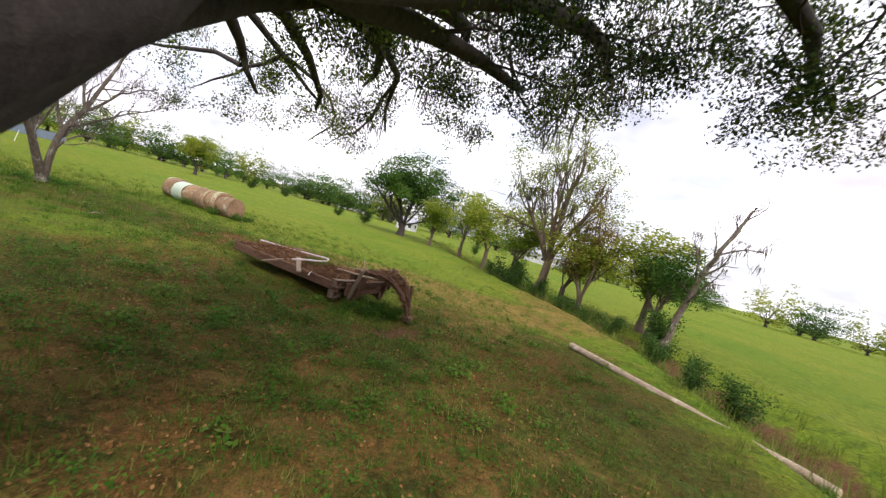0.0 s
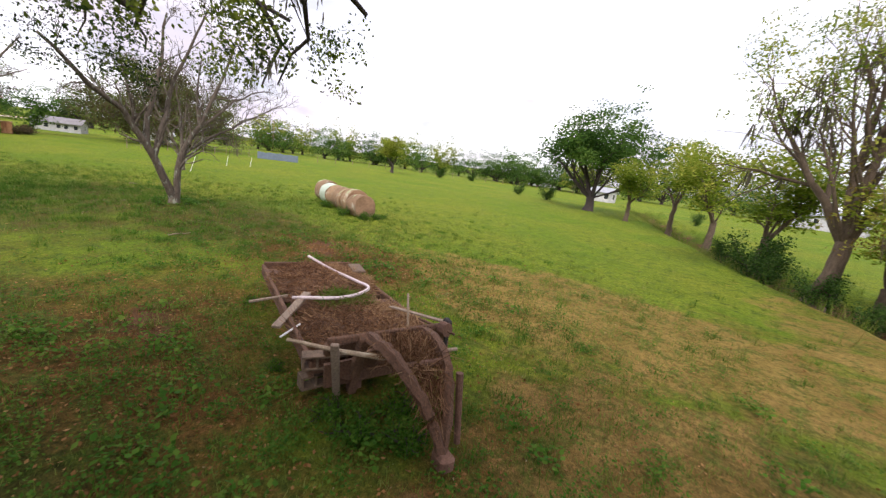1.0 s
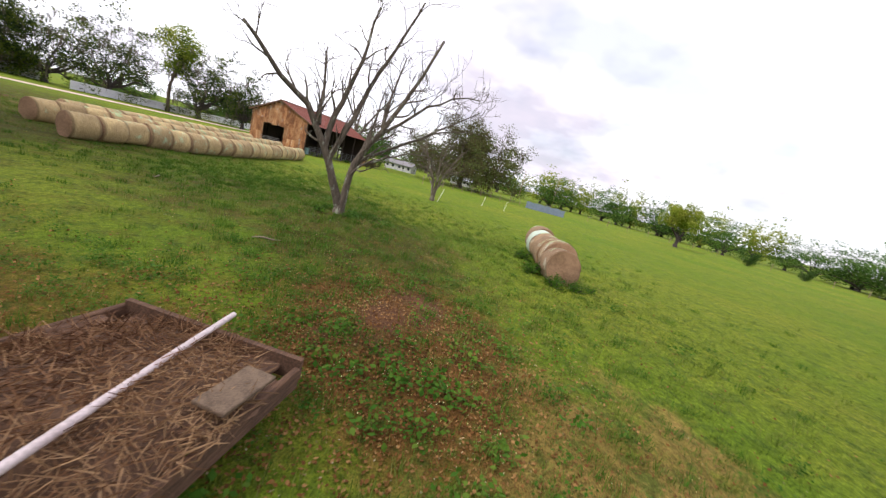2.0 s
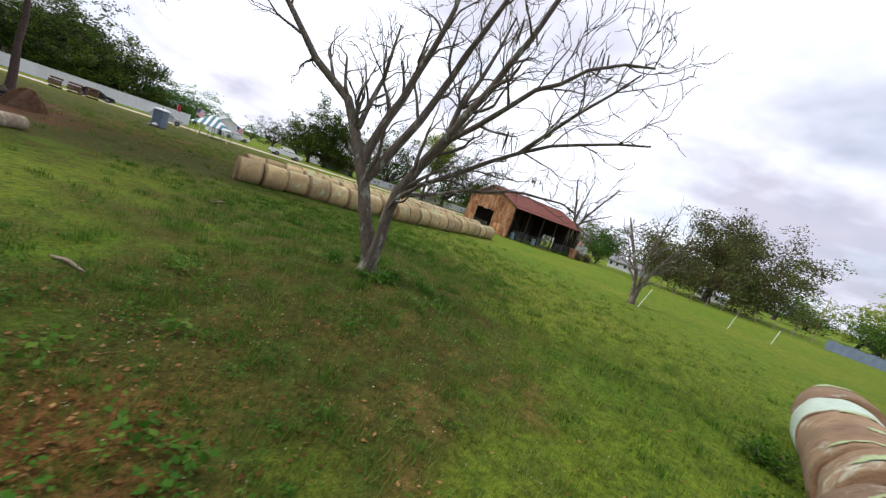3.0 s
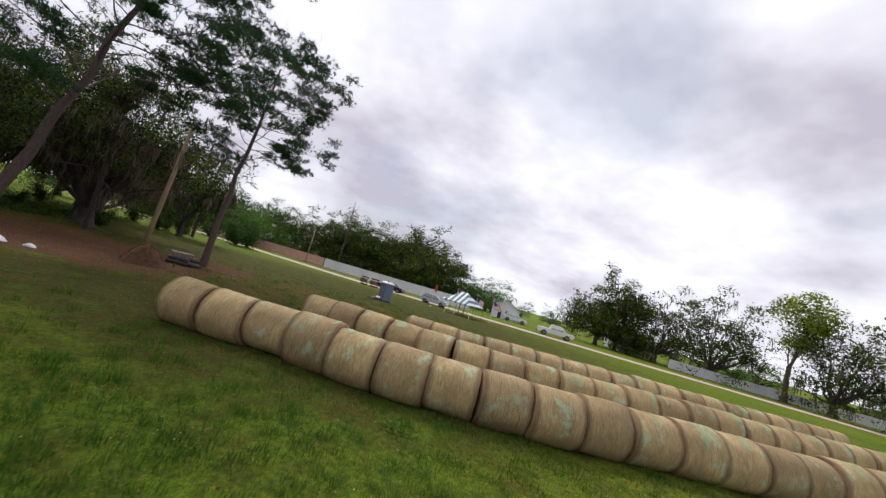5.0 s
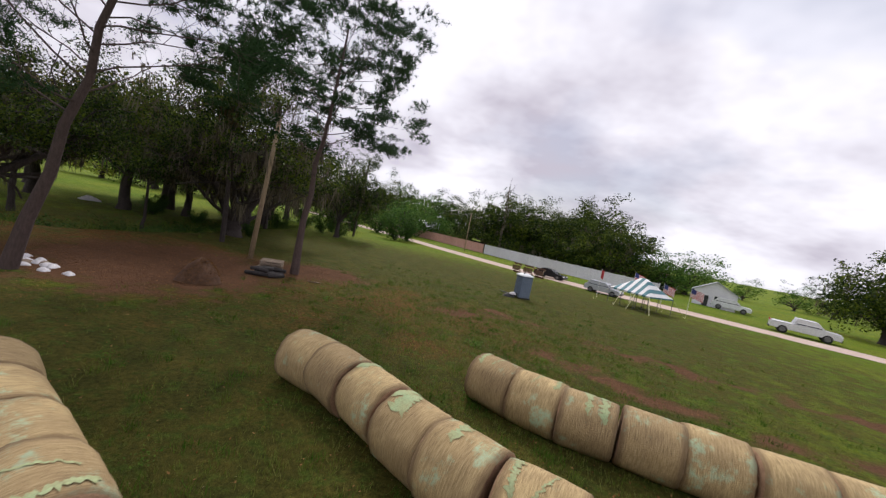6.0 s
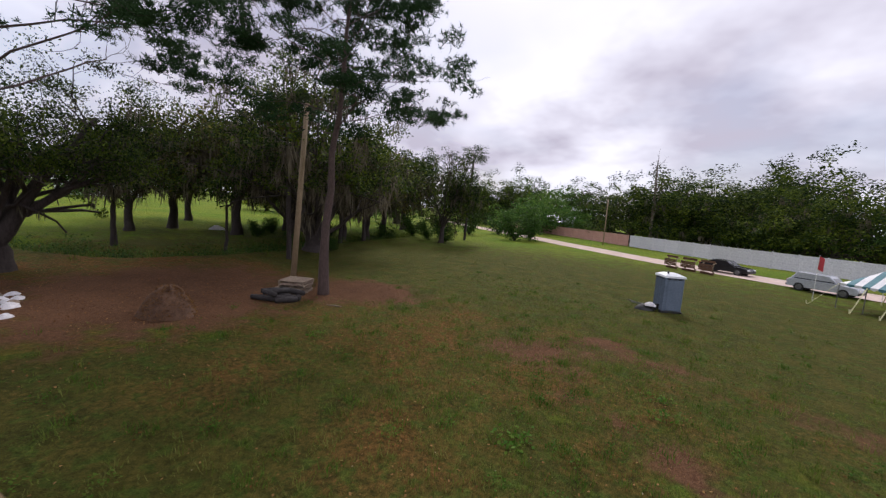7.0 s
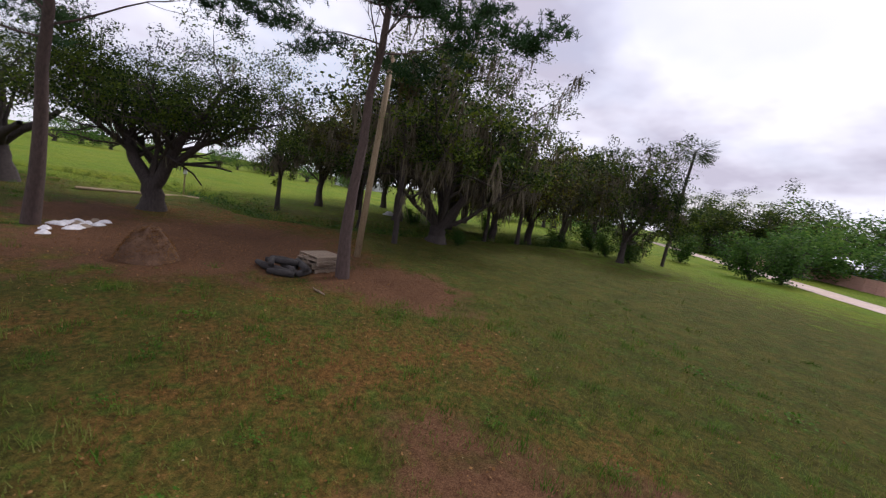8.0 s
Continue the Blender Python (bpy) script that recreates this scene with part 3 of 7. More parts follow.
def wood_mesh(name, limbs, mat, least=0.0):
    g = Geo()
    for lev, pts, rad in limbs:
        if rad[0] >= least:
            g.tube(pts, rad, 9 if rad[0] > 0.12 else 5 if rad[0] > 0.03 else 3, caps=False)
    return g.mesh(name, mat, True)


def leaf_quads(rng, centres, size, flat=0.0, aspect=0.6, droop=0.0):
    n = len(centres)
    nrm = rng.normal(size=(n, 3)); nrm[:, 2] += flat
    nrm /= np.linalg.norm(nrm, axis=1)[:, None]
    a = np.cross(nrm, rng.normal(size=(n, 3))); a[:, 2] -= droop
    a /= np.linalg.norm(a, axis=1)[:, None] + 1e-9
    b = np.cross(nrm, a)
    s = size * rng.uniform(0.55, 1.35, size=(n, 1))
    a, b = a * s * 0.5, b * s * 0.5 * aspect
    return np.stack([centres - a, centres - b * 0.9 + a * 0.1, centres + a, centres + b * 0.9 + a * 0.1], 1)


def spread_on(rng, limbs, levels, count, sigma, start=0.15):
    """Chance places round the limbs of those levels."""
    lines = [pts for lev, pts, _ in limbs if lev in levels]
    w = np.array([np.linalg.norm(p[-1] - p[0]) for p in lines])
    pick = rng.choice(len(lines), count, p=w / w.sum())
    f = rng.uniform(start, 1.0, count)
    out = np.empty((count, 3))
    for k, (i, t) in enumerate(zip(pick, f)):
        p = lines[i]
        q = t * (len(p) - 1)
        j = min(int(q), len(p) - 2)
        out[k] = p[j] + (p[j + 1] - p[j]) * (q - j)
    return out + rng.normal(size=(count, 3)) * sigma


def puffs(rng, limbs, levels, clumps, per, radius):
    """Places of leaves gathered in uneven puffs round the outer twigs."""
    c = spread_on(rng, limbs, levels, clumps, radius * 0.25, 0.45)
    size = rng.uniform(0.45, 1.25, clumps)
    n = np.maximum(4, (per * size**2).astype(int))
    c, k = np.repeat(c, n, 0), np.repeat(size, n)[:, None]
    d = rng.normal(size=c.shape)
    d = d / np.linalg.norm(d, axis=1)[:, None] * rng.uniform(0.1, 1, (len(c), 1)) ** 0.5
    return c + d * k * radius * [1, 1, 0.62]


def moss_quads(rng, limbs, levels, clumps, strands, length, wide=1.0):
    at_ = spread_on(rng, limbs, levels, clumps, 0.03)
    c = np.repeat(at_, strands, 0) + rng.normal(size=(clumps * strands, 3)) * [0.13, 0.13, 0.05]
    ln = np.repeat(rng.uniform(0.3, 1.0, clumps), strands) * rng.uniform(0.4, 1.0, len(c)) * length
    th = rng.uniform(0, 2 * np.pi, len(c))
    w = np.stack([np.cos(th), np.sin(th), 0 * th], -1) * rng.uniform(0.015, 0.05, (len(c), 1)) * wide
    lean = np.stack([rng.normal(size=len(c)) * 0.14, rng.normal(size=len(c)) * 0.14, -np.ones(len(c))], -1) * ln[:, None]
    mid = c + lean * 0.55
    top = np.stack([c - w * 0.6, c + w * 0.6, mid + w, mid - w], 1)
    tail = np.stack([mid - w, mid + w, c + lean + w * 0.15, c + lean - w * 0.15], 1)
    return np.concatenate([top, tail])


OAK_SPEC = [(6, 0.68, 48, 0.15, 0.03), (5, 0.62, 55, 0.22, 0.0), (5, 0.52, 58, 0.28, -0.04), (4, 0.5, 60, 0.3, -0.1)]


def oak(name, m, label, seed, trunk_h, trunk_r, limbs_to, leaves, leaf=0.17, moss=0, leaf_mat=None, bark=None, spec=OAK_SPEC, group="", lean=(0, 0), moss_len=1.3, sigma=0.28, category="tree", leaf_levels=(2, 3), floor=0.0, clump=34, stretch=0.62, boughs=(), skirt=0.0, moss_w=1.0, strands=9, trim=None, mains=2, twig=(1.6, 3.0), least=0.012, cap=0.05):
    """A broad tree. limbs_to: ends of its main limbs, from the base."""
    rng = np.random.default_rng(seed)
    root = thing(name, m, label, category, group)
    top = np.array([lean[0], lean[1], trunk_h])
    k = np.linspace(0, 1, 7)
    stem = np.stack([top[0] * k, top[1] * k, top[2] * k], -1) + rng.normal(size=(7, 3)) * 0.03 * [1, 1, 0]
    stem[0, 2] = -0.25
    rad = trunk_r * (1 + 0.55 * np.exp(-k * 6) - 0.12 * k)
    limbs = [(-1, stem, rad)]
    for n, end in enumerate(limbs_to):
        end = np.array(end, float)
        way = end - top
        grow(rng, top - [0, 0, 0.15], unit(way + [0, 0, 0.08 * np.linalg.norm(way)]), np.linalg.norm(way) * stretch, trunk_r * (0.62 if n < mains else 0.32), 0, spec, limbs)
    for pts, r0, r1 in boughs:
        c = spline(pts, 1.2)
        c = c + rng.normal(size=c.shape) * 0.06
        rr = np.linspace(r0, r1, len(c))
        limbs.append((-1, c, rr))
        for f in np.linspace(0.3, 1.0, 15):
            i = min(int(f * (len(c) - 1)), len(c) - 2)
            way = turned(rng, unit(c[i + 1] - c[i]), rng.uniform(25, 70))
            grow(rng, c[i], unit(way + [0, 0, 0.15]), rng.uniform(*twig), min(cap, rr[i] * 0.42), 1, spec, limbs, floor)
    if floor:
        limbs = [b for b in limbs if b[0] < 1 or b[1][:, 2].min() > floor - 0.1]
    if skirt:
        limbs = [b for b in limbs if b[0] < 2 or b[1][:, 2].min() > skirt - 0.4]
    if trim:
        limbs = [b for b in limbs if b[0] < 1 or trim(b[1]).all()]
    part("trunk", wood_mesh("trunk", limbs, bark or M_BARK, least), None, root)
    if leaves:
        c = puffs(rng, limbs, leaf_levels, leaves // clump, clump, sigma * 1.6)
        c = c[c[:, 2] > skirt + 0.35 * np.sin(c[:, 0] * 1.9 + seed) * np.cos(c[:, 1] * 1.7) + rng.uniform(-0.3, 0.3, len(c))]
        c = c[trim(c)] if trim else c
        part("crown", quads_mesh("crown", leaf_quads(rng, c, leaf, 0.4), leaf_mat or M_OAK), None, root)
    if moss:
        part("hanging_moss", quads_mesh("hanging_moss", moss_quads(rng, limbs, (1, 2), moss, strands, moss_len, moss_w), M_MOSS), None, root, "grey hanging moss")["kind"] = "stuff"
    return root


def pine(name, m, label, seed, height, r, crown_from, reach, tufts, lean=(0, 0), round_top=False):
    """A tall pine, bare below, with a ragged crown of needle tufts."""
    rng = np.random.default_rng(seed)
    root = thing(name, m, label, "tree")
    k = np.linspace(0, 1, 10)
    stem = np.stack([lean[0] * k, lean[1] * k, height * k], -1) + rng.normal(size=(10, 3)) * 0.05 * [1, 1, 0]
    stem[0, 2] = -0.2
    limbs = [(-1, stem, r * (1 + 0.35 * np.exp(-k * 9) - 0.75 * k))]
    for i in range(34):
        f = crown_from + (1 - crown_from) * (i / 33) ** 0.9
        p = np.array([np.interp(f, k, stem[:, j]) for j in range(3)])
        th = i * 2.4 + rng.uniform(-0.5, 0.5)
        g = (f - crown_from) / (1 - crown_from)
        ln = reach * (0.42 + 0.62 * math.sin(math.pi * min(1.0, 0.12 + 0.82 * g)) if round_top else 1.0 - 0.45 * g) * rng.uniform(0.55 + 0.2 * round_top, 1.1)
        grow(rng, p, (math.cos(th), math.sin(th), rng.uniform(0.05, 0.7) if not round_top else rng.uniform(-0.05, 0.35) + 0.3 * g), ln, r * 0.22 * (1.15 - f * 0.7), 0, [(4, 0.5, 40, 0.16, 0.04), (4, 0.5, 42, 0.2, 0.05), (2, 0.5, 40, 0.2, 0.05)], limbs)
    part("trunk", wood_mesh("trunk", limbs, M_BARK_PINE), None, root)
    c = np.repeat(spread_on(rng, limbs, (1, 2), tufts // 16, 0.05, 0.75), 16, 0)
    c = c + rng.normal(size=c.shape) * [0.27, 0.27, 0.07]
    c = np.repeat(c, 15, 0)
    d = rng.normal(size=c.shape); d[:, 2] += 0.5
    d /= np.linalg.norm(d, axis=1)[:, None]
    ln = rng.uniform(0.08, 0.19, (len(c), 1))
    w = np.cross(d, rng.normal(size=c.shape)); w /= np.linalg.norm(w, axis=1)[:, None]
    w = w * 0.012
    part("crown", quads_mesh("crown", np.stack([c - w * 0.5, c + w * 0.5, c + d * ln + w, c + d * ln - w], 1), M_NEEDLE), None, root, "dark green needle tufts")
    return root


def bare_tree(name, m, label, seed, stems, r, spec, moss=0, bark=None, moss_len=0.5, group="", twigs=9, reach=1.1):
    """A leafless tree of several bent stems from one root. stems: (points, thickness)."""
    rng = np.random.default_rng(seed)
    root = thing(name, m, label, "tree", group)
    limbs = []
    for pts, rr in stems:
        c = spline(pts, 0.5)
        c = c + rng.normal(size=c.shape) * 0.025
        rad = r * rr * np.linspace(1.0, 0.28, len(c))
        limbs.append((-1, c, rad))
        for f in np.linspace(0.3, 1.0, twigs):
            i = min(int(f * (len(c) - 1)), len(c) - 2)
            way = turned(rng, unit(c[i + 1] - c[i]), rng.uniform(8, 25) if f == 1 else rng.uniform(28, 58))
            grow(rng, c[i], unit(way + [0, 0, 0.12]), reach * rng.uniform(0.6, 1.3) * (1.25 - 0.5 * f), max(0.012, rad[i] * 0.5), 1, spec, limbs, 0.0, 8)
    g = Geo()
    g.tube([(0, 0, -0.15), (0, 0, 0.1), (0.0, 0.0, 0.45)], [r * 1.9, r * 1.5, r * 0.9], 10, False)
    for lev, pts, rad in limbs:
        g.tube(pts, rad, 9 if rad[0] > 0.08 else 5 if rad[0] > 0.025 else 3, caps=False)
    part("trunk", g.mesh("trunk", bark or M_BARK_PALE, True), None, root)
    if moss:
        part("hanging_moss", quads_mesh("hanging_moss", moss_quads(rng, limbs, (1, 2), moss, 16, moss_len, 0.4), M_MOSS), None, root, "grey hanging moss")["kind"] = "stuff"
    return root, limbs, rng


def bush(name, m, label, seed, size, leaves, leaf, mat, group="", category="bush"):
    rng = np.random.default_rng(seed)
    root = thing(name, m, label, "bush", group)
    limbs = []
    for i in range(7):
        th = i * 0.9 + rng.uniform(-0.3, 0.3)
        grow(rng, (0, 0, -0.05), (math.cos(th) * 0.6 * size[0] / size[1], math.sin(th) * 0.6 * size[0] / size[1], 1), size[1] * 0.7, 0.035, 0, [(4, 0.6, 45, 0.2, 0.02), (3, 0.6, 45, 0.25, 0)], limbs)
    part("stem", wood_mesh("stem", limbs, M_BARK), None, root)["kind"] = "stuff"
    c = spread_on(rng, limbs, (0, 1), leaves, 0.16 * size[0])
    c[:, 2] = np.abs(c[:, 2])
    part("foliage", quads_mesh("foliage", leaf_quads(rng, c, leaf, 0.3), mat), None, root)
    return root


def palm(name, m, label, height, bend, seed, fronds=26, reach=1.5, dead=0):
    rng = np.random.default_rng(seed)
    root = thing(name, m, label, "palm tree")
    k = np.linspace(0, 1, 9)
    pts = np.stack([bend[0] * k**1.4, bend[1] * k**1.4, -0.1 + height * k], -1)
    part("trunk", Geo().tube(pts, 0.17 - 0.05 * k, 8, False), M_BARK, root)
    top = pts[-1]
    qs = []
    for i in range(fronds):
        th, up = rng.uniform(0, 6.28), rng.uniform(-0.7, 0.9)
        d = unit(np.array([math.cos(th), math.sin(th), up]))
        hub = top + d * reach * 0.45
        side = unit(np.cross(d, [0, 0, 1.0]))
        qs.append([top - side * 0.02, top + side * 0.02, hub + side * 0.02, hub - side * 0.02])
        for j in range(9):
            a = radians(-70 + 140 * j / 8)
            w = unit(d * math.cos(a) + side * math.sin(a) + np.array([0, 0, -0.25]))
            n = unit(np.cross(w, [0.2, 0.1, 1.0])) * 0.035
            e = hub + w * reach * 0.6
            qs.append([hub - n * 0.5, hub + n * 0.5, e + n, e - n])
    part("crown", quads_mesh("crown", np.array(qs), M_PALM), None, root, "fan fronds in a round head")
    if dead:
        c = top + rng.normal(size=(dead, 3)) * [0.35, 0.35, 0.1] - [0, 0, 0.2]
        part("dead_fronds", quads_mesh("dead_fronds", leaf_quads(rng, np.repeat(c, 6, 0) - np.abs(rng.normal(size=(dead * 6, 3))) * [0, 0, 0.6], 0.5, -0.6, 0.3, 2.5), M_RUSSET), None, root, "skirt of dead brown fronds")
    return root


def all_round(rng, n, reach, z0, z1, lift=0.0):
    return [(math.cos(t) * reach * rng.uniform(0.75, 1.1), math.sin(t) * reach * rng.uniform(0.75, 1.1), rng.uniform(z0, z1)) for t in np.arange(n) * 2 * math.pi / n + rng.uniform(0, 1)]


R0 = np.random.default_rng(5)
# the oak that leans over the start of the way
# its last two limb ends are unseen, added to shade the ground
oak("live_oak", at(-0.95, 0.35, 7.2, (1, 1, 1.04)), "huge leaning live oak with dark low limbs", 11, 1.9, 0.46,
    [(-3.0, -1.5, 5.5), (-2.0, 2.6, 6.2), (0.5, -2.8, 6.6), (-0.4, 0.4, 7.4), (-1.5, -0.8, 7.6), (1.4, -1.0, 7.8)], 250000, 0.062, 120, sigma=0.2, floor=3.9, cap=0.028, stretch=0.6, lean=(0.6, 0.45), moss_len=0.6, moss_w=0.28, strands=20, mains=4, twig=(1.1, 2.3),
    trim=lambda c: (c[:, 1] < 10.8 - 0.55 * np.maximum(0, c[:, 0] - 1) + 0.8 * np.sin(c[:, 0] * 2.3)) & (c[:, 2] > np.where((c[:, 0] < 2.4) & (c[:, 1] > 5.6), 3.95 - 0.2 * (c[:, 1] > 9.4) + 0.25 * np.sin(c[:, 0] * 4), 4.65 - 0.15 * (c[:, 1] > 4.0) + 0.09 * np.maximum(0, c[:, 0] - 3.5))) & ((c[:, 1] < 5.8) | (c[:, 0] > 2.6) | (np.sin(5 * c[:, 0]) + np.sin(4 * c[:, 1] + 2 * c[:, 0]) > 0.0)),
    boughs=[([(0.6, 0.45, 1.6), (1.55, 1.35, 2.95), (2.15, 1.95, 4.0), (3.2, 4.2, 5.2), (3.4, 6.6, 5.8)], 0.44, 0.04), ([(0.6, 0.4, 1.8), (2.4, 1.3, 5.0), (5.2, 2.7, 6.0), (7.3, 4.3, 6.0), (9.0, 6.0, 6.3)], 0.28, 0.04),
            ([(0.5, 0.45, 1.8), (1.6, 3.2, 4.6), (2.0, 6.2, 5.1), (1.2, 8.4, 5.2)], 0.22, 0.03), ([(2.15, 1.95, 4.0), (4.2, 4.2, 5.3), (5.4, 5.6, 5.7), (6.2, 7.0, 6.0)], 0.18, 0.03), ([(5.2, 2.7, 6.0), (6.6, 3.2, 6.0), (8.4, 3.6, 6.2), (9.6, 4.2, 6.2)], 0.16, 0.04),
            ([(2.0, 1.9, 4.1), (3.0, 4.6, 5.0), (4.3, 6.2, 5.3), (4.6, 7.8, 5.6)], 0.18, 0.03), ([(0.4, 0.5, 1.9), (0.2, 4.0, 4.9), (-0.9, 7.0, 5.0), (-1.6, 9.4, 4.6)], 0.22, 0.04), ([(0.5, 0.5, 1.9), (0.6, 4.0, 4.8), (0.7, 6.6, 4.9), (0.5, 8.0, 4.4)], 0.2, 0.03), ([(0.6, 0.5, 1.9), (1.7, 4.5, 5.0), (2.0, 7.6, 5.3), (1.5, 10.3, 4.7)], 0.18, 0.025), ([(0.4, 0.5, 1.9), (-0.4, 5.0, 5.2), (-0.6, 8.2, 5.3), (-0.2, 10.6, 4.9)], 0.16, 0.025),
            ([(-0.6, 8.2, 5.3), (0.2, 9.6, 5.0), (-0.05, 10.3, 4.5), (-0.55, 10.5, 4.0)], 0.05, 0.012), ([(2.0, 7.6, 5.3), (1.3, 9.4, 4.9), (0.7, 10.2, 4.5), (0.2, 10.3, 4.1)], 0.05, 0.012), ([(-0.6, 8.2, 5.3), (-2.0, 9.4, 5.1), (-3.2, 10.2, 4.9), (-4.2, 10.6, 4.5)], 0.06, 0.012), ([(-1.6, 8.6, 5.0), (-3.6, 9.4, 5.2), (-5.6, 10.2, 5.2), (-7.0, 10.6, 4.9)], 0.06, 0.012)])
# the broad oak by the soil patch
oak("live_oak", at(-6.9, -6.8), "broad domed live oak with dark dense crown", 17, 1.5, 0.50,
    [(0.3, -0.2, 7.6), (2.6, -1.8, 6.6), (-2.4, 1.4, 6.8), (2.2, 1.6, 6.8), (-2.2, -2.4, 6.6)], 96000, 0.12, 110, sigma=0.36, stretch=0.6, moss_len=0.9, skirt=4.0, moss_w=0.7, mains=0, twig=(1.8, 3.2), cap=0.11,
    boughs=[([(0, 0, 1.1), (0.55, 0.75, 2.5), (1.1, 1.5, 3.8), (1.2, 2.6, 5.4), (1.0, 3.2, 6.6)], 0.36, 0.06), ([(0, 0, 1.1), (-0.45, -0.6, 2.4), (-0.9, -1.2, 3.9), (-1.3, -2.3, 5.6), (-1.2, -3.0, 7.0)], 0.36, 0.06),
            ([(-0.5, -0.7, 2.5), (-1.4, -2.0, 3.6), (-1.9, -3.6, 4.6), (-1.8, -5.4, 5.4)], 0.2, 0.04), ([(0.8, 1.0, 3.0), (1.9, 1.2, 4.2), (3.2, 1.0, 5.4)], 0.2, 0.04), ([(0.5, 0.7, 2.4), (0.4, 2.2, 3.7), (0.0, 3.8, 4.9)], 0.18, 0.04)])
oak("live_oak", at(-8.5, -22.7, 30, (1.1, 1.1, 0.93)), "tall live oak draped with long grey moss", 12, 1.1, 0.55,
    [(4.6, 2.2, 8.0), (-4.0, -1.9, 7.6), (-5.5, 1.5, 9.0), (-2.0, 4.0, 13.5), (3.5, 5.5, 10.5), (6.0, -1.0, 11.0), (1.5, -5.0, 13.0), (-3.5, -4.5, 12.0), (1.0, 1.0, 15.5), (-6.0, -1.5, 6.5), (5.5, 3.5, 7.0)], 62000, 0.18, 520, sigma=0.46, moss_len=2.0, skirt=4.6, moss_w=0.9, least=0.02)
oak("live_oak", at(-9.8, -41.0, 80, (0.6, 0.6, 0.72)), "tall mossy live oak at the wood's edge", 13, 2.6, 0.45,
    [(-5, 1.5, 9), (-2, 4, 13), (4, 4, 10), (5, -2, 12), (0.5, -5, 13), (-4, -4, 11), (0, 0, 15), (-5, -2, 5), (-4, 4, 6)], 30000, 0.28, 260, sigma=0.6, moss_len=2.0)
mossy = oak("live_oak", at(1.5, -29.5, 200), "dark mossy oak in the grove", 14, 2.6, 0.34,
            [(-4, 1, 6.5), (-1, 4, 8.5), (3.5, 3, 7.5), (4, -2, 8.5), (0.5, -4, 9), (-3, -3, 7.5)], 21000, 0.24, 330, M_GROVE, sigma=0.55, group="mossy grove", moss_len=2.6, skirt=3.2, least=0.03)
for x, y, a, s in ((9.2, -18.5, 40, 0.95), (11.0, -23, 140, 1.15), (-2.5, -36.5, 300, 1.05), (3.0, -47, 170, 1.2), (12, -38, 100, 1.2), (5, -55, 60, 1.25), (21, -30, 20, 1.1), (4.0, -25, 15, 1.25), (-4.4, -30.5, 130, 0.9), (6.5, -33, 260, 1.1)):
    copy_thing(mossy, at(x, y, a, s))
oak("oak_tree", at(-0.5, -13.5, 0), "slim oak beside the ditch", 15, 2.6, 0.16, [(-1.5, 1, 4.5), (1.5, -1, 5), (0.5, 1.8, 5.5)], 3500, 0.16, 40, sigma=0.25)

for x, y, h, rr in ((-5.4, -29.0, 8.0, 0.14), (-5.0, -32.9, 8.5, 0.16), (-4.6, -18.4, 6.5, 0.1)):
    oak("young_oak", at(x, y, x * 40), "slim dark trunk of a young oak in the grove", int(40 + h * 2), h * 0.55, rr, [(-1.6, 0.6, h * 0.9), (1.2, 1.4, h), (0.8, -1.6, h * 0.95)], 2600, 0.2, 25, group="young oaks", sigma=0.4)

pine("pine_tree", at(-13.6, -4.4), "tall leaning pine with reddish bark", 21, 15.0, 0.2, 0.36, 5.4, 10000, (-2.7, -1.2))
pine("pine_tree", at(-18.8, -13.4), "tall slender pine standing on bare soil", 22, 13.4, 0.19, 0.50, 3.5, 7000, (-0.6, -0.3), True)
palm("cabbage_palm", at(-9.4, -48.3), "thin leaning cabbage palm with round head", 11.4, (-0.6, 0.3), 31, 40, 2.0)
palm("cabbage_palm", at(-10.5, -18.8), "cabbage palm among the oaks", 9.5, (0.3, 0.4), 32, 30, 1.8, 40)

# the bare trees of the meadow
SPREAD = [(5, 0.62, 34, 0.13, 0.04), (3, 0.62, 38, 0.16, 0.03), (3, 0.55, 40, 0.2, 0.02), (2, 0.5, 40, 0.22, 0.0)]


def fan(*stems):
    """Stems given across, away and up, turned to how the tree stands."""
    return [([(-0.1 * u - 0.995 * w, 0.995 * u - 0.1 * w, h) for u, w, h in pts], r) for pts, r in stems]


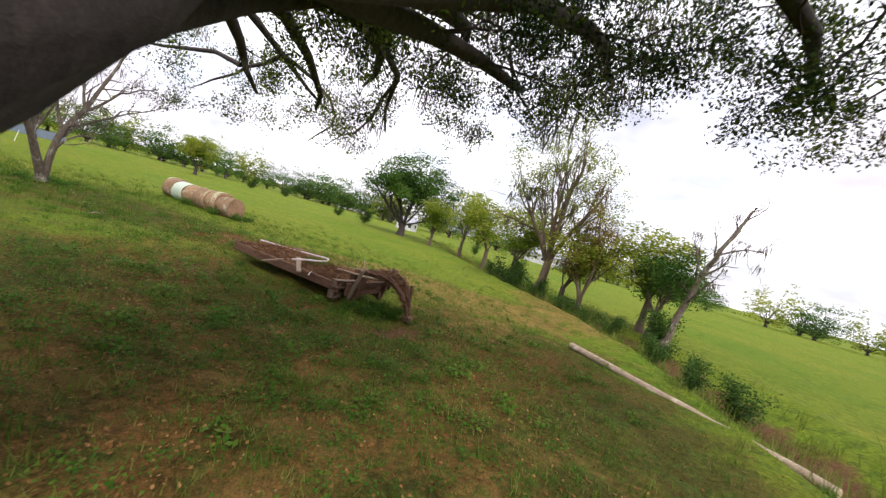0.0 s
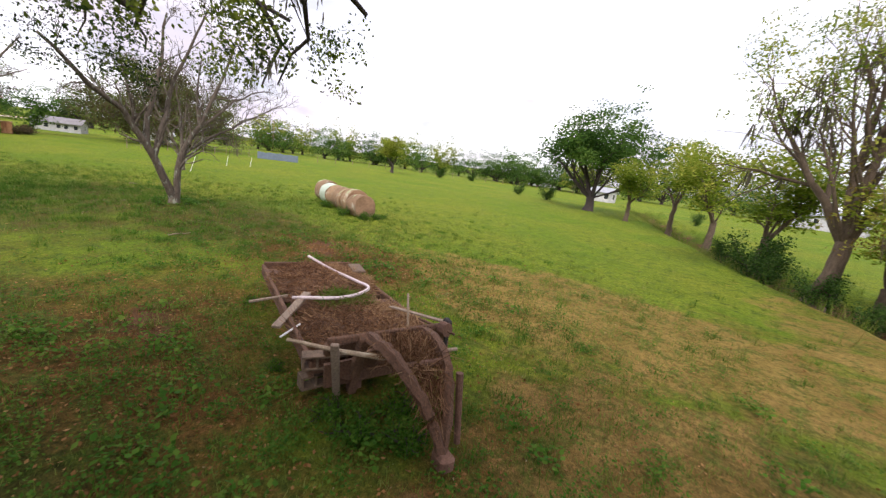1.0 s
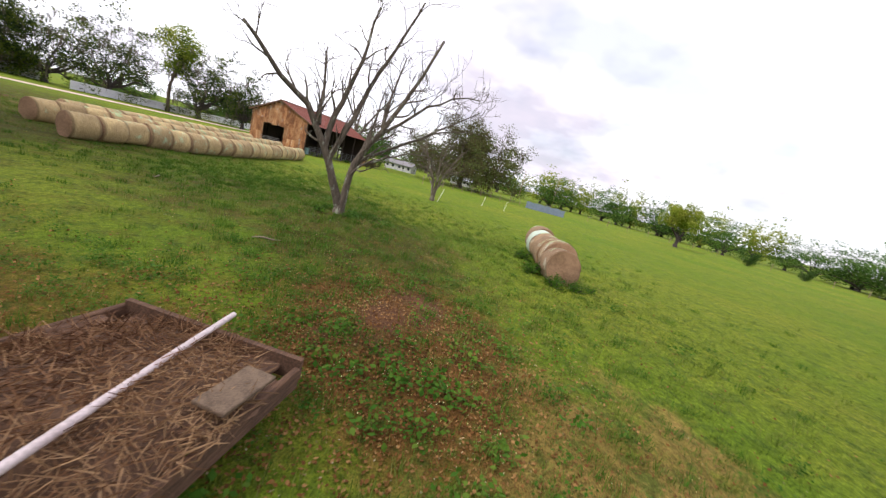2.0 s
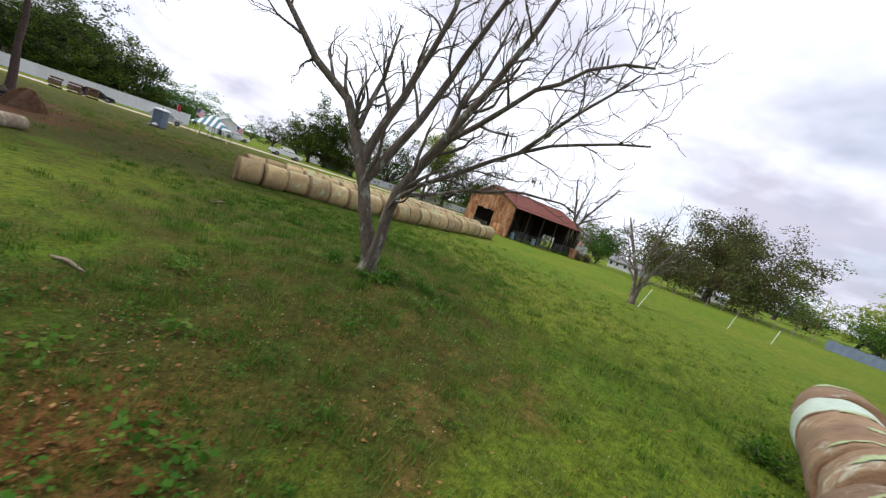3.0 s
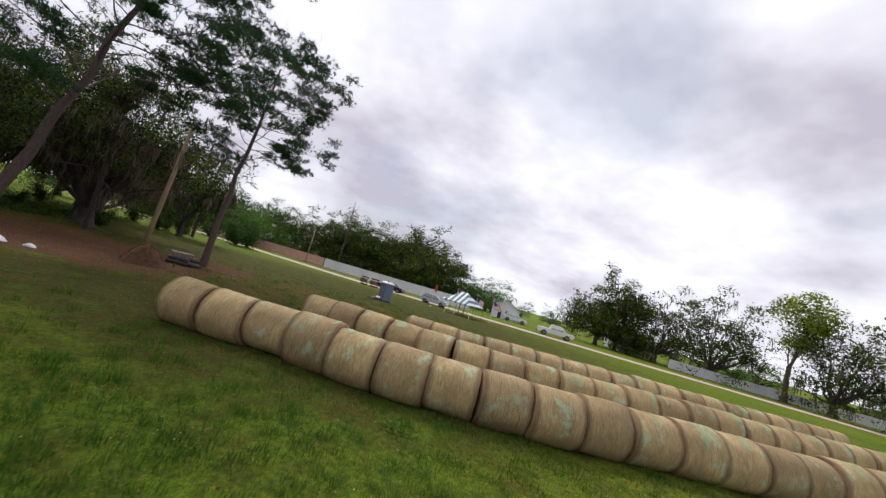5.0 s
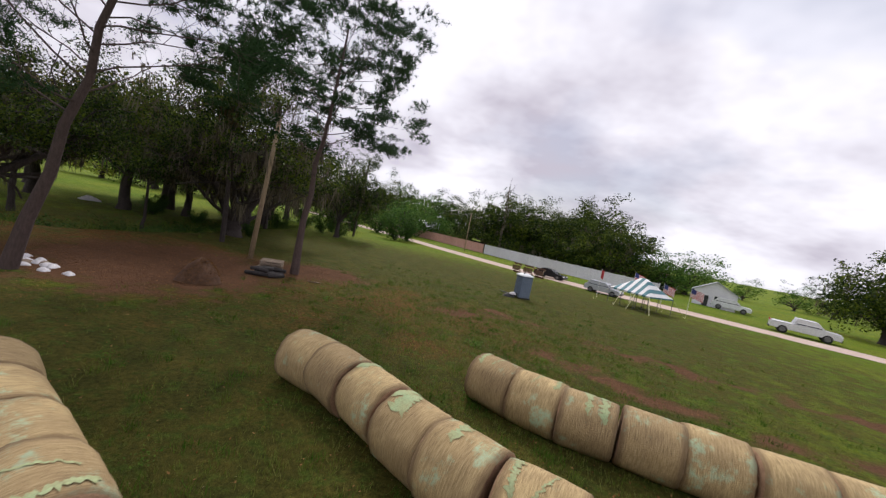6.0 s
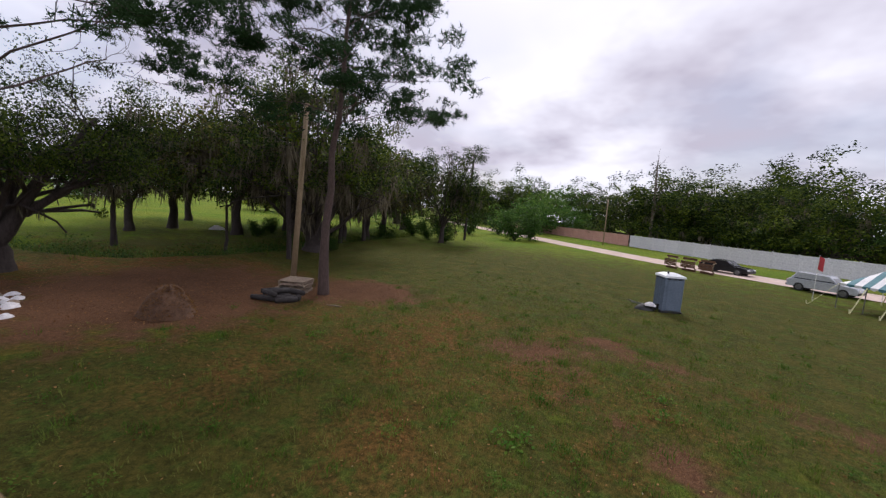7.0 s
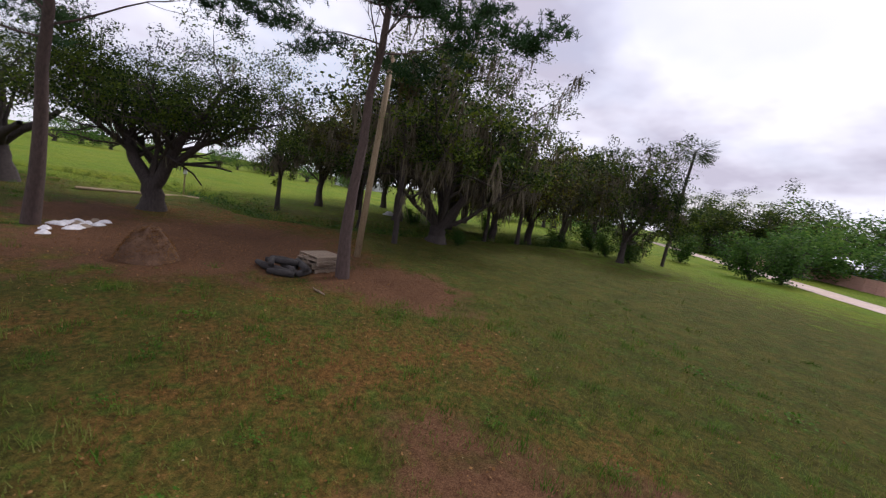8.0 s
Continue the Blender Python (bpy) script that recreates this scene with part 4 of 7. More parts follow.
bare_tree("bare_tree", at(-15.4, 13.9), "leafless grey tree of several stems with moss tufts", 52,
    fan(([(0, 0, 0.1), (-0.4, 0, 1.1), (-0.94, 0, 2.3), (-1.7, 0, 3.4), (-2.6, -0.2, 4.1), (-3.8, -0.4, 5.3)], 1.2), ([(-0.94, 0, 2.2), (-0.75, 0.3, 3.4), (-0.3, 0.4, 4.9), (-0.1, 0.5, 6.0), (0.1, 0.5, 7.3)], 0.85), ([(-0.7, 0, 1.9), (-0.25, 0.3, 3.0), (0.3, 0.6, 4.6), (0.9, 0.5, 6.2), (1.5, 0.3, 7.9)], 0.8),
        ([(0.05, 0, 0.1), (0.1, -0.05, 0.9), (0.25, -0.1, 1.9), (0.57, -0.15, 2.75), (1.2, -0.2, 3.8), (1.9, -0.2, 5.4), (2.4, -0.2, 6.8)], 1.05), 
        ([(0.57, -0.15, 2.75), (1.9, -0.3, 4.1), (3.1, -0.4, 5.0), (4.1, -0.5, 5.2)], 0.5), ([(0.3, -0.1, 2.1), (0.7, 0.8, 3.4), (1.0, 1.8, 4.8)], 0.5), ([(-1.2, 0, 2.9), (-1.3, 0.5, 4.2), (-1.4, 0.8, 5.6)], 0.55), ([(0.9, -0.2, 3.3), (1.0, 0.2, 4.6), (1.3, 0.4, 6.0)], 0.5))
    + [([(0.06, 0.25, 1.75), (-0.2, 0.65, 2.0), (-0.8, 1.3, 2.35), (-1.5, 2.1, 2.65), (-2.1, 2.7, 2.8), (-2.7, 3.15, 2.85), (-3.1, 3.45, 2.75), (-3.4, 3.75, 2.35)], 0.36), ([(0.06, 0.27, 1.85), (-0.1, 0.6, 2.2), (-0.2, 1.4, 2.75), (-0.15, 2.4, 3.38), (-0.6, 3.3, 3.9), (-0.7, 4.6, 4.15)], 0.5),
       ([(-0.15, 2.4, 3.38), (0.5, 3.3, 4.1), (1.05, 4.1, 4.7)], 0.32)],
    0.14, SPREAD, 8, moss_len=0.6, reach=1.0, twigs=10)
bare_tree("bare_tree", at(-33.7, 20.9, 0, (1.3, 1.3, 1.5)), "small leafless forked tree beside white stakes", 53,
    [([(0, 0, 0.1), (-0.05, -0.3, 1.2), (-0.4, -1.3, 3.2)], 1.0), ([(0, 0, 0.1), (0.05, 0.3, 1.3), (0.2, 1.3, 3.1)], 0.9), ([(0, 0, 0.6), (0.2, 0.0, 2.0), (0.4, 0.2, 3.6)], 0.7)], 0.11, SPREAD[:3], 4)
bare_tree("dead_tree", at(12.3, 20.9), "dead leaning tree with broken branches by the ditch", 54,
    [([(0, 0, 0.1), (0.5, 0.2, 2.4), (1.3, 0.4, 5.0), (2.5, 0.5, 7.9)], 1.0), ([(0.8, 0.3, 3.4), (0.5, 0.2, 4.6), (0.0, 0.1, 5.6)], 0.4), ([(1.4, 0.4, 5.2), (2.6, 0.5, 5.8), (3.6, 0.6, 5.9)], 0.3)], 0.19, SPREAD[:3], 18, M_BARK_PALE, 0.9, twigs=9, reach=1.3)
bare_tree("bare_tree", at(-76, 13.2), "tall leafless tree behind the barn", 55,
    [([(0, 0, 0.1), (-0.1, -0.3, 4.2), (-0.4, -1.2, 8.2), (-0.6, -2.4, 12.4)], 1.0), ([(0, -0.3, 3.6), (0.2, 1.0, 6.6), (0.7, 2.6, 9.4), (0.9, 4.4, 12.2)], 0.85), ([(-0.1, -0.5, 5.6), (0.1, -0.2, 8.6), (0.4, 0.4, 12.6)], 0.6), ([(0.1, 0.6, 5.6), (0.3, 2.4, 6.8), (0.5, 4.8, 8.2)], 0.5)], 0.30, SPREAD[:3], reach=2.4)
bush("vine_clump", at(-77.0, 18.0), "green vines climbing the foot of a leafless tree", 57, (2.2, 6.0), 1900, 0.32, M_GREENLIT, "greenery behind the barn")
bush("vine_clump", at(-80.0, 9.0), "russet-tipped shrub behind the barn", 58, (3.0, 8.0), 2600, 0.3, M_OLIVE_LEAF, "greenery behind the barn")

# trees along the ditch
LIGHT = [(5, 0.62, 32, 0.10, 0.10), (5, 0.62, 38, 0.14, 0.08), (4, 0.6, 42, 0.2, 0.03), (3, 0.55, 45, 0.2, 0.0)]
oak("spring_tree", at(6.5, 27.8), "tall tree in thin spring leaf on the ditch bank", 61, 2.6, 0.30, [(-3.0, 1.0, 9.0), (0.2, -0.6, 11.8), (2.8, 0.4, 9.0), (-0.8, 2.2, 10.6), (1.0, -2.2, 8.5), (-2.6, -1.6, 8.0), (1.8, 1.2, 11.0)], 15000, 0.13, 50, M_SPRING, M_BARK_SPRING, LIGHT, clump=60, sigma=0.45, lean=(0.3, 0.1), mains=4)
oak("spring_tree", at(9.1, 26.3), "forked tree with russet spring leaves", 62, 1.4, 0.2, [(-1.6, 0.8, 5.4), (1.9, 0.6, 6.0), (0.4, -1.4, 7.0), (0, 1.8, 6.6)], 12000, 0.12, 30, M_COPPER, M_BARK_SPRING, LIGHT, sigma=0.35, mains=3)
oak("green_tree", at(12.2, 22.6), "bushy dark green tree on the ditch bank", 63, 1.4, 0.2, [(-1.4, 1, 3.2), (1.4, 1, 3.4), (0.2, -1.6, 3.6), (0, 0.2, 4.8)], 9000, 0.14, 0, M_GREENLIT, M_BARK_SPRING, LIGHT, sigma=0.36)
slim = oak("slim_tree", at(-0.7, 45.4, 0, (1.3, 1.3, 1.05)), "slender young tree with fresh green leaves", 64, 2.4, 0.15, [(-1.3, 0.6, 5.2), (1.2, 0.8, 5.4), (0.2, -1.2, 5.8), (0.1, 0.3, 6.8)], 7500, 0.18, 0, M_SPRING, M_BARK_SPRING, LIGHT, sigma=0.4, group="trees along the ditch")
for x, y, a, s in ((2.3, 43.0, 90, 0.95), (-5.4, 51.5, 200, 0.8), (5.0, 34.6, 310, 0.9), (12.2, 23.9, 40, 0.75), (8.2, 27.6, 250, 0.7)):
    copy_thing(slim, at(x, y, a, (s * 1.35, s * 1.35, s)))
oak("green_tree", at(-11.0, 57.3, 20, (1.5, 1.5, 1.08)), "broad round tree in full green leaf", 65, 1.6, 0.36, [(-5.0, 0.5, 6.2), (-2.2, 2.8, 8.4), (4.6, 1.0, 6.4), (1.0, -3.2, 8.0), (0.4, 0.6, 10.0), (5.4, -1.0, 5.0), (-4.4, -2.0, 6.6), (2.6, 2.4, 8.6)], 28000, 0.24, 0, M_GREENLIT, M_BARK, LIGHT, sigma=0.55)
oak("green_tree", at(-55.5, 68, 80), "round green tree alone in the far meadow", 66, 1.6, 0.3, [(-3.6, 0.5, 4.2), (-1.2, 3.2, 4.8), (3.4, 1.0, 4.4), (1.0, -3.0, 4.8), (0.4, 0.6, 5.8)], 13000, 0.28, 0, M_SPRING, M_BARK, LIGHT, sigma=0.55)
oak("oak_tree", at(-80.5, 35.2), "very broad mossy oak beside the houses", 67, 2.6, 0.55, [(-10, 0, 6.5), (-6, 8, 8), (0, 12, 7), (6, 8, 8), (10, 0, 6.5), (6, -8, 8), (0, -12, 7), (-6, -8, 8), (0, 1, 11), (-4, 3, 10.5), (4, -3, 10.5)], 66000, 0.32, 200, M_OLIVE_LEAF, M_BARK, OAK_SPEC, sigma=0.95, moss_len=1.6)

# bushes on the banks and round the bales
shrub = bush("bush", at(4.6, 32.6), "dark dense bush on the ditch bank", 71, (1.3, 2.2), 2600, 0.15, M_GREEN, "bushes along the ditch")
for x, y, a, s in ((-25.0, 66.0, 10, 0.75), (-19.5, 64.5, 50, 0.95), (9.7, 12.8, 80, 0.45), (10.7, 12.1, 120, 0.5), (10.4, 17.0, 200, 0.5), (12.2, 21.4, 240, 0.8), (7.0, 29.0, 300, 0.5), (6.4, 27.4, 20, 0.6), (7.9, 26.8, 70, 0.5), (8.6, 25.6, 140, 0.55), (9.4, 24.4, 220, 0.45), (10.4, 23.2, 10, 0.55), (5.2, 31.0, 60, 0.7), (3.4, 36.0, 160, 0.6), (11.6, 19.6, 320, 0.4), (-48.4, 88, 20, 1.0), (-52, 80, 70, 1.1), (0.2, 63, 90, 0.7), (-9.0, -24.2, 10, 0.5), (-4.0, -44.0, 60, 1.2), (-6.6, -47.0, 100, 1.4), (-4.8, -60, 160, 1.6), (-7.0, -68, 210, 2.0), (-2, -41, 20, 1.0), (-0.5, -33, 80, 0.8), (-9.6, -42.6, 15, 0.8), (-7.0, -42.6, 75, 1.0), (-13.2, -58, 30, 1.9), (-14.5, -62, 110, 2.3), (1.5, -25.5, 50, 0.7), (4, -29, 150, 0.8), (-2.6, -26, 250, 0.6)):
    copy_thing(shrub, at(x, y, a, s))
low = bush("weedy_bush", at(-13.2, 21.0), "low weedy bush with pale blossom against the bales", 72, (0.55, 0.5), 900, 0.07, M_WEED, "weeds round the bales")
for x, y, a, s in ((-11.8, 21.2, 60, 0.9), (-11.6, 21.9, 120, 0.7), (-15.6, 21.7, 90, 0.9), (-11.8, 22.6, 10, 0.5), (-15.7, 14.4, 40, 0.45), (-15.1, 13.2, 200, 0.45), (-14.8, 14.2, 300, 0.4), (-15.8, 13.4, 100, 0.4)):
    copy_thing(low, at(x, y, a, s))

# far trees, each a copy of three kinds
far_kinds = [oak("far_tree", at(-70, 95, 0), "green tree in the far tree line", 81, 0.8, 0.3, all_round(R0, 5, 3.8, 1.8, 2.6) + all_round(R0, 6, 3.6, 4.0, 7.0) + [(0, 0, 7.5)], 5000, 0.29, 0, M_GREENLIT, M_BARK, OAK_SPEC[:3], group="far tree line", least=0.06, sigma=0.62, clump=22, leaf_levels=(1, 2)),
             oak("far_tree", at(-30, 118, 0), "dark oak in the far tree line", 82, 1.2, 0.34, all_round(R0, 5, 4.6, 2.6, 3.6) + all_round(R0, 6, 4.6, 5.0, 8.0) + [(0, 0, 9.0)], 9500, 0.24, 60, M_OAK, M_BARK, OAK_SPEC[:3], group="far tree line", least=0.06, sigma=0.56, clump=40, moss_len=2.0, leaf_levels=(1, 2)),
             oak("far_tree", at(40, 130, 0), "pale spring tree in the far tree line", 83, 1.0, 0.24, all_round(R0, 4, 3.0, 2.0, 3.0) + all_round(R0, 5, 3.0, 5.0, 8.0) + [(0, 0, 9.5)], 2700, 0.40, 0, M_SPRING, M_BARK, OAK_SPEC[:3], group="far tree line", least=0.06, sigma=0.62, clump=22, leaf_levels=(1, 2))]
far_kinds.append(oak("far_tree", at(-50, -84, 0), "tall dark oak in the wood behind the road", 84, 1.6, 0.4, all_round(R0, 6, 6.0, 4.0, 6.0) + all_round(R0, 7, 5.6, 8.0, 11.5) + [(0, 0, 13.5)], 20000, 0.36, 90, M_OAK, M_BARK, OAK_SPEC[:3], group="wood behind the road", least=0.08, sigma=0.8, clump=34, moss_len=2.4, leaf_levels=(1, 2)))


def tree_row(a, b, count, kinds, s0, s1, depth, seed):
    rng = np.random.default_rng(seed)
    for i in range(count):
        f = (i + rng.uniform(0.1, 0.9)) / count
        x, y = (a[k] + (b[k] - a[k]) * f + rng.uniform(-depth, depth) for k in (0, 1))
        s = rng.uniform(s0, s1) * 1.22
        copy_thing(far_kinds[kinds[int(rng.integers(len(kinds)))]], at(x, y, rng.uniform(0, 360), (s * rng.uniform(1.1, 1.5), s * rng.uniform(1.1, 1.5), s)))


tree_row((-130, 62), (-75, 112), 20, (0, 2, 0), 0.7, 1.05, 5, 1)
tree_row((-70, 112), (-22, 132), 16, (0, 0, 2), 0.8, 1.15, 5, 2)
tree_row((-18, 140), (110, 120), 20, (0, 2, 0), 0.8, 1.2, 8, 3)
tree_row((110, 110), (95, -60), 20, (1, 2, 0), 0.7, 1.1, 8, 4)
tree_row((60, -70), (20, -75), 8, (1, 2, 0), 0.9, 1.2, 8, 14)
# the dark oaks behind the road
tree_row((-27, -86), (-54, -71), 7, (3,), 0.62, 0.8, 3, 5)
tree_row((-30, -97), (-54, -88), 6, (3, 0), 0.75, 0.95, 4, 6)
tree_row((-58, -74), (-70, -72), 5, (0, 0), 0.75, 0.95, 2, 7)
tree_row((-24, -100), (14, -122), 8, (3, 0, 3), 0.75, 0.95, 5, 8)
tree_row((-4, -86), (-12, -96), 3, (2, 0), 0.9, 1.2, 3, 9)
tree_row((14, -116), (30, -130), 4, (0, 3), 0.8, 1.0, 5, 10)
tree_row((-92, -100), (-150, -80), 8, (0, 1), 0.6, 0.85, 5, 11)
tree_row((-110, -40), (-170, -4), 12, (1, 0, 1), 0.7, 1.0, 6, 12)
tree_row((-150, 10), (-140, 60), 10, (0, 1), 0.8, 1.2, 6, 13)
# single trees seen over the bales
for k, x, y, s in ((3, -80, -48.5, 1.0), (3, -82.5, -46.0, 0.85), (1, -87, -41, 1.4), (1, -91, -33.5, 1.5), (1, -98, -20.5, 1.5), (1, -103, -13.0, 1.3)):
    copy_thing(far_kinds[k], at(x, y, x * 7, (s, s, s * 1.1)))
copy_thing(slim, at(-97, -26, 40, (1.9, 1.9, 2.2)))
bare_tree("dead_tree", at(-31.2, -75), "dead snag standing above the oaks", 56, [([(0, 0, 0), (0.1, 0.1, 7.0), (0.3, 0.2, 14.5)], 1.0)], 0.3, SPREAD[:3], 10, moss_len=1.2, reach=1.6)


# ---------------------------------------------------------------- hay bales
def bale_mesh(name, seed, length, r, mats, sag=0.03):
    """A rolled bale along x: rounded rims, uneven bulges, a flattened foot."""
    rng = np.random.default_rng(seed)
    n = 36
    xs = np.array([-0.5, -0.5, -0.492, -0.465, -0.33, -0.17, 0, 0.17, 0.33, 0.465, 0.492, 0.5, 0.5]) * length
    rs = np.array([0.0, 0.9, 0.955, 0.988, 1.0, 1.004, 1.006, 1.004, 1.0, 0.988, 0.955, 0.9, 0.0])
    ph = rng.uniform(0, 6.28, 6)
    g = Geo()
    vs, fs = [], []
    for i, (x, k) in enumerate(zip(xs, rs)):
        for j in range(n):
            t = 2 * math.pi * j / n
            w = 1 + 0.018 * math.sin(2 * t + ph[0] + x) + 0.012 * math.sin(5 * t + ph[1] - 2 * x) + 0.010 * math.sin(9 * t + ph[2] + 4 * x) + rng.normal() * 0.006
            z = r * k * w * math.sin(t)
            z = max(z, -r * 0.93) - sag * (1 - math.sin(t)) * 0.5
            vs.append((x + (rng.normal() * 0.008 if k > 0.9 else 0.02 * math.sin(8 * k + t)), r * k * w * math.cos(t) * 1.02, z))
    for i in range(len(xs) - 1):
        for j in range(n):
            fs.append((i * n + j, (i + 1) * n + j, (i + 1) * n + (j + 1) % n, i * n + (j + 1) % n))
    g.add(vs, fs)
    g.mi = [1 if (f // n) in (0, 1, len(xs) - 3, len(xs) - 2) else 0 for f in range(len(fs))]
    return g.mesh(name, mats, True)


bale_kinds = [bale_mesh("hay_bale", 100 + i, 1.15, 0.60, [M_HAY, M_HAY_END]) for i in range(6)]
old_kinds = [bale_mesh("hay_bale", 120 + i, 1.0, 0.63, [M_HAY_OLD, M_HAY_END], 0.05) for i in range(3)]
pale_kind = bale_mesh("hay_bale", 130, 0.98, 0.64, [M_WRAP, M_HAY_END], 0.05)


def net_mesh(seed, bale_seed, length, r, wide):
    """One strip of torn net wrap lying on the top of a bale, with ragged edges."""
    ph = np.random.default_rng(bale_seed).uniform(0, 6.28, 6)
    rng = np.random.default_rng(seed)
    x0, t0, t1 = rng.uniform(-0.36, 0.36), rng.uniform(15, 80), rng.uniform(105, 172)
    n, slip = 26, rng.normal() * 0.10
    lo = x0 - wide * 0.5 + rng.normal(size=n + 1) * 0.022 + rng.normal(size=n + 1).cumsum() * 0.012
    hi = x0 + wide * 0.5 + rng.normal(size=n + 1) * 0.022 + rng.normal(size=n + 1).cumsum() * 0.012
    vs, fs = [], []
    for j in range(n + 1):
        t = radians(t0 + (t1 - t0) * j / n)
        mid = (lo[j] + hi[j]) / 2 + slip * j / n
        half = max(0.012, (hi[j] - lo[j]) / 2) * min(1.0, 0.15 + min(j, n - j) * 0.28)
        for k in range(5):
            x = max(-0.455, min(0.455, mid + half * (k / 2 - 1))) * length
            w = 1 + 0.018 * math.sin(2 * t + ph[0] + x) + 0.012 * math.sin(5 * t + ph[1] - 2 * x) + 0.010 * math.sin(9 * t + ph[2] + 4 * x)
            q = r * w * 1.014 + 0.003
            vs.append((x, q * math.cos(t) * 1.02, q * math.sin(t) - 0.015 * (1 - math.sin(t))))
    for j in range(n):
        for k in range(4):
            fs.append((j * 5 + k, j * 5 + k + 1, j * 5 + k + 6, j * 5 + k + 5))
    g = Geo()
    g.add(vs, fs)
    return g.mesh("net_wrap", M_NET, True)


net_kinds = [[net_mesh(140 + i * 3 + j, 100 + i, 1.15, 0.60, wd) for j, wd in enumerate((0.13, 0.07, 0.04))] for i in range(6)]


def bale_row(line, count, group, seed, label, netted=(0.5, 0.9)):
    """Bales end to end along a bent line."""
    rng = np.random.default_rng(seed)
    net_rng = np.random.default_rng(seed + 50)
    c = spline(line, 0.1)
    run = np.r_[0, np.cumsum(np.linalg.norm(np.diff(c, axis=0), axis=1))]
    for i in range(count):
        s = 0.58 + i * 1.16 + rng.normal() * 0.012
        x, y = (np.interp(s, run, c[:, k]) for k in (0, 1))
        x2, y2 = (np.interp(s + 0.4, run, c[:, k]) for k in (0, 1))
        a = math.degrees(math.atan2(y2 - y, x2 - x)) if s + 0.4 < run[-1] else a
        x, y = x + rng.normal() * 0.03, y + rng.normal() * 0.03
        m = Matrix.Translation((x, y, float(gz(x, y)) + 0.57 + rng.normal() * 0.012)) @ Matrix.Rotation(radians(a + rng.normal() * 1.8 + (180 if rng.random() < 0.5 else 0)), 4, "Z") @ Matrix.Rotation(radians(rng.uniform(-7, 7)), 4, "X")
        k = 1.0 + rng.normal() * 0.022
        kind = int(rng.integers(6))
        bale = single("hay_bale", bale_kinds[kind], None, m @ Matrix.Diagonal((1.0, k, k, 1)), label, "hay bale", group)
        if net_rng.random() < netted[0] + (netted[1] - netted[0]) * i / count:
            for me in net_kinds[kind][int(net_rng.integers(2)):int(net_rng.integers(2, 4))]:
                part("net_wrap", me, None, bale, "torn pale green net wrap")


bale_row([(-21.65, 1.5), (-22.7, 2.2), (-24.5, 3.1), (-26.3, 4.2), (-28.3, 5.1), (-30.8, 5.9), (-36.5, 7.05), (-44.5, 8.2)], 21, "first long row of hay bales", 1, "round olive-tan hay bale in net wrap, lying end to end", (0.12, 1.0))
bale_row([(-24.95, -2.0), (-26.0, -1.5), (-27.5, -0.4), (-28.8, 0.7), (-31.0, 1.8), (-34.8, 2.9), (-40.0, 3.8), (-49.0, 5.2)], 23, "second long row of hay bales", 2, "round tan hay bale with green net scraps, lying end to end")
bale_row([(-29.2, -3.35), (-29.95, -2.85), (-30.8, -2.4), (-32.6, -1.7), (-36.5, -0.8), (-51.5, 2.0)], 19, "third long row of hay bales", 3, "round tan hay bale with green net scraps, lying end to end")
for i, (me, lab) in enumerate(((old_kinds[0], "weathered brown hay bale, sagging, at the end of a short row"), (old_kinds[1], "weathered brown hay bale in a short row"), (old_kinds[2], "weathered brown hay bale in a short row"),
                              (old_kinds[1], "weathered brown hay bale in a short row"), (pale_kind, "hay bale in pale worn net wrap"), (old_kinds[0], "weathered brown hay bale in a short row"))):
    k = (0.98, 1.08, 1.02, 1.0, 0.98, 1.04)[i]
    x, y = -12.75 - 1.07 * i, 21.75 + 0.36 * i + (0, 0.12, 0, 0.03, -0.04, 0.05)[i]
    bale = single("hay_bale", me, None, Matrix.Translation((x, y, float(gz(x, y)) + 0.59 * k - 0.05 * (i == 0))) @ Matrix.Rotation(radians(161.4 + (6, -3, 2, 4, 0, 3)[i]), 4, "Z") @ Matrix.Rotation(radians(i * 7 - 12), 4, "X") @ Matrix.Rotation(radians((5, 3, -2, 1, 0, 0)[i]), 4, "Y") @ Matrix.Diagonal((1.12, k, k, 1)), lab, "hay bale", "short row of old bales")
    for j in range((1, 2, 2, 1, 0, 2)[i]):
        part("net_wrap", net_mesh(180 + 7 * i + j, (120, 121, 122, 121, 130, 120)[i], 1.0, 0.63, (0.16, 0.07)[j]), None, bale, "torn pale green net wrap")


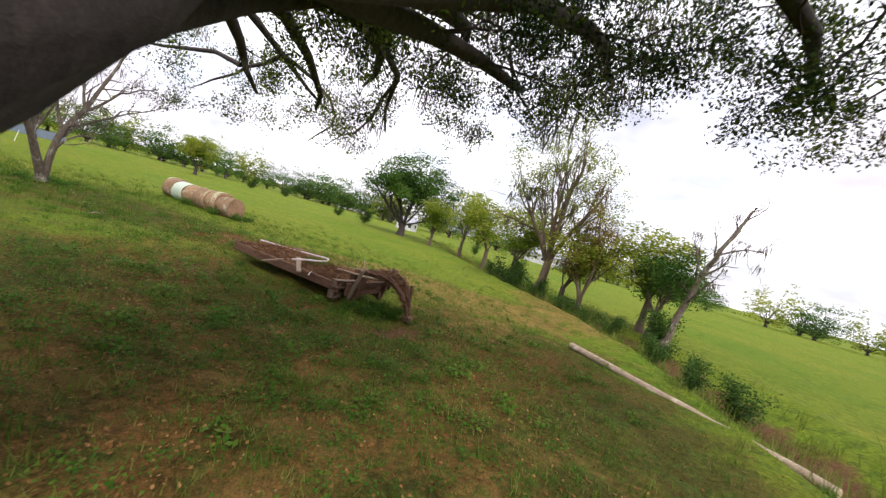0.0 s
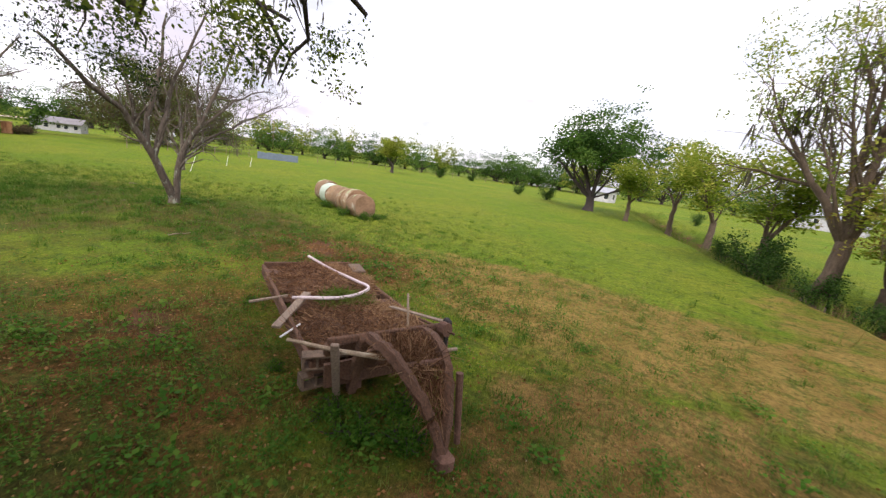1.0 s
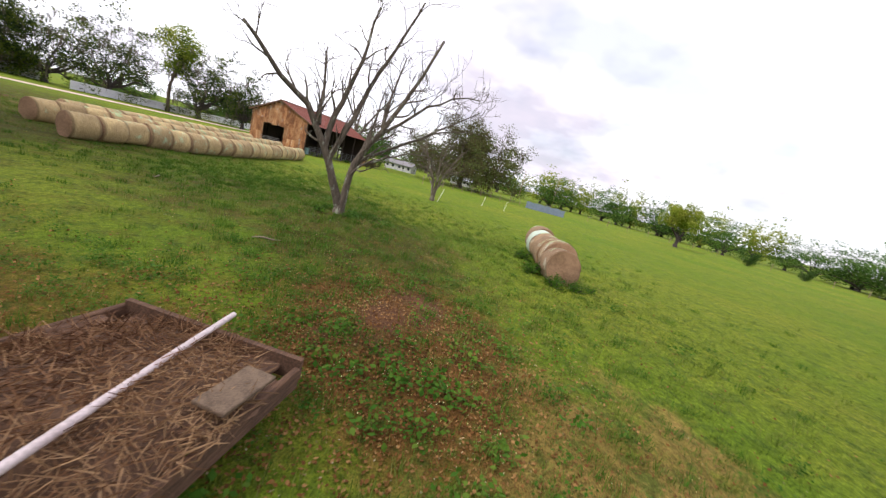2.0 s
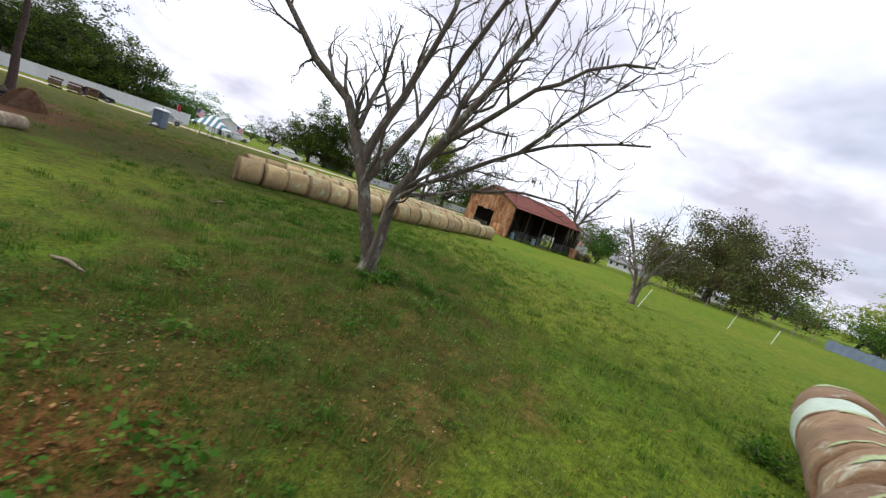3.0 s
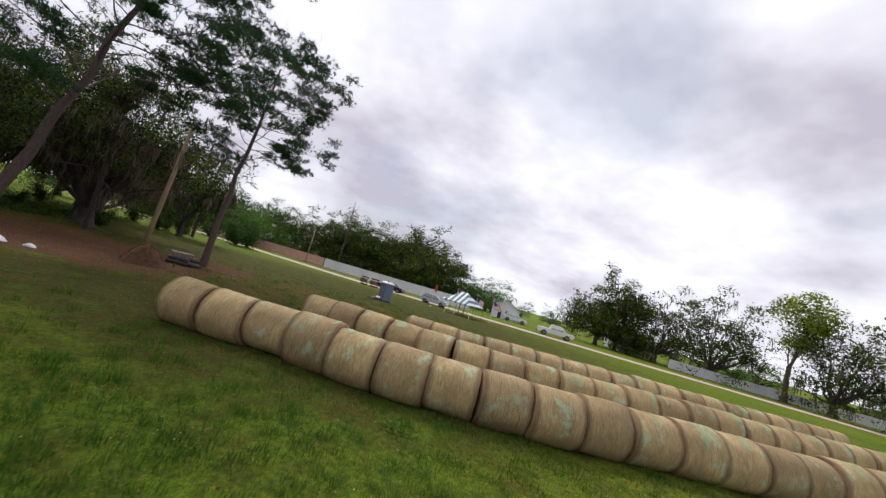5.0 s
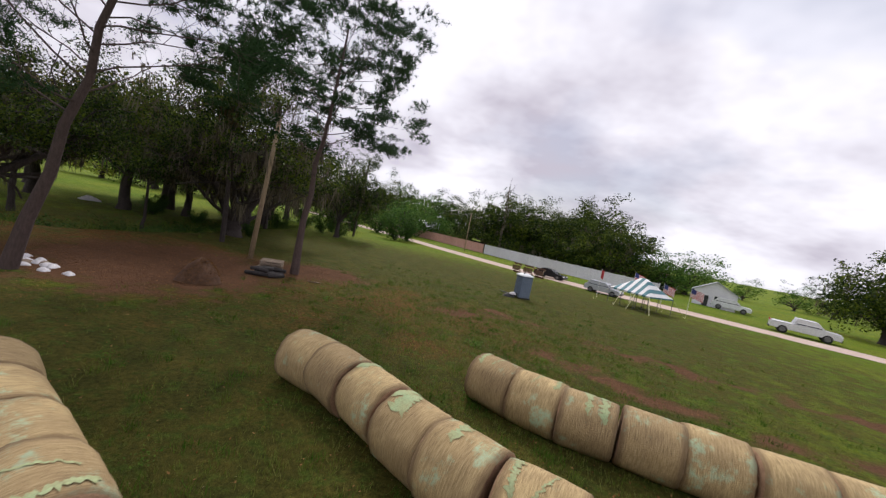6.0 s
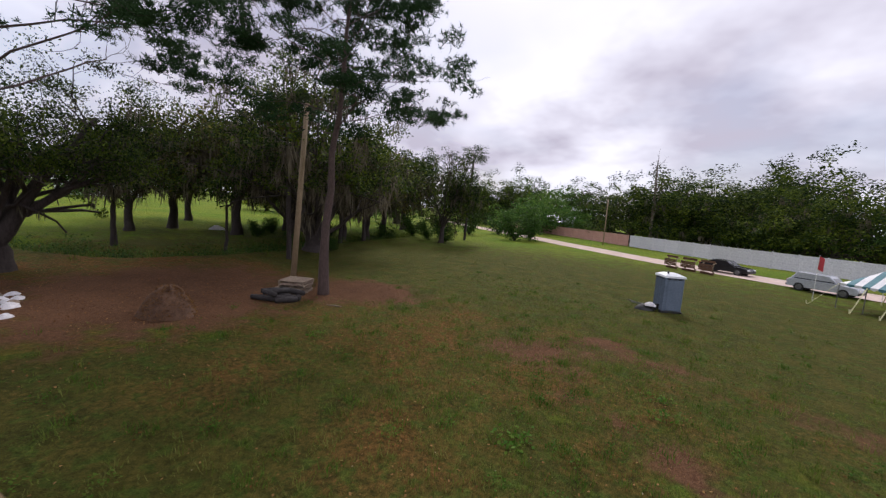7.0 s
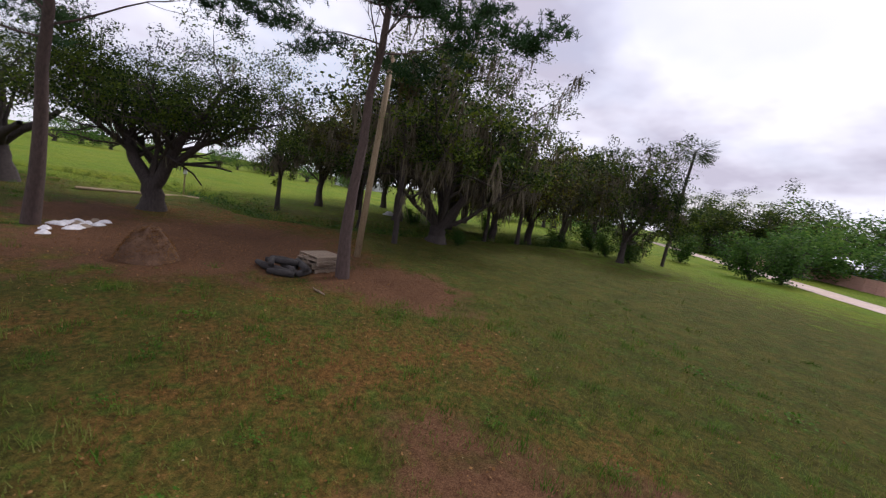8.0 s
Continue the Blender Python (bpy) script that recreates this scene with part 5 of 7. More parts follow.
# ---------------------------------------------------------------- the rotten trailer
def trailer():
    """An old flat trailer gone to rot: deck, side boards, front frame and a bent gooseneck."""
    rng = np.random.default_rng(9)
    root = thing("farm_trailer", at(-0.4, 11.36, 158.5), "rotten flatbed farm trailer with collapsed deck and rusty gooseneck", "trailer")
    plank = []
    for i in range(13):
        x = 0.25 + i * 0.365
        g = Geo().box((0, 0, 0), (0.31 + rng.uniform(-0.05, 0.03), 2.02 - rng.uniform(0, 0.35), 0.05), Matrix.Rotation(radians(rng.normal() * 2.5), 3, "Z") @ Matrix.Rotation(radians(rng.normal() * 3), 3, "X"), chamfer=0.01)
        p = part("deck_plank", g, M_ROT, root)
        p.location = (x, rng.normal() * 0.06, 0.47 - 0.06 * abs(rng.normal()))
        plank.append(p)
    for y, n in ((1.06, "side_board"), (-1.06, "side_board")):
        part(n, Geo().beam((-0.05, y, 0.46), (4.75, y * 0.97, 0.40 if y > 0 else 0.3), 0.07, 0.24, chamfer=0.015), M_ROT, root, "split grey-brown side board")
    part("end_board", Geo().beam((4.78, -1.05, 0.38), (4.72, 1.02, 0.45), 0.24, 0.07, up=(1, 0, 0.01)), M_ROT, root)
    part("front_board", Geo().beam((-0.06, -1.0, 0.55), (-0.02, 1.05, 0.50), 0.06, 0.20), M_ROT, root)
    for y in (0.5, -0.5):
        part("chassis_rail", Geo().beam((-0.3, y, 0.30), (4.6, y, 0.28), 0.1, 0.16), M_IRON, root)
    # the front frame
    part("post", Geo().beam((-0.12, 0.72, 0.0), (-0.66, 0.98, 1.12), 0.10, 0.05, chamfer=0.01), M_TIMBER, root, "leaning grey board")
    for y in (-0.62, 0.55):
        part("post", Geo().beam((-0.18, y, 0.12), (-0.48, y, 1.08), 0.15, 0.12, up=(0, 1, 0), chamfer=0.02), M_ROT, root)
    part("cross_beam", Geo().beam((-0.3, 1.0, 0.86), (-0.36, -0.75, 0.98), 0.10, 0.16, chamfer=0.02), M_ROT, root)
    part("top_rail", Geo().beam((-0.42, 1.0, 1.04), (-0.46, -0.78, 1.08), 0.07, 0.09, chamfer=0.015), M_ROT, root)
    part("end_post", Geo().beam((-0.36, -0.72, 0.5), (-0.44, -0.74, 1.16), 0.14, 0.1, up=(0, 1, 0), chamfer=0.02), M_CHAR, root, "blackened upright post")
    part("front_panel", Geo().beam((-0.22, 0.95, 0.45), (-0.24, -0.70, 0.52), 0.05, 0.34), M_ROT, root, "dark rotten front panel")
    # the gooseneck: two bent beams that meet at the tongue
    for sy in (0.44, -0.32):
        pts = [(-0.42, sy, 1.02), (-0.85, sy * 0.95, 1.06), (-1.2, sy * 0.8, 0.98), (-1.42, sy * 0.55, 0.80), (-1.58, sy * 0.3, 0.56), (-1.70, sy * 0.12, 0.30), (-1.75, 0, 0.10)]
        bent = spline(pts, 0.08)
        thick = np.linspace(0.095, 0.06, len(bent)) + rng.normal(size=len(bent)) * 0.006
        part("gooseneck_beam", Geo().tube(bent + rng.normal(size=bent.shape) * 0.006, thick, 5), M_ROT, root)
    part("hub", Geo().tube([(-0.5, -0.6, 1.06), (-0.62, -0.63, 1.08)], [0.11, 0.10], 12), M_IRON, root, "rusty iron hub")
    part("rod", Geo().tube([(-0.1, -0.45, 1.06), (-0.72, -0.68, 1.06)], [0.02, 0.02], 7), M_IRON, root)
    vine = np.random.default_rng(31)
    n = 2600
    u, w = vine.uniform(0, 1, n), vine.uniform(-1, 1, n)
    x = -0.42 - 1.2 * u
    z = np.interp(x, [-1.76, -1.58, -1.42, -1.15, -0.85, -0.42], [0.2, 0.58, 0.84, 1.0, 1.1, 1.06])
    c = np.stack([x, w * 0.42 * (1 - 0.7 * u**2) + 0.05, z + vine.uniform(-0.05, 0.06, n)], -1)
    d = vine.normal(size=(n, 3)) * [0.5, 0.35, 0.3] - [0.15, 0, 0.75]
    e = c + d / np.linalg.norm(d, axis=1)[:, None] * vine.uniform(0.06, 0.26, (n, 1))
    k = vine.normal(size=(n, 3)); k = k / np.linalg.norm(k, axis=1)[:, None] * 0.006
    part("vines", quads_mesh("vines", np.stack([c - k, c + k, e + k * 0.5, e - k * 0.5], 1), M_STRAW), None, root, "dead brown vines hanging from the gooseneck")["kind"] = "stuff"
    part("cross_tube", Geo().tube([(-1.15, 0.36, 0.98), (-1.18, -0.24, 0.98)], [0.045] * 2, 10), M_IRON, root)
    part("jack_leg", Geo().tube([(-1.45, -0.3, 0.95), (-1.56, -0.33, 0.06)], [0.045, 0.04], 10), M_IRON, root)
    part("hitch", Geo().box((-1.76, 0, 0.09), (0.26, 0.2, 0.2), chamfer=0.04), M_IRON, root)
    part("cross_pole", Geo().tube([(-0.18, 1.42, 1.02), (-0.5, 0.9, 0.95), (-0.75, 0.4, 0.9), (-0.85, 0.0, 0.93), (-1.0, -0.55, 1.0)], [0.022, 0.03, 0.034, 0.032, 0.022], 8), M_LOG, root, "bare crooked pole laid across")
    return root


def heap_mesh(name, seed, rx, ry, h, mat, n=28, rough=0.12):
    """A lumpy heap with a base on the ground."""
    rng = np.random.default_rng(seed)
    ph = rng.uniform(0, 6.28, 5)
    g = Geo()
    rings = 9
    vs = [(0, 0, h * 1.0)]
    for r in range(1, rings + 1):
        k = r / rings
        for j in range(n):
            t = 2 * math.pi * j / n
            w = 1 + rough * (math.sin(3 * t + ph[0]) + 0.6 * math.sin(5 * t + ph[1]) + 0.4 * math.sin(9 * t + ph[2] + 3 * k)) * k
            z = h * max(0.0, (1 - k**2.0)) * (1 + rough * math.sin(4 * t + ph[3] + 5 * k)) + (rng.normal() * h * 0.03 if r < rings else -0.04)
            vs.append((rx * k * w * math.cos(t), ry * k * w * math.sin(t), z))
    fs = [(0, 1 + j, 1 + (j + 1) % n) for j in range(n)]
    for r in range(rings - 1):
        for j in range(n):
            a, b = 1 + r * n + j, 1 + r * n + (j + 1) % n
            fs.append((a, a + n, b + n, b))
    g.add(vs, fs)
    return g.mesh(name, mat, True)


def straw_mesh(name, seed, rx, ry, base, h, count, mat, length=0.35, width=0.012):
    """Loose stalks lying and sticking out of a heap."""
    rng = np.random.default_rng(seed)
    r, t = np.sqrt(rng.uniform(0, 1, count)), rng.uniform(0, 6.283, count)
    c = np.stack([rx * r * np.cos(t), ry * r * np.sin(t), base + h * (1 - r**2) + rng.uniform(0, 0.03, count)], -1)
    d = rng.normal(size=(count, 3)) * [1, 1, 0.4]
    d[:, 2] = np.abs(d[:, 2])
    d /= np.linalg.norm(d, axis=1)[:, None]
    w = np.cross(d, rng.normal(size=(count, 3)))
    w = w / np.linalg.norm(w, axis=1)[:, None] * width
    e = c + d * rng.uniform(0.3, 1.0, (count, 1)) * length
    return quads_mesh(name, np.stack([c - w, c + w, e + w * 0.4, e - w * 0.4], 1), mat)


def on_trailer(x, y, z, rz=0.0):
    return at(-0.4, 11.36, 158.5) @ pose(x, y, z, 0, 0, rz)


trailer()
heap = thing("debris_heap", on_trailer(1.0, 0.0, 0.44), "heap of rotted hay, soil and dead vines on a trailer", "debris heap")
part("soil", heap_mesh("soil", 3, 1.2, 1.02, 0.2, M_SOIL, 36, 0.2), None, heap)
part("straw", straw_mesh("straw", 4, 1.3, 1.12, 0.02, 0.21, 4200, M_STRAW, 0.26, 0.006), None, heap, "tangled dead stalks")
tagged(heap.children[1], kind="stuff")
heap2 = thing("debris_heap", on_trailer(3.4, 0.0, 0.43), "heap of red-brown rotten hay on a trailer", "debris heap")
part("soil", heap_mesh("soil", 5, 1.4, 1.0, 0.2, M_SOIL, 36, 0.2), None, heap2)
part("straw", straw_mesh("straw", 6, 1.45, 1.12, 0.02, 0.21, 4200, M_STRAW, 0.24, 0.006), None, heap2)
tagged(heap2.children[1], kind="stuff")
straw_tuft = single("straw_tangle", straw_mesh("straw_tangle", 8, 0.5, 0.4, 0.0, 0.06, 260, M_STRAW, 0.5, 0.006), None, on_trailer(-0.85, 0.1, 0.94), "tangle of dead vines hanging on the trailer's front frame", "dead vines", kind="stuff")
weeds_on = single("grass_tuft", straw_mesh("grass_tuft", 12, 0.55, 0.5, 0.08, 0.1, 700, M_BLADE, 0.22, 0.007), None, on_trailer(1.9, 0.0, 0.52), "clump of grass growing through the trailer's deck", "grass", kind="stuff")

hose = bpy.data.curves.new("hose", "CURVE")
hose.dimensions, hose.bevel_depth, hose.bevel_resolution, hose.resolution_u = "3D", 0.032, 4, 8
sp = hose.splines.new("BEZIER")
pts = [(5.0, -0.05, 0.62), (3.65, -0.28, 0.66), (2.6, -0.5, 0.72), (2.2, -0.56, 0.74), (1.95, -0.36, 0.74), (1.78, 0.05, 0.73), (1.77, 0.4, 0.74), (1.9, 0.66, 0.72), (2.16, 0.88, 0.64)]
sp.bezier_points.add(len(pts) - 1)
for b, p in zip(sp.bezier_points, pts):
    b.co, b.handle_left_type, b.handle_right_type = p, "AUTO", "AUTO"
hose.materials.append(M_HOSE)
single("hose", hose, None, on_trailer(0, 0, 0), "thick dusty white hose looped over rotten hay", "hose")


def cinder_block():
    g = Geo()
    for y in (-0.085, 0.085):
        g.box((0, y, 0.095), (0.39, 0.03, 0.19), chamfer=0.004)
    for x in (-0.18, 0.0, 0.18):
        g.box((x, 0, 0.095), (0.03, 0.145, 0.188))
    return g.mesh("concrete_block", M_BLOCK)


blk = cinder_block()
for x, y, z, a, rx in ((-0.08, 1.0, 0.46, 80, 90), (0.0, 0.98, 0.14, 95, 90), (-0.12, 0.62, 0.46, 88, 90)):
    single("concrete_block", blk, None, on_trailer(x, y, z, a) @ pose(0, 0, 0.1, rx, 0, 0), "grey hollow concrete block at a trailer's front corner", "concrete block", "blocks at the trailer")
for p0, p1, w, h, m, lab in (((1.30, 1.30, 0.50), (2.2, 0.62, 0.70), 0.14, 0.05, M_TIMBER, "short grey board lying on rotten hay"), ((0.9, 1.30, 0.52), (1.2, 0.95, 0.56), 0.03, 0.03, M_WHITEPAINT, "pale stick lying on rotten hay"),
                             ((1.2, -0.60, 0.72), (-0.12, -0.86, 0.98), 0.08, 0.03, M_TIMBER, "broken pale slat leaning on a frame"), ((0.5, -0.62, 0.60), (0.78, -0.70, 1.12), 0.04, 0.025, M_TIMBER, "thin pale upright broken stick"),
                             ((2.6, 1.55, 0.45), (2.5, 0.9, 0.56), 0.05, 0.04, M_TIMBER, "weathered stick poking out of rotten hay"), ((0.25, -0.3, 0.70), (0.0, -0.62, 0.86), 0.07, 0.03, M_TIMBER, "short broken pale slat on hay"),
                             ((3.6, -0.9, 0.60), (4.2, -0.95, 0.62), 0.3, 0.04, M_BLOCK, "grey stone slab on a trailer"), ((0.5, -1.35, 0.10), (2.3, -1.1, 0.42), 0.09, 0.04, M_TIMBER, "fallen plank leaning on a trailer")):
    single("board", Geo().beam(p0, p1, w, h, chamfer=0.008), m, on_trailer(0, 0, 0), lab, "board", "loose boards on the trailer")


# ---------------------------------------------------------------- logs, heaps and piles
def log(name, a, b, r, label, mat=None, seed=0, hollow=False):
    rng = np.random.default_rng(seed)
    a, b = Vector((*a, float(gz(*a)) + r * 0.92)), Vector((*b, float(gz(*b)) + r * 0.92))
    root = thing(name, Matrix.Translation((a + b) / 2), label, "log")
    n = 12
    pts = [a + (b - a) * k / n - (a + b) / 2 + Vector(rng.normal(size=3) * r * 0.08) for k in range(n + 1)]
    rad = [r * (1 + rng.normal() * 0.04) for _ in pts]
    part("bark", Geo().tube(pts, rad, 14, False).mesh("bark", mat or M_LOG, True), None, root)
    for p, q, k in ((pts[0], pts[1], rad[0]), (pts[-1], pts[-2], rad[-1])):
        w = (p - q).normalized() * 0.01
        part("cut_end", Geo().tube([p - w * 3, p + w], [k * 0.98, k * 0.9], 14), M_LOGEND, root, "pale sawn end")
    return root


log("log", (6.35, 13.85), (10.4, 8.5), 0.12, "long straight debarked log lying in grass", seed=1)
log("log", (-14.8, -0.3), (-10.1, 2.0), 0.25, "thick pale sawn log lying beside a pine", seed=2)
log("log", (-1.6, -2.6), (1.5, -8.5), 0.10, "thin pale pole lying at the field's edge", M_POLE, seed=3)
stick = Geo().tube([(-0.3, 0, 0.03), (-0.05, 0.03, 0.05), (0.2, 0.0, 0.03), (0.36, -0.04, 0.05)], [0.02, 0.028, 0.02, 0.01], 6).mesh("fallen_stick", M_TIMBER, True)
for x, y, a in ((-23.6, 14.8, 30), (-10.8, 12.4, 100), (-16.5, 7.5, 10), (-20.6, -12.3, 20)):
    single("fallen_stick", stick, None, at(x, y, a), "pale broken stick lying on grass", "stick", "fallen sticks")

mound = thing("soil_mound", at(-17.6, -8.0), "rounded mound of red-brown soil and dry pine needles", "mound")
part("soil", heap_mesh("soil", 21, 0.85, 0.8, 0.95, M_SOIL, 36, 0.06), None, mound)
part("straw", straw_mesh("straw", 22, 0.85, 0.78, 0.02, 0.93, 3600, M_LITTER, 0.1, 0.006), None, mound, "dry needles and stalks")
tagged(mound.children[1], kind="stuff")


def pallet(m, label):
    root = thing("pallet", m, label, "pallet", "stacked pallets")
    me = Geo().box((0, 0, 0), (1.1, 0.1, 0.022), chamfer=0.004).mesh("slat", M_TIMBER)
    for z in (0.011, 0.125):
        for y in np.linspace(-0.5, 0.5, 7 if z > 0.1 else 3):
            s = part("slat", me, None, root)
            s.location = (0, y, z)
    be = Geo().box((0, 0, 0), (0.06, 1.1, 0.092)).mesh("bearer", M_TIMBER)
    for x in (-0.5, 0, 0.5):
        s = part("bearer", be, None, root)
        s.location = (x, 0, 0.068)
    return root


for i, (dx, dy, a) in enumerate(((0, 0, 24), (0.04, 0.05, 20), (-0.05, 0.0, 28), (0.02, -0.06, 23))):
    pallet(at(-17.8 + dx, -12.9 + dy, a, 1.0, i * 0.137), "weathered wooden pallet in a low stack on bare soil")
for i, (x, y, a, ln, z) in enumerate(((-18.3, -11.8, 10, 1.3, 0.1), (-18.5, -11.4, 40, 1.1, 0.1), (-18.2, -11.6, 70, 1.0, 0.28), (-18.6, -11.9, -20, 0.9, 0.1), (-18.1, -11.1, 20, 1.0, 0.09), (-18.9, -11.5, 65, 0.8, 0.09), (-18.4, -12.2, 5, 1.2, 0.26), (-18.8, -12.2, -45, 0.7, 0.09), (-17.9, -11.7, 55, 0.9, 0.25), (-18.2, -11.3, -10, 0.8, 0.27))):
    single("charred_log", Geo().tube([(-ln / 2, 0, 0), (0, 0.03, 0.02), (ln / 2, 0, 0.01)], [0.10, 0.115, 0.085], 9).mesh("charred_log", M_CHAR, True), None, at(x, y, a, 1.0, z), "charred black log beside stacked pallets", "log", "charred logs")
for i in range(20):
    rg = np.random.default_rng(300 + i)
    x, y = -13.1 + rg.normal() * 0.75, -5.3 + rg.normal() * 0.38
    single("plastic_bag", heap_mesh("plastic_bag", 320 + i, 0.24, 0.17, 0.11, M_WHITEBAG if i % 5 else M_TIMBER, 12, 0.14), None, at(x, y, rg.uniform(0, 360)), "crumpled white plastic bag in a rubbish pile", "bag", "pile of white bags")


# ---------------------------------------------------------------- posts, stakes and poles
def utility_pole(name, x, y, h, r, label, arm=True, lamp=False, lean=(0, 0)):
    root = thing(name, at(x, y), label, "pole")
    part("shaft", Geo().tube([(0, 0, -0.1), (lean[0] * 0.5, lean[1] * 0.5, h / 2), (lean[0], lean[1], h)], [r, r * 0.88, r * 0.75], 12).mesh("shaft", M_POLE, True), None, root)
    if arm:
        part("bracket", Geo().tube([(lean[0], lean[1], h * 0.93), (lean[0] + 0.5, lean[1] - 0.4, h * 0.96), (lean[0] + 1.1, lean[1] - 0.9, h * 0.95)], [0.03] * 3, 8), M_STEEL, root)
    if lamp:
        part("lamp_head", Geo().box((lean[0] + 1.2, lean[1] - 1.0, h * 0.95), (0.5, 0.22, 0.12), chamfer=0.03), M_STEEL, root, "small lamp head")
    return root


utility_pole("utility_pole", -15.15, -15.1, 8.6, 0.15, "bare tan wooden utility pole beside a pine", True, False, (-0.3, -0.2))
utility_pole("street_lamp", -24.5, -70.0, 7.5, 0.09, "slim street lamp beside a dirt road", True, True)
utility_pole("utility_pole", -120, 66, 9.0, 0.13, "distant pale utility pole", False)
utility_pole("utility_pole", -112, 74, 9.0, 0.13, "distant pale utility pole", False)
for x, y, h, lx, ly in ((-33.0, 21.2, 1.25, 0.1, 0.38), (-42.0, 28.2, 1.1, 0.05, 0.2), (-42.3, 31.0, 1.1, 0.0, 0.2)):
    single("stake", Geo().tube([(0, 0, -0.1), (lx, ly, h)], [0.025, 0.022], 8), M_WHITEPAINT, at(x, y), "thin white plastic stake leaning in grass", "stake", "white stakes")
single("white_sheet", heap_mesh("white_sheet", 351, 0.85, 0.5, 0.4, M_WHITEBAG, 18, 0.2), None, at(9.0, -26.2, 30), "crumpled white sheet lying in the grass beyond the ditch", "sheet")
bird = thing("bird_box", at(3.0, -7.5), "white bird box on a post by the field", "bird box")
part("post", Geo().box((0, 0, 0.75), (0.09, 0.09, 1.6)), M_POLE, bird)
part("box", Geo().box((0, 0, 1.68), (0.26, 0.24, 0.32), chamfer=0.01), M_WHITEPAINT, bird)
part("lid", Geo().box((0, 0, 1.87), (0.36, 0.34, 0.04)), M_SHINGLE, bird)


# ---------------------------------------------------------------- portable toilet
def portable_toilet():
    root = thing("portable_toilet", at(-32.0, -22.4, 24, 0.82), "slate-blue portable toilet with white roof on grass", "portable toilet")
    part("skid", Geo().box((0, 0, 0.06), (1.16, 1.2, 0.12), chamfer=0.02), M_BLACK, root)
    body = Geo().box((0, 0, 1.06), (1.08, 1.08, 1.9), chamfer=0.03)
    part("cabin", body, M_POTTY, root)
    for k in range(4):
        a = radians(90 * k)
        g = Geo()
        for s in (-0.36, -0.12, 0.12, 0.36):
            g.box((math.cos(a) * 0.55 - math.sin(a) * s, math.sin(a) * 0.55 + math.cos(a) * s, 1.06), (0.03, 0.1, 1.6) if k % 2 == 0 else (0.1, 0.03, 1.6), chamfer=0.01)
        if k != 1:
            part("ribbed_panel", g, M_POTTY, root)
    part("door", Geo().box((0, 0.56, 1.02), (0.72, 0.03, 1.72), chamfer=0.01), M_POTTY, root)
    for k in range(4):
        a = radians(90 * k)
        g = Geo()
        for s in (-0.3, 0, 0.3):
            g.box((math.cos(a) * 0.545 - math.sin(a) * s, math.sin(a) * 0.545 + math.cos(a) * s, 1.94), (0.02, 0.2, 0.06) if k % 2 == 0 else (0.2, 0.02, 0.06))
        part("vent", g, M_BLACK, root)
    g = Geo()
    g.add([(x, y, 2.02) for x, y in ((-0.6, -0.6), (0.6, -0.6), (0.6, 0.6), (-0.6, 0.6))] + [(x, y, 2.12) for x, y in ((-0.57, -0.57), (0.57, -0.57), (0.57, 0.57), (-0.57, 0.57))]
          + [(x, y, 2.25) for x, y in ((-0.28, -0.28), (0.28, -0.28), (0.28, 0.28), (-0.28, 0.28))],
          [(3, 2, 1, 0)] + [(a + i, a + (i + 1) % 4, a + 4 + (i + 1) % 4, a + 4 + i) for a in (0, 4) for i in range(4)] + [(8, 9, 10, 11)])
    part("roof", g, M_POTTYROOF, root, "white domed plastic roof")
    part("vent_pipe", Geo().tube([(0.3, 0.3, 2.1), (0.3, 0.3, 2.36)], [0.05, 0.05], 10), M_BLACK, root)
    return root


portable_toilet()
wb = thing("wheelbarrow", at(-31.1, -21.9, 200, 0.87), "black wheelbarrow tipped over, with a white bag", "wheelbarrow")
part("tray", heap_mesh("tray", 41, 0.55, 0.36, 0.34, M_BLACK, 20, 0.03), None, wb)
part("wheel", Geo().tube([(0.62, -0.05, 0.2), (0.62, 0.05, 0.2)], [0.19, 0.19], 18), M_TYRE, wb)
for s in (-0.25, 0.25):
    part("handle", Geo().tube([(0.5, s * 0.4, 0.2), (-0.4, s, 0.32), (-0.85, s * 1.2, 0.42)], [0.02] * 3, 8), M_STEEL, wb)
single("plastic_bag", heap_mesh("plastic_bag", 42, 0.3, 0.2, 0.16, M_WHITEBAG, 14, 0.12), None, at(-31.3, -21.8, 0, 0.87, 0.26), "white plastic bag lying on a wheelbarrow", "bag")


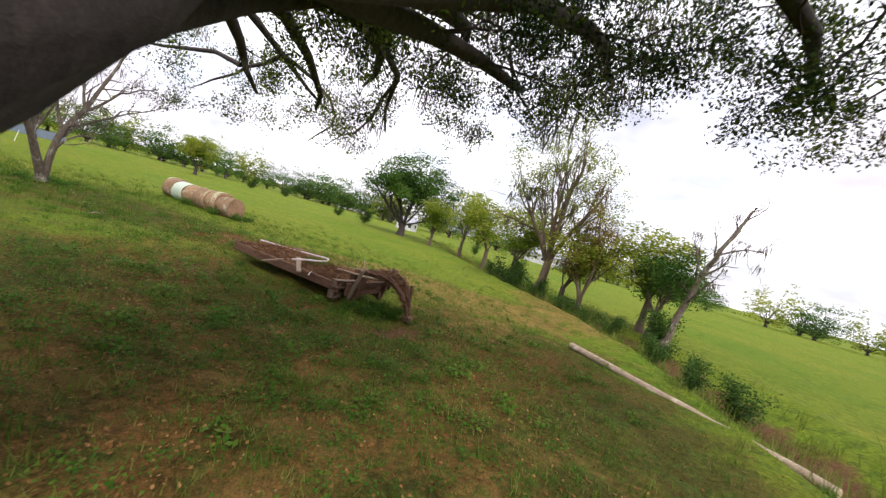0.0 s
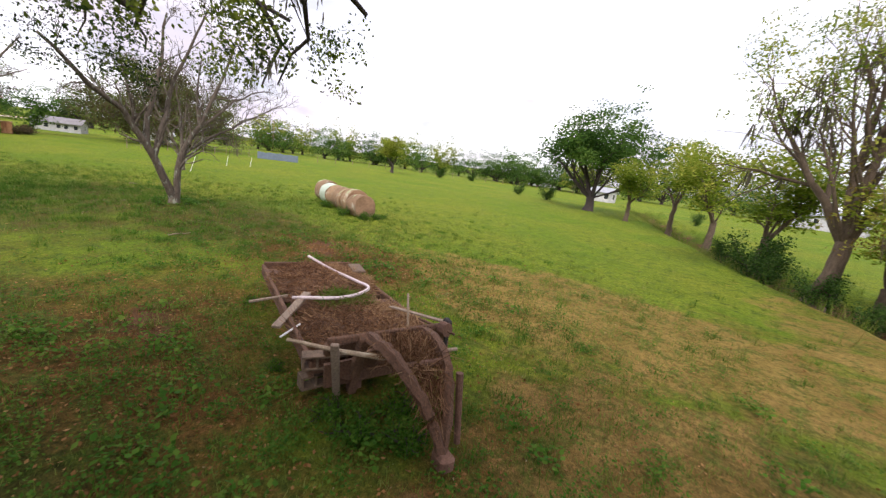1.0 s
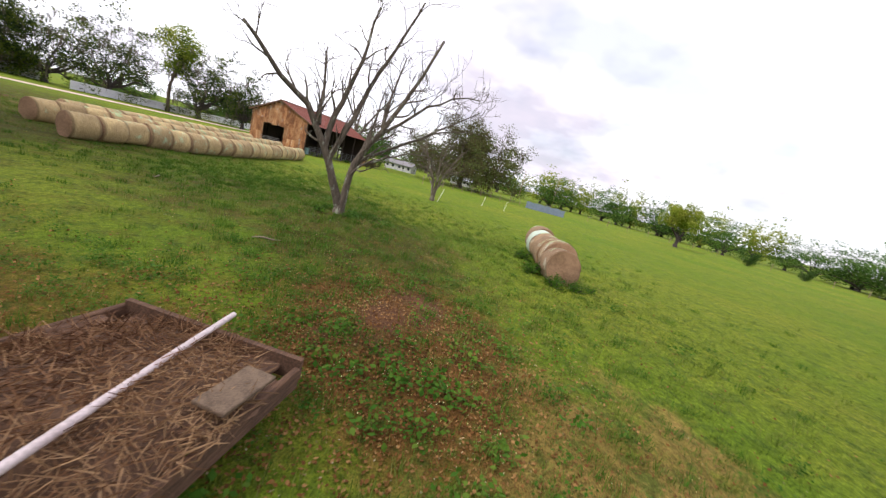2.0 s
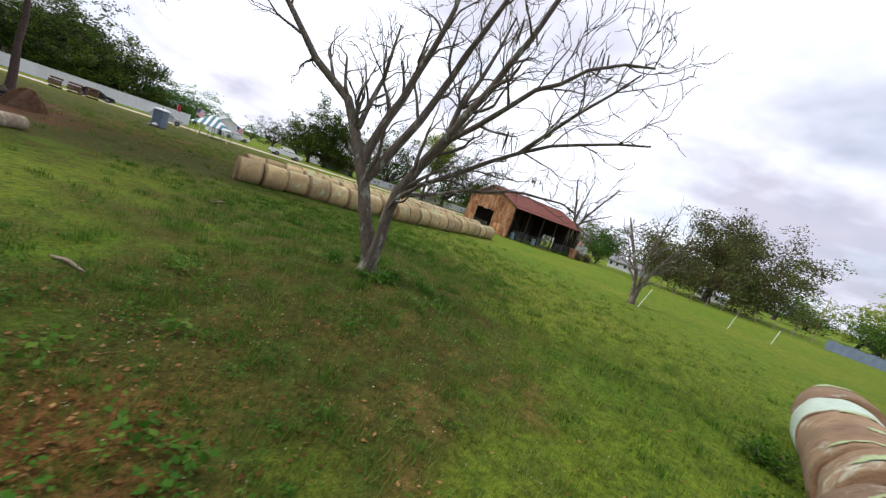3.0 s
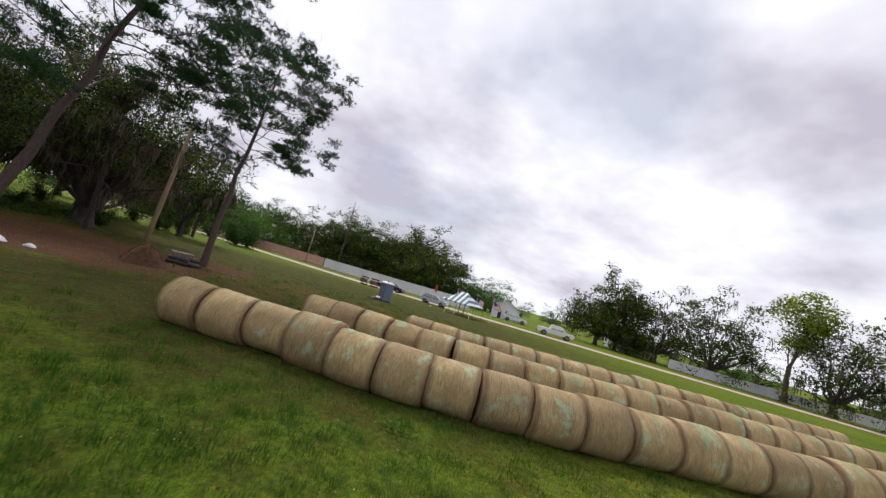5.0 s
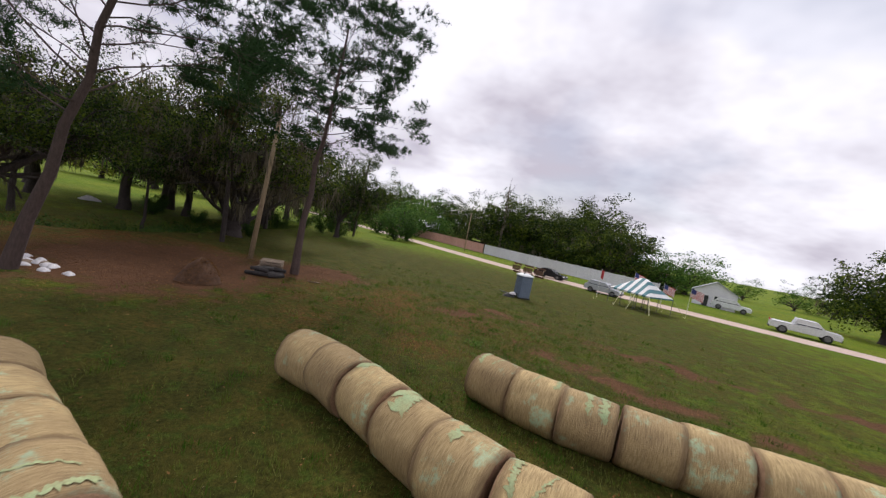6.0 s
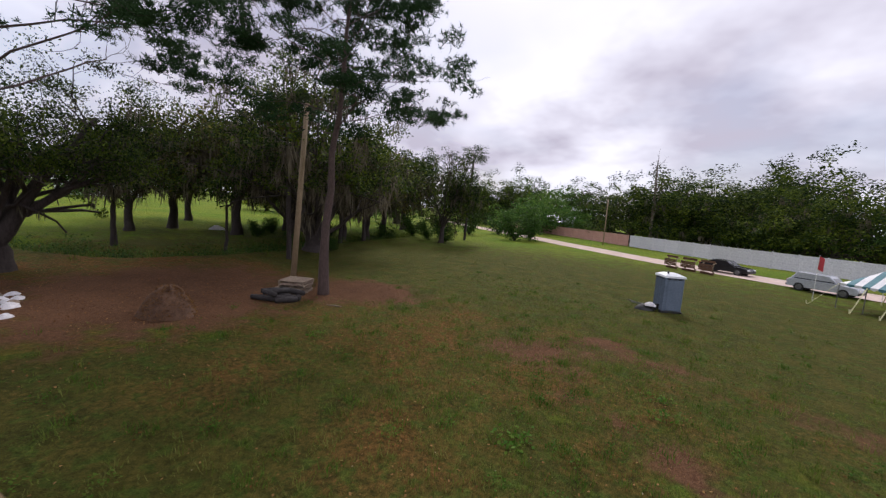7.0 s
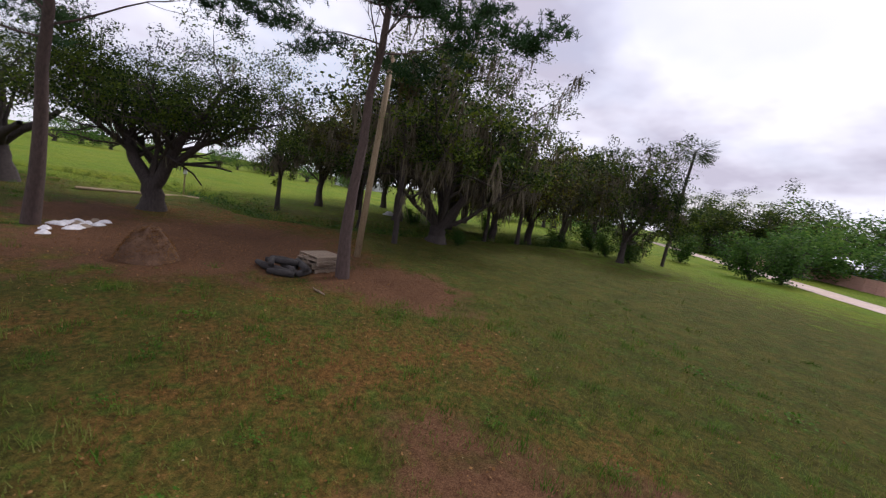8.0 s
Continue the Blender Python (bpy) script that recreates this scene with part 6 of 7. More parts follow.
# ---------------------------------------------------------------- striped tent
def tent():
    """A pole tent with a hipped striped roof, a scalloped rim, poles and slanting straps."""
    root = thing("tent", at(-43.7, -31.5, 128, 0.71), "open party tent with teal and white striped roof", "tent")
    hx, hy, eave, top, ridge = 2.75, 2.75, 2.15, 4.1, 0.45
    n = 11
    xs = np.linspace(-hx, hx, n + 1)

    def rise(x, y):
        k = max(abs(y) / hy, (abs(x) - ridge) / (hx - ridge), 0)
        return eave + (top - eave) * (1 - k) ** 1.06

    for i in range(n):
        x0, x1 = xs[i], xs[i + 1]
        g = Geo()
        ys = np.linspace(-hy, hy, 13)
        vs = [(x, y, rise(x, y)) for y in ys for x in np.linspace(x0, x1, 3)]
        g.add(vs, [(r * 3 + c, r * 3 + c + 1, r * 3 + c + 4, r * 3 + c + 3) for r in range(12) for c in range(2)])
        for y in (-hy, hy):
            g.add([(x0, y, eave), (x1, y, eave), (x1, y, eave - 0.14), ((x0 + x1) / 2, y, eave - 0.24), (x0, y, eave - 0.14)], [(0, 1, 2, 3, 4)])
        part("roof_stripe", g.mesh("roof_stripe", M_TEAL if i % 2 else M_CANVAS, True), None, root, "teal canvas stripe" if i % 2 else "white canvas stripe")
    for x in (-hx, hx):
        g = Geo()
        for k in range(8):
            y0 = -hy + k * hy / 4
            g.add([(x, y0, eave), (x, y0 + hy / 4, eave), (x, y0 + hy / 4, eave - 0.14), (x, y0 + hy / 8, eave - 0.24), (x, y0, eave - 0.14)], [(0, 1, 2, 3, 4)])
        part("valance", g, M_TEAL, root)
    for x in (-hx, -hx / 3, hx / 3, hx):
        for y in (-hy, hy):
            part("pole", Geo().tube([(x, y, -0.05), (x, y, eave)], [0.035, 0.035], 8), M_STEEL, root)
            ox = (1.3 if x == hx else -1.3 if x == -hx else 0)
            part("strap", Geo().beam((x, y, eave - 0.05), (x + ox * 0.9, y + math.copysign(1.3, y), 0.0), 0.06, 0.012), M_STRAP, root, "slanting yellow-white strap")
            part("peg", Geo().tube([(x + ox * 0.9, y + math.copysign(1.3, y), -0.1), (x + ox * 0.95, y + math.copysign(1.36, y), 0.35)], [0.03, 0.03], 6), M_STRAP, root)
    for x in (-ridge, ridge):
        part("centre_pole", Geo().tube([(x, 0, -0.05), (x, 0, top - 0.03)], [0.05, 0.05], 8), M_STEEL, root)
    return root


tent()


def flag(x, y, h, a, label, stripes=True):
    root = thing("flag", at(x, y, a), label, "flag", "flags round the tent")
    part("staff", Geo().tube([(0, 0, -0.1), (0, 0, h)], [0.02, 0.016], 8), M_WHITEPAINT, root)
    n = 13 if stripes else 1
    for i in range(n):
        g = Geo()
        xs = np.linspace(0.02, 1.35 if stripes else 0.5, 9)
        z0, z1 = h - 0.05 - 0.85 * i / n, h - 0.05 - 0.85 * (i + 1) / n
        w = [0.10 * math.sin(k * 4.2) * k for k in xs]
        g.add([(k, q, z - 0.28 * k) for z in (z0, z1) for k, q in zip(xs, w)], [(j, j + 1, j + 10, j + 9) for j in range(8)])
        part("stripe", g.mesh("stripe", M_RED if i % 2 == 0 else M_CANVAS, True), None, root)
    if stripes:
        g = Geo()
        xs = np.linspace(0.02, 0.56, 5)
        g.add([(k, 0.10 * math.sin(k * 4.2) * k + s, z - 0.28 * k) for s in (-0.008, 0.008) for z in (h - 0.05, h - 0.51) for k in xs], [(j, j + 1, j + 6, j + 5) for j in range(4)] + [(j + 10, j + 15, j + 16, j + 11) for j in range(4)])
        part("canton", g, M_BLUE, root)
    return root


flag(-46.9, -34.6, 2.7, 200, "striped red and white flag with blue corner on a staff")
flag(-49.4, -34.4, 2.8, 190, "striped red and white flag with blue corner on a staff")
flag(-44.6, -36.4, 3.2, 200, "striped red and white flag with blue corner on a staff")
flag(-40.6, -34.2, 2.9, 100, "narrow red flag on a thin white staff", False)


# ---------------------------------------------------------------- picnic tables by the road
def picnic_table(m, label):
    root = thing("picnic_table", m, label, "table", "tables by the road")
    for y in (-0.3, -0.1, 0.1, 0.3):
        part("top_board", Geo().box((0, y, 0.74), (1.8, 0.18, 0.04), chamfer=0.006), M_ROT, root)
    for y in (-0.7, 0.7):
        part("seat", Geo().box((0, y, 0.43), (1.8, 0.26, 0.04), chamfer=0.006), M_ROT, root)
    for x in (-0.65, 0.65):
        for s in (-1, 1):
            part("leg", Geo().beam((x, s * 0.62, -0.03), (x, s * 0.2, 0.72), 0.05, 0.1), M_LOG, root)
        part("brace", Geo().beam((x, -0.8, 0.38), (x, 0.8, 0.38), 0.05, 0.09), M_LOG, root)
    return root


for x, y, a in ((-33.4, -44.6, 130), (-34.7, -43.6, 142), (-36.0, -42.5, 135)):
    picnic_table(at(x, y, a, 0.74, 0.62) @ pose(0, 0, 0, 90, 0, 0), "dark brown picnic table tipped on its side by the road")


# ---------------------------------------------------------------- vehicles
def vehicle(name, m, label, paint, kind):
    """A parked car: body from a side outline, glass house, wheels, lamps, bumpers."""
    root = thing(name, m, label, "car")
    ln, w = (4.7, 1.85) if kind != "pickup" else (5.6, 1.95)
    if kind == "suv":
        low = [(-2.3, 0.35), (2.3, 0.35), (2.36, 0.62), (2.2, 0.92), (1.15, 1.02), (-2.15, 1.05), (-2.34, 0.85)]
        cab = [(1.1, 1.02), (0.45, 1.58), (-1.7, 1.64), (-2.1, 1.05)]
    elif kind == "sedan":
        low = [(-2.3, 0.32), (2.3, 0.32), (2.36, 0.55), (2.2, 0.80), (1.05, 0.92), (-1.6, 0.95), (-2.3, 0.9)]
        cab = [(1.05, 0.92), (0.3, 1.40), (-1.0, 1.42), (-1.75, 0.95)]
    else:
        low = [(-2.75, 0.45), (2.75, 0.45), (2.8, 0.75), (2.65, 1.08), (1.5, 1.15), (-2.75, 1.12)]
        cab = [(1.5, 1.15), (0.85, 1.78), (-0.75, 1.80), (-0.95, 1.15)]

    def prism(outline, half, inset):
        g = Geo()
        n = len(outline)
        cx = sum(p[0] for p in outline) / n
        cz = sum(p[1] for p in outline) / n
        lay = [(-half, inset), (-half + 0.07, 0.0), (half - 0.07, 0.0), (half, inset)]
        vs = [(cx + (x - cx) * (1 - k), y, cz + (z - cz) * (1 - k)) for y, k in lay for x, z in outline]
        fs = [(r * n + i, r * n + (i + 1) % n, (r + 1) * n + (i + 1) % n, (r + 1) * n + i) for r in range(3) for i in range(n)]
        fs += [tuple(range(n - 1, -1, -1)), tuple(range(3 * n, 4 * n))]
        return g.add(vs, fs)

    part("body", prism(low, w / 2, 0.03), paint, root)
    part("cabin", prism(cab, w / 2 - 0.10, 0.06), paint, root)
    zb, zt = cab[0][1] + 0.05, cab[1][1] - 0.07
    for s in (-1, 1):
        y = s * (w / 2 - 0.095)
        x0, x1 = cab[0][0] - 0.25, cab[3][0] + 0.28
        t0, t1 = cab[1][0] - 0.05, cab[2][0] + 0.12
        xm = (t0 + t1) / 2
        for a, b, c, d in ((x0, xm + 0.05, t0, xm + 0.05), (xm - 0.05, x1, xm - 0.05, t1)):
            part("window", Geo().add([(a, y, zb), (b, y, zb), (d, y - s * 0.03, zt), (c, y - s * 0.03, zt)], [(0, 1, 2, 3)]), M_GLASS, root)
    (ax, az), (bx, bz) = cab[0], cab[1]
    part("windscreen", Geo().add([(ax + 0.01, -0.7, az + 0.05), (ax + 0.01, 0.7, az + 0.05), (bx + 0.04, 0.62, bz - 0.05), (bx + 0.04, -0.62, bz - 0.05)], [(0, 1, 2, 3)]), M_GLASS, root)
    (ax, az), (bx, bz) = cab[3], cab[2]
    part("rear_window", Geo().add([(ax - 0.0, -0.66, az + 0.12), (ax - 0.0, 0.66, az + 0.12), (bx - 0.04, 0.6, bz - 0.07), (bx - 0.04, -0.6, bz - 0.07)], [(3, 2, 1, 0)]), M_GLASS, root)
    rr = 0.36 if kind != "pickup" else 0.40
    for x in (-ln * 0.30, ln * 0.31):
        for s in (-1, 1):
            y = s * (w / 2 - 0.1)
            wh = part("wheel", Geo().tube([(x, y - 0.11, rr), (x, y + 0.12 * 1, rr)], [rr, rr], 22), M_TYRE, root)
            part("rim", Geo().tube([(x, y + s * 0.10, rr), (x, y + s * 0.135, rr)], [rr * 0.66, rr * 0.6], 18), M_STEEL, wh)
    for s in (-1, 1):
        part("headlight", Geo().box((low[2][0] - 0.05, s * 0.68, low[2][1] + 0.12), (0.12, 0.36, 0.13), chamfer=0.02), M_POTTYROOF, root)
        part("tail_light", Geo().box((low[-1][0] + 0.02, s * 0.74, low[-1][1] - 0.02), (0.1, 0.2, 0.2), chamfer=0.02), M_RED, root)
    part("front_bumper", Geo().box((low[1][0] + 0.02, 0, 0.48), (0.12, w * 0.94, 0.2), chamfer=0.03), M_BLACK, root)
    part("rear_bumper", Geo().box((low[0][0] - 0.02, 0, 0.48), (0.12, w * 0.94, 0.2), chamfer=0.03), M_BLACK, root)
    return root


vehicle("suv", at(-42.5, -38.8, 146, 0.84), "silver station wagon parked beside a dirt road", M_SILVER, "suv")
vehicle("sedan", at(-37.6, -45.6, 148, 0.88), "black sedan on a dirt road", M_DARKCAR, "sedan")
vehicle("pickup_truck", at(-62.0, -37.0, 150), "white pickup truck beside a dirt road", M_WHITECAR, "pickup")
vehicle("suv", at(-64, -52.5, 150), "white wagon parked by the houses", M_WHITECAR, "suv")


# ---------------------------------------------------------------- barn
def sheet_mesh(name, w, h, ridges, mat, depth=0.022):
    """A corrugated sheet, standing, w wide along y and h high."""
    g = Geo()
    n = ridges * 4
    ys = [w * i / n for i in range(n + 1)]
    xs = [depth * math.sin(2 * math.pi * i / 4) for i in range(n + 1)]
    g.add([(x, y, z) for z in (0, h) for x, y in zip(xs, ys)], [(i, i + 1, n + 2 + i, n + 1 + i) for i in range(n)])
    return g.mesh(name, mat)


def barn():
    rng = np.random.default_rng(77)
    W, D, E, A = 9.2, 15.8, 4.45, 6.3
    root = thing("barn", at(-58.15, 6.85, 151.0), "old open-sided barn of rusty sheets with red roof", "barn")
    top = lambda y: E + (A - E) * (1 - abs(y - W / 2) / (W / 2))  # noqa: E731
    w = W / 13
    for i in range(13):
        y = i * w
        h = min(top(y), top(y + w))
        z = 0.06
        opening = 3.6 <= y + w / 2 <= 7.4
        cuts = [2.9 + rng.uniform(-0.1, 0.1)] if opening else [0.06, 1.55 + rng.uniform(-0.15, 0.15), 3.3 + rng.uniform(-0.3, 0.3)]
        cuts.append(h - 0.02)
        for a, b in zip(cuts[:-1], cuts[1:]):
            if b - a < 0.15:
                continue
            s = part("wall_sheet", sheet_mesh("wall_sheet", w + 0.05, b - a + 0.06, 5, M_RUST), None, root)
            s.location = (-0.02 - rng.uniform(0, 0.03), y, a)
            s.rotation_euler = (0, radians(rng.normal() * 0.4), radians(rng.normal() * 0.6))
    # lining, inner walls and posts carry the interior's shade in their colour
    g = Geo()
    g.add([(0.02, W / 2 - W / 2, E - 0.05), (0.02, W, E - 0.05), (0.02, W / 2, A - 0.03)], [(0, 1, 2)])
    part("gable_lining", g, M_BARN_SHADE, root)
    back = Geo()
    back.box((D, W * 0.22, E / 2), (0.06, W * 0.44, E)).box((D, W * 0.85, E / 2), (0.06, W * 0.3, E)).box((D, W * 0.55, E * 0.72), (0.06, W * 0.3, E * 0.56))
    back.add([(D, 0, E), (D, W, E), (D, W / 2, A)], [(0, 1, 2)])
    part("back_wall", back, M_BARN_SHADE, root)
    part("side_wall", Geo().box((D / 2, W, E / 2), (D, 0.06, E)), M_BARN_SHADE, root)
    for x in np.linspace(0, D, 6):
        for y in (0.05, W / 2, W - 0.1):
            if 0 < x or y != W / 2:
                part("post", Geo().box((x + 0.06, y, (A if y == W / 2 else E) / 2 - 0.05), (0.16, 0.16, A if y == W / 2 else E)), M_BARN_SHADE, root)
    part("eave_beam", Geo().beam((0, 0.04, E - 0.1), (D, 0.04, E - 0.1), 0.12, 0.22), M_ROT, root)
    for side in (0, 1):
        y0, y1 = (-0.75, W / 2) if side == 0 else (W + 0.4, W / 2)
        z0, z1 = E - 0.05 - (A - E) * 0.75 / (W / 2) * (1 if side == 0 else 0.5), A + 0.06
        n = 26
        for i in range(n):
            a, b = -0.35 + (D + 0.7) * i / n, -0.35 + (D + 0.7) * (i + 1) / n
            g = Geo()
            m = (a + b) / 2
            sec = [(a, 0.0), (a + 0.05, 0.035), (a + 0.1, 0.0), (m, 0.0), (m + 0.05, 0.035), (m + 0.1, 0.0), (b + 0.02, 0.002)]
            k = rng.uniform(0, 0.012)
            vs = [(x, yy, zz + dz + k) for yy, zz in ((y0, z0), (y1, z1)) for x, dz in sec]
            g.add(vs, [(j, j + 1, j + 8, j + 7) for j in range(6)])
            part("roof_sheet", g, M_ROOF, root)
    part("ridge_cap", Geo().beam((-0.4, W / 2, A + 0.08), (D + 0.4, W / 2, A + 0.08), 0.4, 0.03), M_ROOF, root)
    part("barge_board", Geo().beam((-0.36, -0.75, E - 0.38), (-0.36, W / 2, A), 0.03, 0.16), M_ROT, root)
    part("barge_board", Geo().beam((-0.36, W + 0.4, E - 0.26), (-0.36, W / 2, A), 0.03, 0.16), M_ROT, root)
    return root


barn()


def farm_gate(m, w, h, label):
    root = thing("farm_gate", m, label, "gate", "gates round the barn")
    for z in np.linspace(0.12, h, 6):
        part("rail", Geo().tube([(0, 0, z), (w, 0, z)], [0.022, 0.022], 6), M_STEEL, root)
    for x in (0, w / 2, w):
        part("upright", Geo().tube([(x, 0, 0.0), (x, 0, h + 0.06)], [0.026, 0.026], 6), M_STEEL, root)
    return root


bm = at(-58.15, 6.85, 151.0)
farm_gate(bm @ pose(-0.25, 4.0, 0.02, 0, 0, 90), 3.1, 1.1, "grey tubular farm gate across a barn opening")
for i in range(5):
    farm_gate(bm @ pose(0.3 + i * 2.85, -0.55, 0.02, 0, 0, 0), 2.75, 1.25, "grey tubular farm gate along a barn's open side")
single("rusty_sheet_box", Geo().box((0, 0, 0.65), (2.0, 0.9, 1.3), chamfer=0.02).box((0, 0.1, 1.36), (2.1, 1.1, 0.06)), M_RUST, bm @ pose(12.8, -2.1, 0, 0, 0, 20), "tan rusty sheet-metal bin beside a barn", "bin")
for x, y, s in ((-0.9, 0.75, 0.75), (-1.3, 0.25, 0.7), (-0.7, 0.0, 0.7), (-1.1, -0.35, 0.6), (-0.4, 0.9, 0.6), (0.9, 1.35, 0.35), (3.8, 1.4, 0.4)):
    p = on_trailer(x, y, 0).translation
    copy_thing(low, at(p.x, p.y, x * 90, s))
for k, (x, y, s) in enumerate(((11.4, -1.6, 0.75), (14.0, -2.4, 0.65), (9.2, -1.3, 0.5))):
    p = bm @ Vector((x, y, 0))
    copy_thing(low, at(p.x, p.y, k * 70, s * 1.7))
for x, y, z in ((13.0, -2.9, 1.0), (14.6, -3.2, 0.8), (15.6, -2.5, 0.9)):
    p = bm @ Vector((x, y, 0))
    bush("dead_bush", at(p.x, p.y), "tangled brown dead bush beside a barn", int(900 + x * 10), (z * 1.1, z * 1.3), 900, 0.14, M_RUSSET, "dead bushes by the barn")
for k in range(4):
    single("feed_drum", Geo().tube([(0, 0, 0), (0, 0, 0.05), (0, 0, 0.45), (0, 0, 0.9)], [0.29, 0.3, 0.3, 0.29], 18), M_BLACK if k % 2 else M_BLUEHOUSE, bm @ pose(2.6 + k * 2.4, 1.4 + (k % 2) * 1.4, 0), "dark plastic drum standing in a barn", "drum", "drums in the barn")


# ---------------------------------------------------------------- houses
def house(name, m, w, d, h, rise, wall, roof, label, windows=3, door=True, opening=False):
    """A small gabled house; the ridge runs along x, the front looks to +y."""
    root = thing(name, m, label, "house")
    g = Geo().box((0, 0, h / 2 - 0.1), (w, d, h + 0.2))
    g.add([(-w / 2, -d / 2, h), (-w / 2, d / 2, h), (-w / 2, 0, h + rise), (w / 2, -d / 2, h), (w / 2, d / 2, h), (w / 2, 0, h + rise)], [(0, 2, 1), (3, 4, 5)])
    part("wall", g, wall, root)
    for s in (-1, 1):
        a, b = Vector((0, s * (d / 2 + 0.45), h - 0.45 * rise / (d / 2))), Vector((0, 0, h + rise + 0.02))
        g = Geo()
        t = Vector((0, 0, 0.12))
        x = w / 2 + 0.4
        vs = [Vector((-x, 0, 0)) + a, Vector((x, 0, 0)) + a, Vector((x, 0, 0)) + b, Vector((-x, 0, 0)) + b]
        vs += [v + t for v in vs]
        g.add(vs, [(3, 2, 1, 0), (4, 5, 6, 7), (0, 1, 5, 4), (1, 2, 6, 5), (2, 3, 7, 6), (3, 0, 4, 7)])
        part("roof", g, roof, root)
    for i in range(windows):
        x = -w / 2 + (i + 0.5) * w / windows + (0.5 if door and i == windows // 2 else 0)
        for s in (-1, 1):
            win = part("window", Geo().box((x, s * (d / 2 + 0.02), h * 0.58), (1.0, 0.06, 1.15)), M_WHITEPAINT, root)
            part("pane", Geo().box((x, s * (d / 2 + 0.055), h * 0.58), (0.84, 0.02, 0.98)), M_WINDOW, win)
    for s in (-1, 1):
        win = part("window", Geo().box((s * (w / 2 + 0.02), 0.4, h * 0.58), (0.06, 1.0, 1.15)), M_WHITEPAINT, root)
        part("pane", Geo().box((s * (w / 2 + 0.055), 0.4, h * 0.58), (0.02, 0.84, 0.98)), M_WINDOW, win)
        if opening:
            # black panel on the wall in place of the doorway's inner shade
            part("door", Geo().box((s * (w / 2 + 0.05), -1.4, 1.05), (0.04, 0.9, 2.05)), M_BLACK, root, "black panel for a shaded doorway")
    if door:
        part("door", Geo().box((-w * 0.08, d / 2 + 0.03, 1.05), (0.95, 0.06, 2.1)), M_WHITEPAINT, root)
    return root


house("house", at(-63.4, -55.8, 62, 0.74), 9.0, 7.0, 3.0, 1.9, M_VINYL, M_TIN, "white gabled house with black panel for a shaded doorway across the road", 3, False, True)
house("house", at(-66.0, -80.0, 60, 0.8), 9.0, 7.0, 2.6, 1.5, M_SIDING, M_REDHOUSE, "low pale house with red roof behind trees", 3)
house("house", at(-45, -84, 15), 10.0, 7.0, 3.0, 1.6, M_SIDING, M_SHINGLE, "white house half hidden behind dark oaks", 3)
house("house", at(-10.0, -100, 5), 9.0, 7.0, 2.8, 1.5, M_BLUEHOUSE, M_TIN, "pale teal house behind a pink wall", 2)
house("house", at(-94, 24.0, 65, 0.64), 10.0, 6.5, 2.3, 1.3, M_SIDING, M_SHINGLE, "long low house with grey shingle roof", 5)
house("house", at(-98, 40.0, 75, 0.64), 8.0, 6.0, 2.3, 1.1, M_SIDING, M_TIN, "white house with pale metal roof", 4)
house("house", at(-106, 12.0, 60, 0.64), 8.0, 7.0, 2.8, 1.4, M_SIDING, M_REDHOUSE, "pale house with brown roof", 3)
house("house", at(-52, 142, 10), 10.0, 7.0, 2.5, 1.4, M_SIDING, M_TIN, "distant white farmhouse behind trees", 4)
house("house", at(-18.5, 92, -10), 4.0, 3.5, 2.0, 0.8, M_SIDING, M_TIN, "small white shed behind bushes", 2)
house("house", at(20, 124, -15), 13.0, 9.0, 3.0, 1.4, M_SIDING, M_TIN, "long white farm building across the field", 6)
house("house", at(112, -56, -80), 18.0, 8.0, 3.0, 1.4, M_SIDING, M_TIN, "distant white building across the field", 5)
house("house", at(-92, -52, 62), 12.0, 7.0, 2.6, 1.2, M_SIDING, M_TIN, "low white house beside the far road", 4)
tarp = Geo()
for k in range(12):
    tarp.v.extend([(k * 0.6, 0.08 * math.sin(k * 1.7), 0.0), (k * 0.6, 0.08 * math.sin(k * 1.7 + 0.5), 1.15 + 0.06 * math.sin(k * 2.3))])
tarp.f, tarp.mi = [(2 * k, 2 * k + 2, 2 * k + 3, 2 * k + 1) for k in range(11)], [0] * 11
single("tarp_fence", tarp, M_POTTY, at(-64, 43.5, 60), "low blue-grey tarp fence by the far houses", "fence")


# ---------------------------------------------------------------- boundary fences
def panel_fence(name, line, step, h, mat, label, post_mat):
    c = spline(line, 0.2)
    run = np.r_[0, np.cumsum(np.linalg.norm(np.diff(c, axis=0), axis=1))]
    mid = c[len(c) // 2]
    root = thing(name, Matrix.Translation((mid[0], mid[1], 0)), label, "fence", kind="structure")
    pan = Geo()
    n = 12
    for k in range(n):
        pan.box((step * (k + 0.5) / n, 0, h / 2), (step / n - 0.012, 0.035, h - 0.1))
    pan.beam((0, 0, h - 0.03), (step, 0, h - 0.03), 0.07, 0.07).beam((0, 0, 0.1), (step, 0, 0.1), 0.07, 0.1)
    pan = pan.mesh("panel", mat)
    pst = Geo().box((0, 0, h / 2), (0.13, 0.13, h + 0.15), chamfer=0.02).mesh("post", post_mat)
    for s in np.arange(0, run[-1] - step, step):
        p, q = (np.array([np.interp(v, run, c[:, k]) for k in (0, 1)]) for v in (s, s + step))
        a = math.degrees(math.atan2(q[1] - p[1], q[0] - p[0]))
        for nm, me in (("panel", pan), ("post", pst)):
            o = part(nm, me, None, root)
            o.matrix_basis = pose(p[0] - mid[0], p[1] - mid[1], 0, 0, 0, a)
    return root


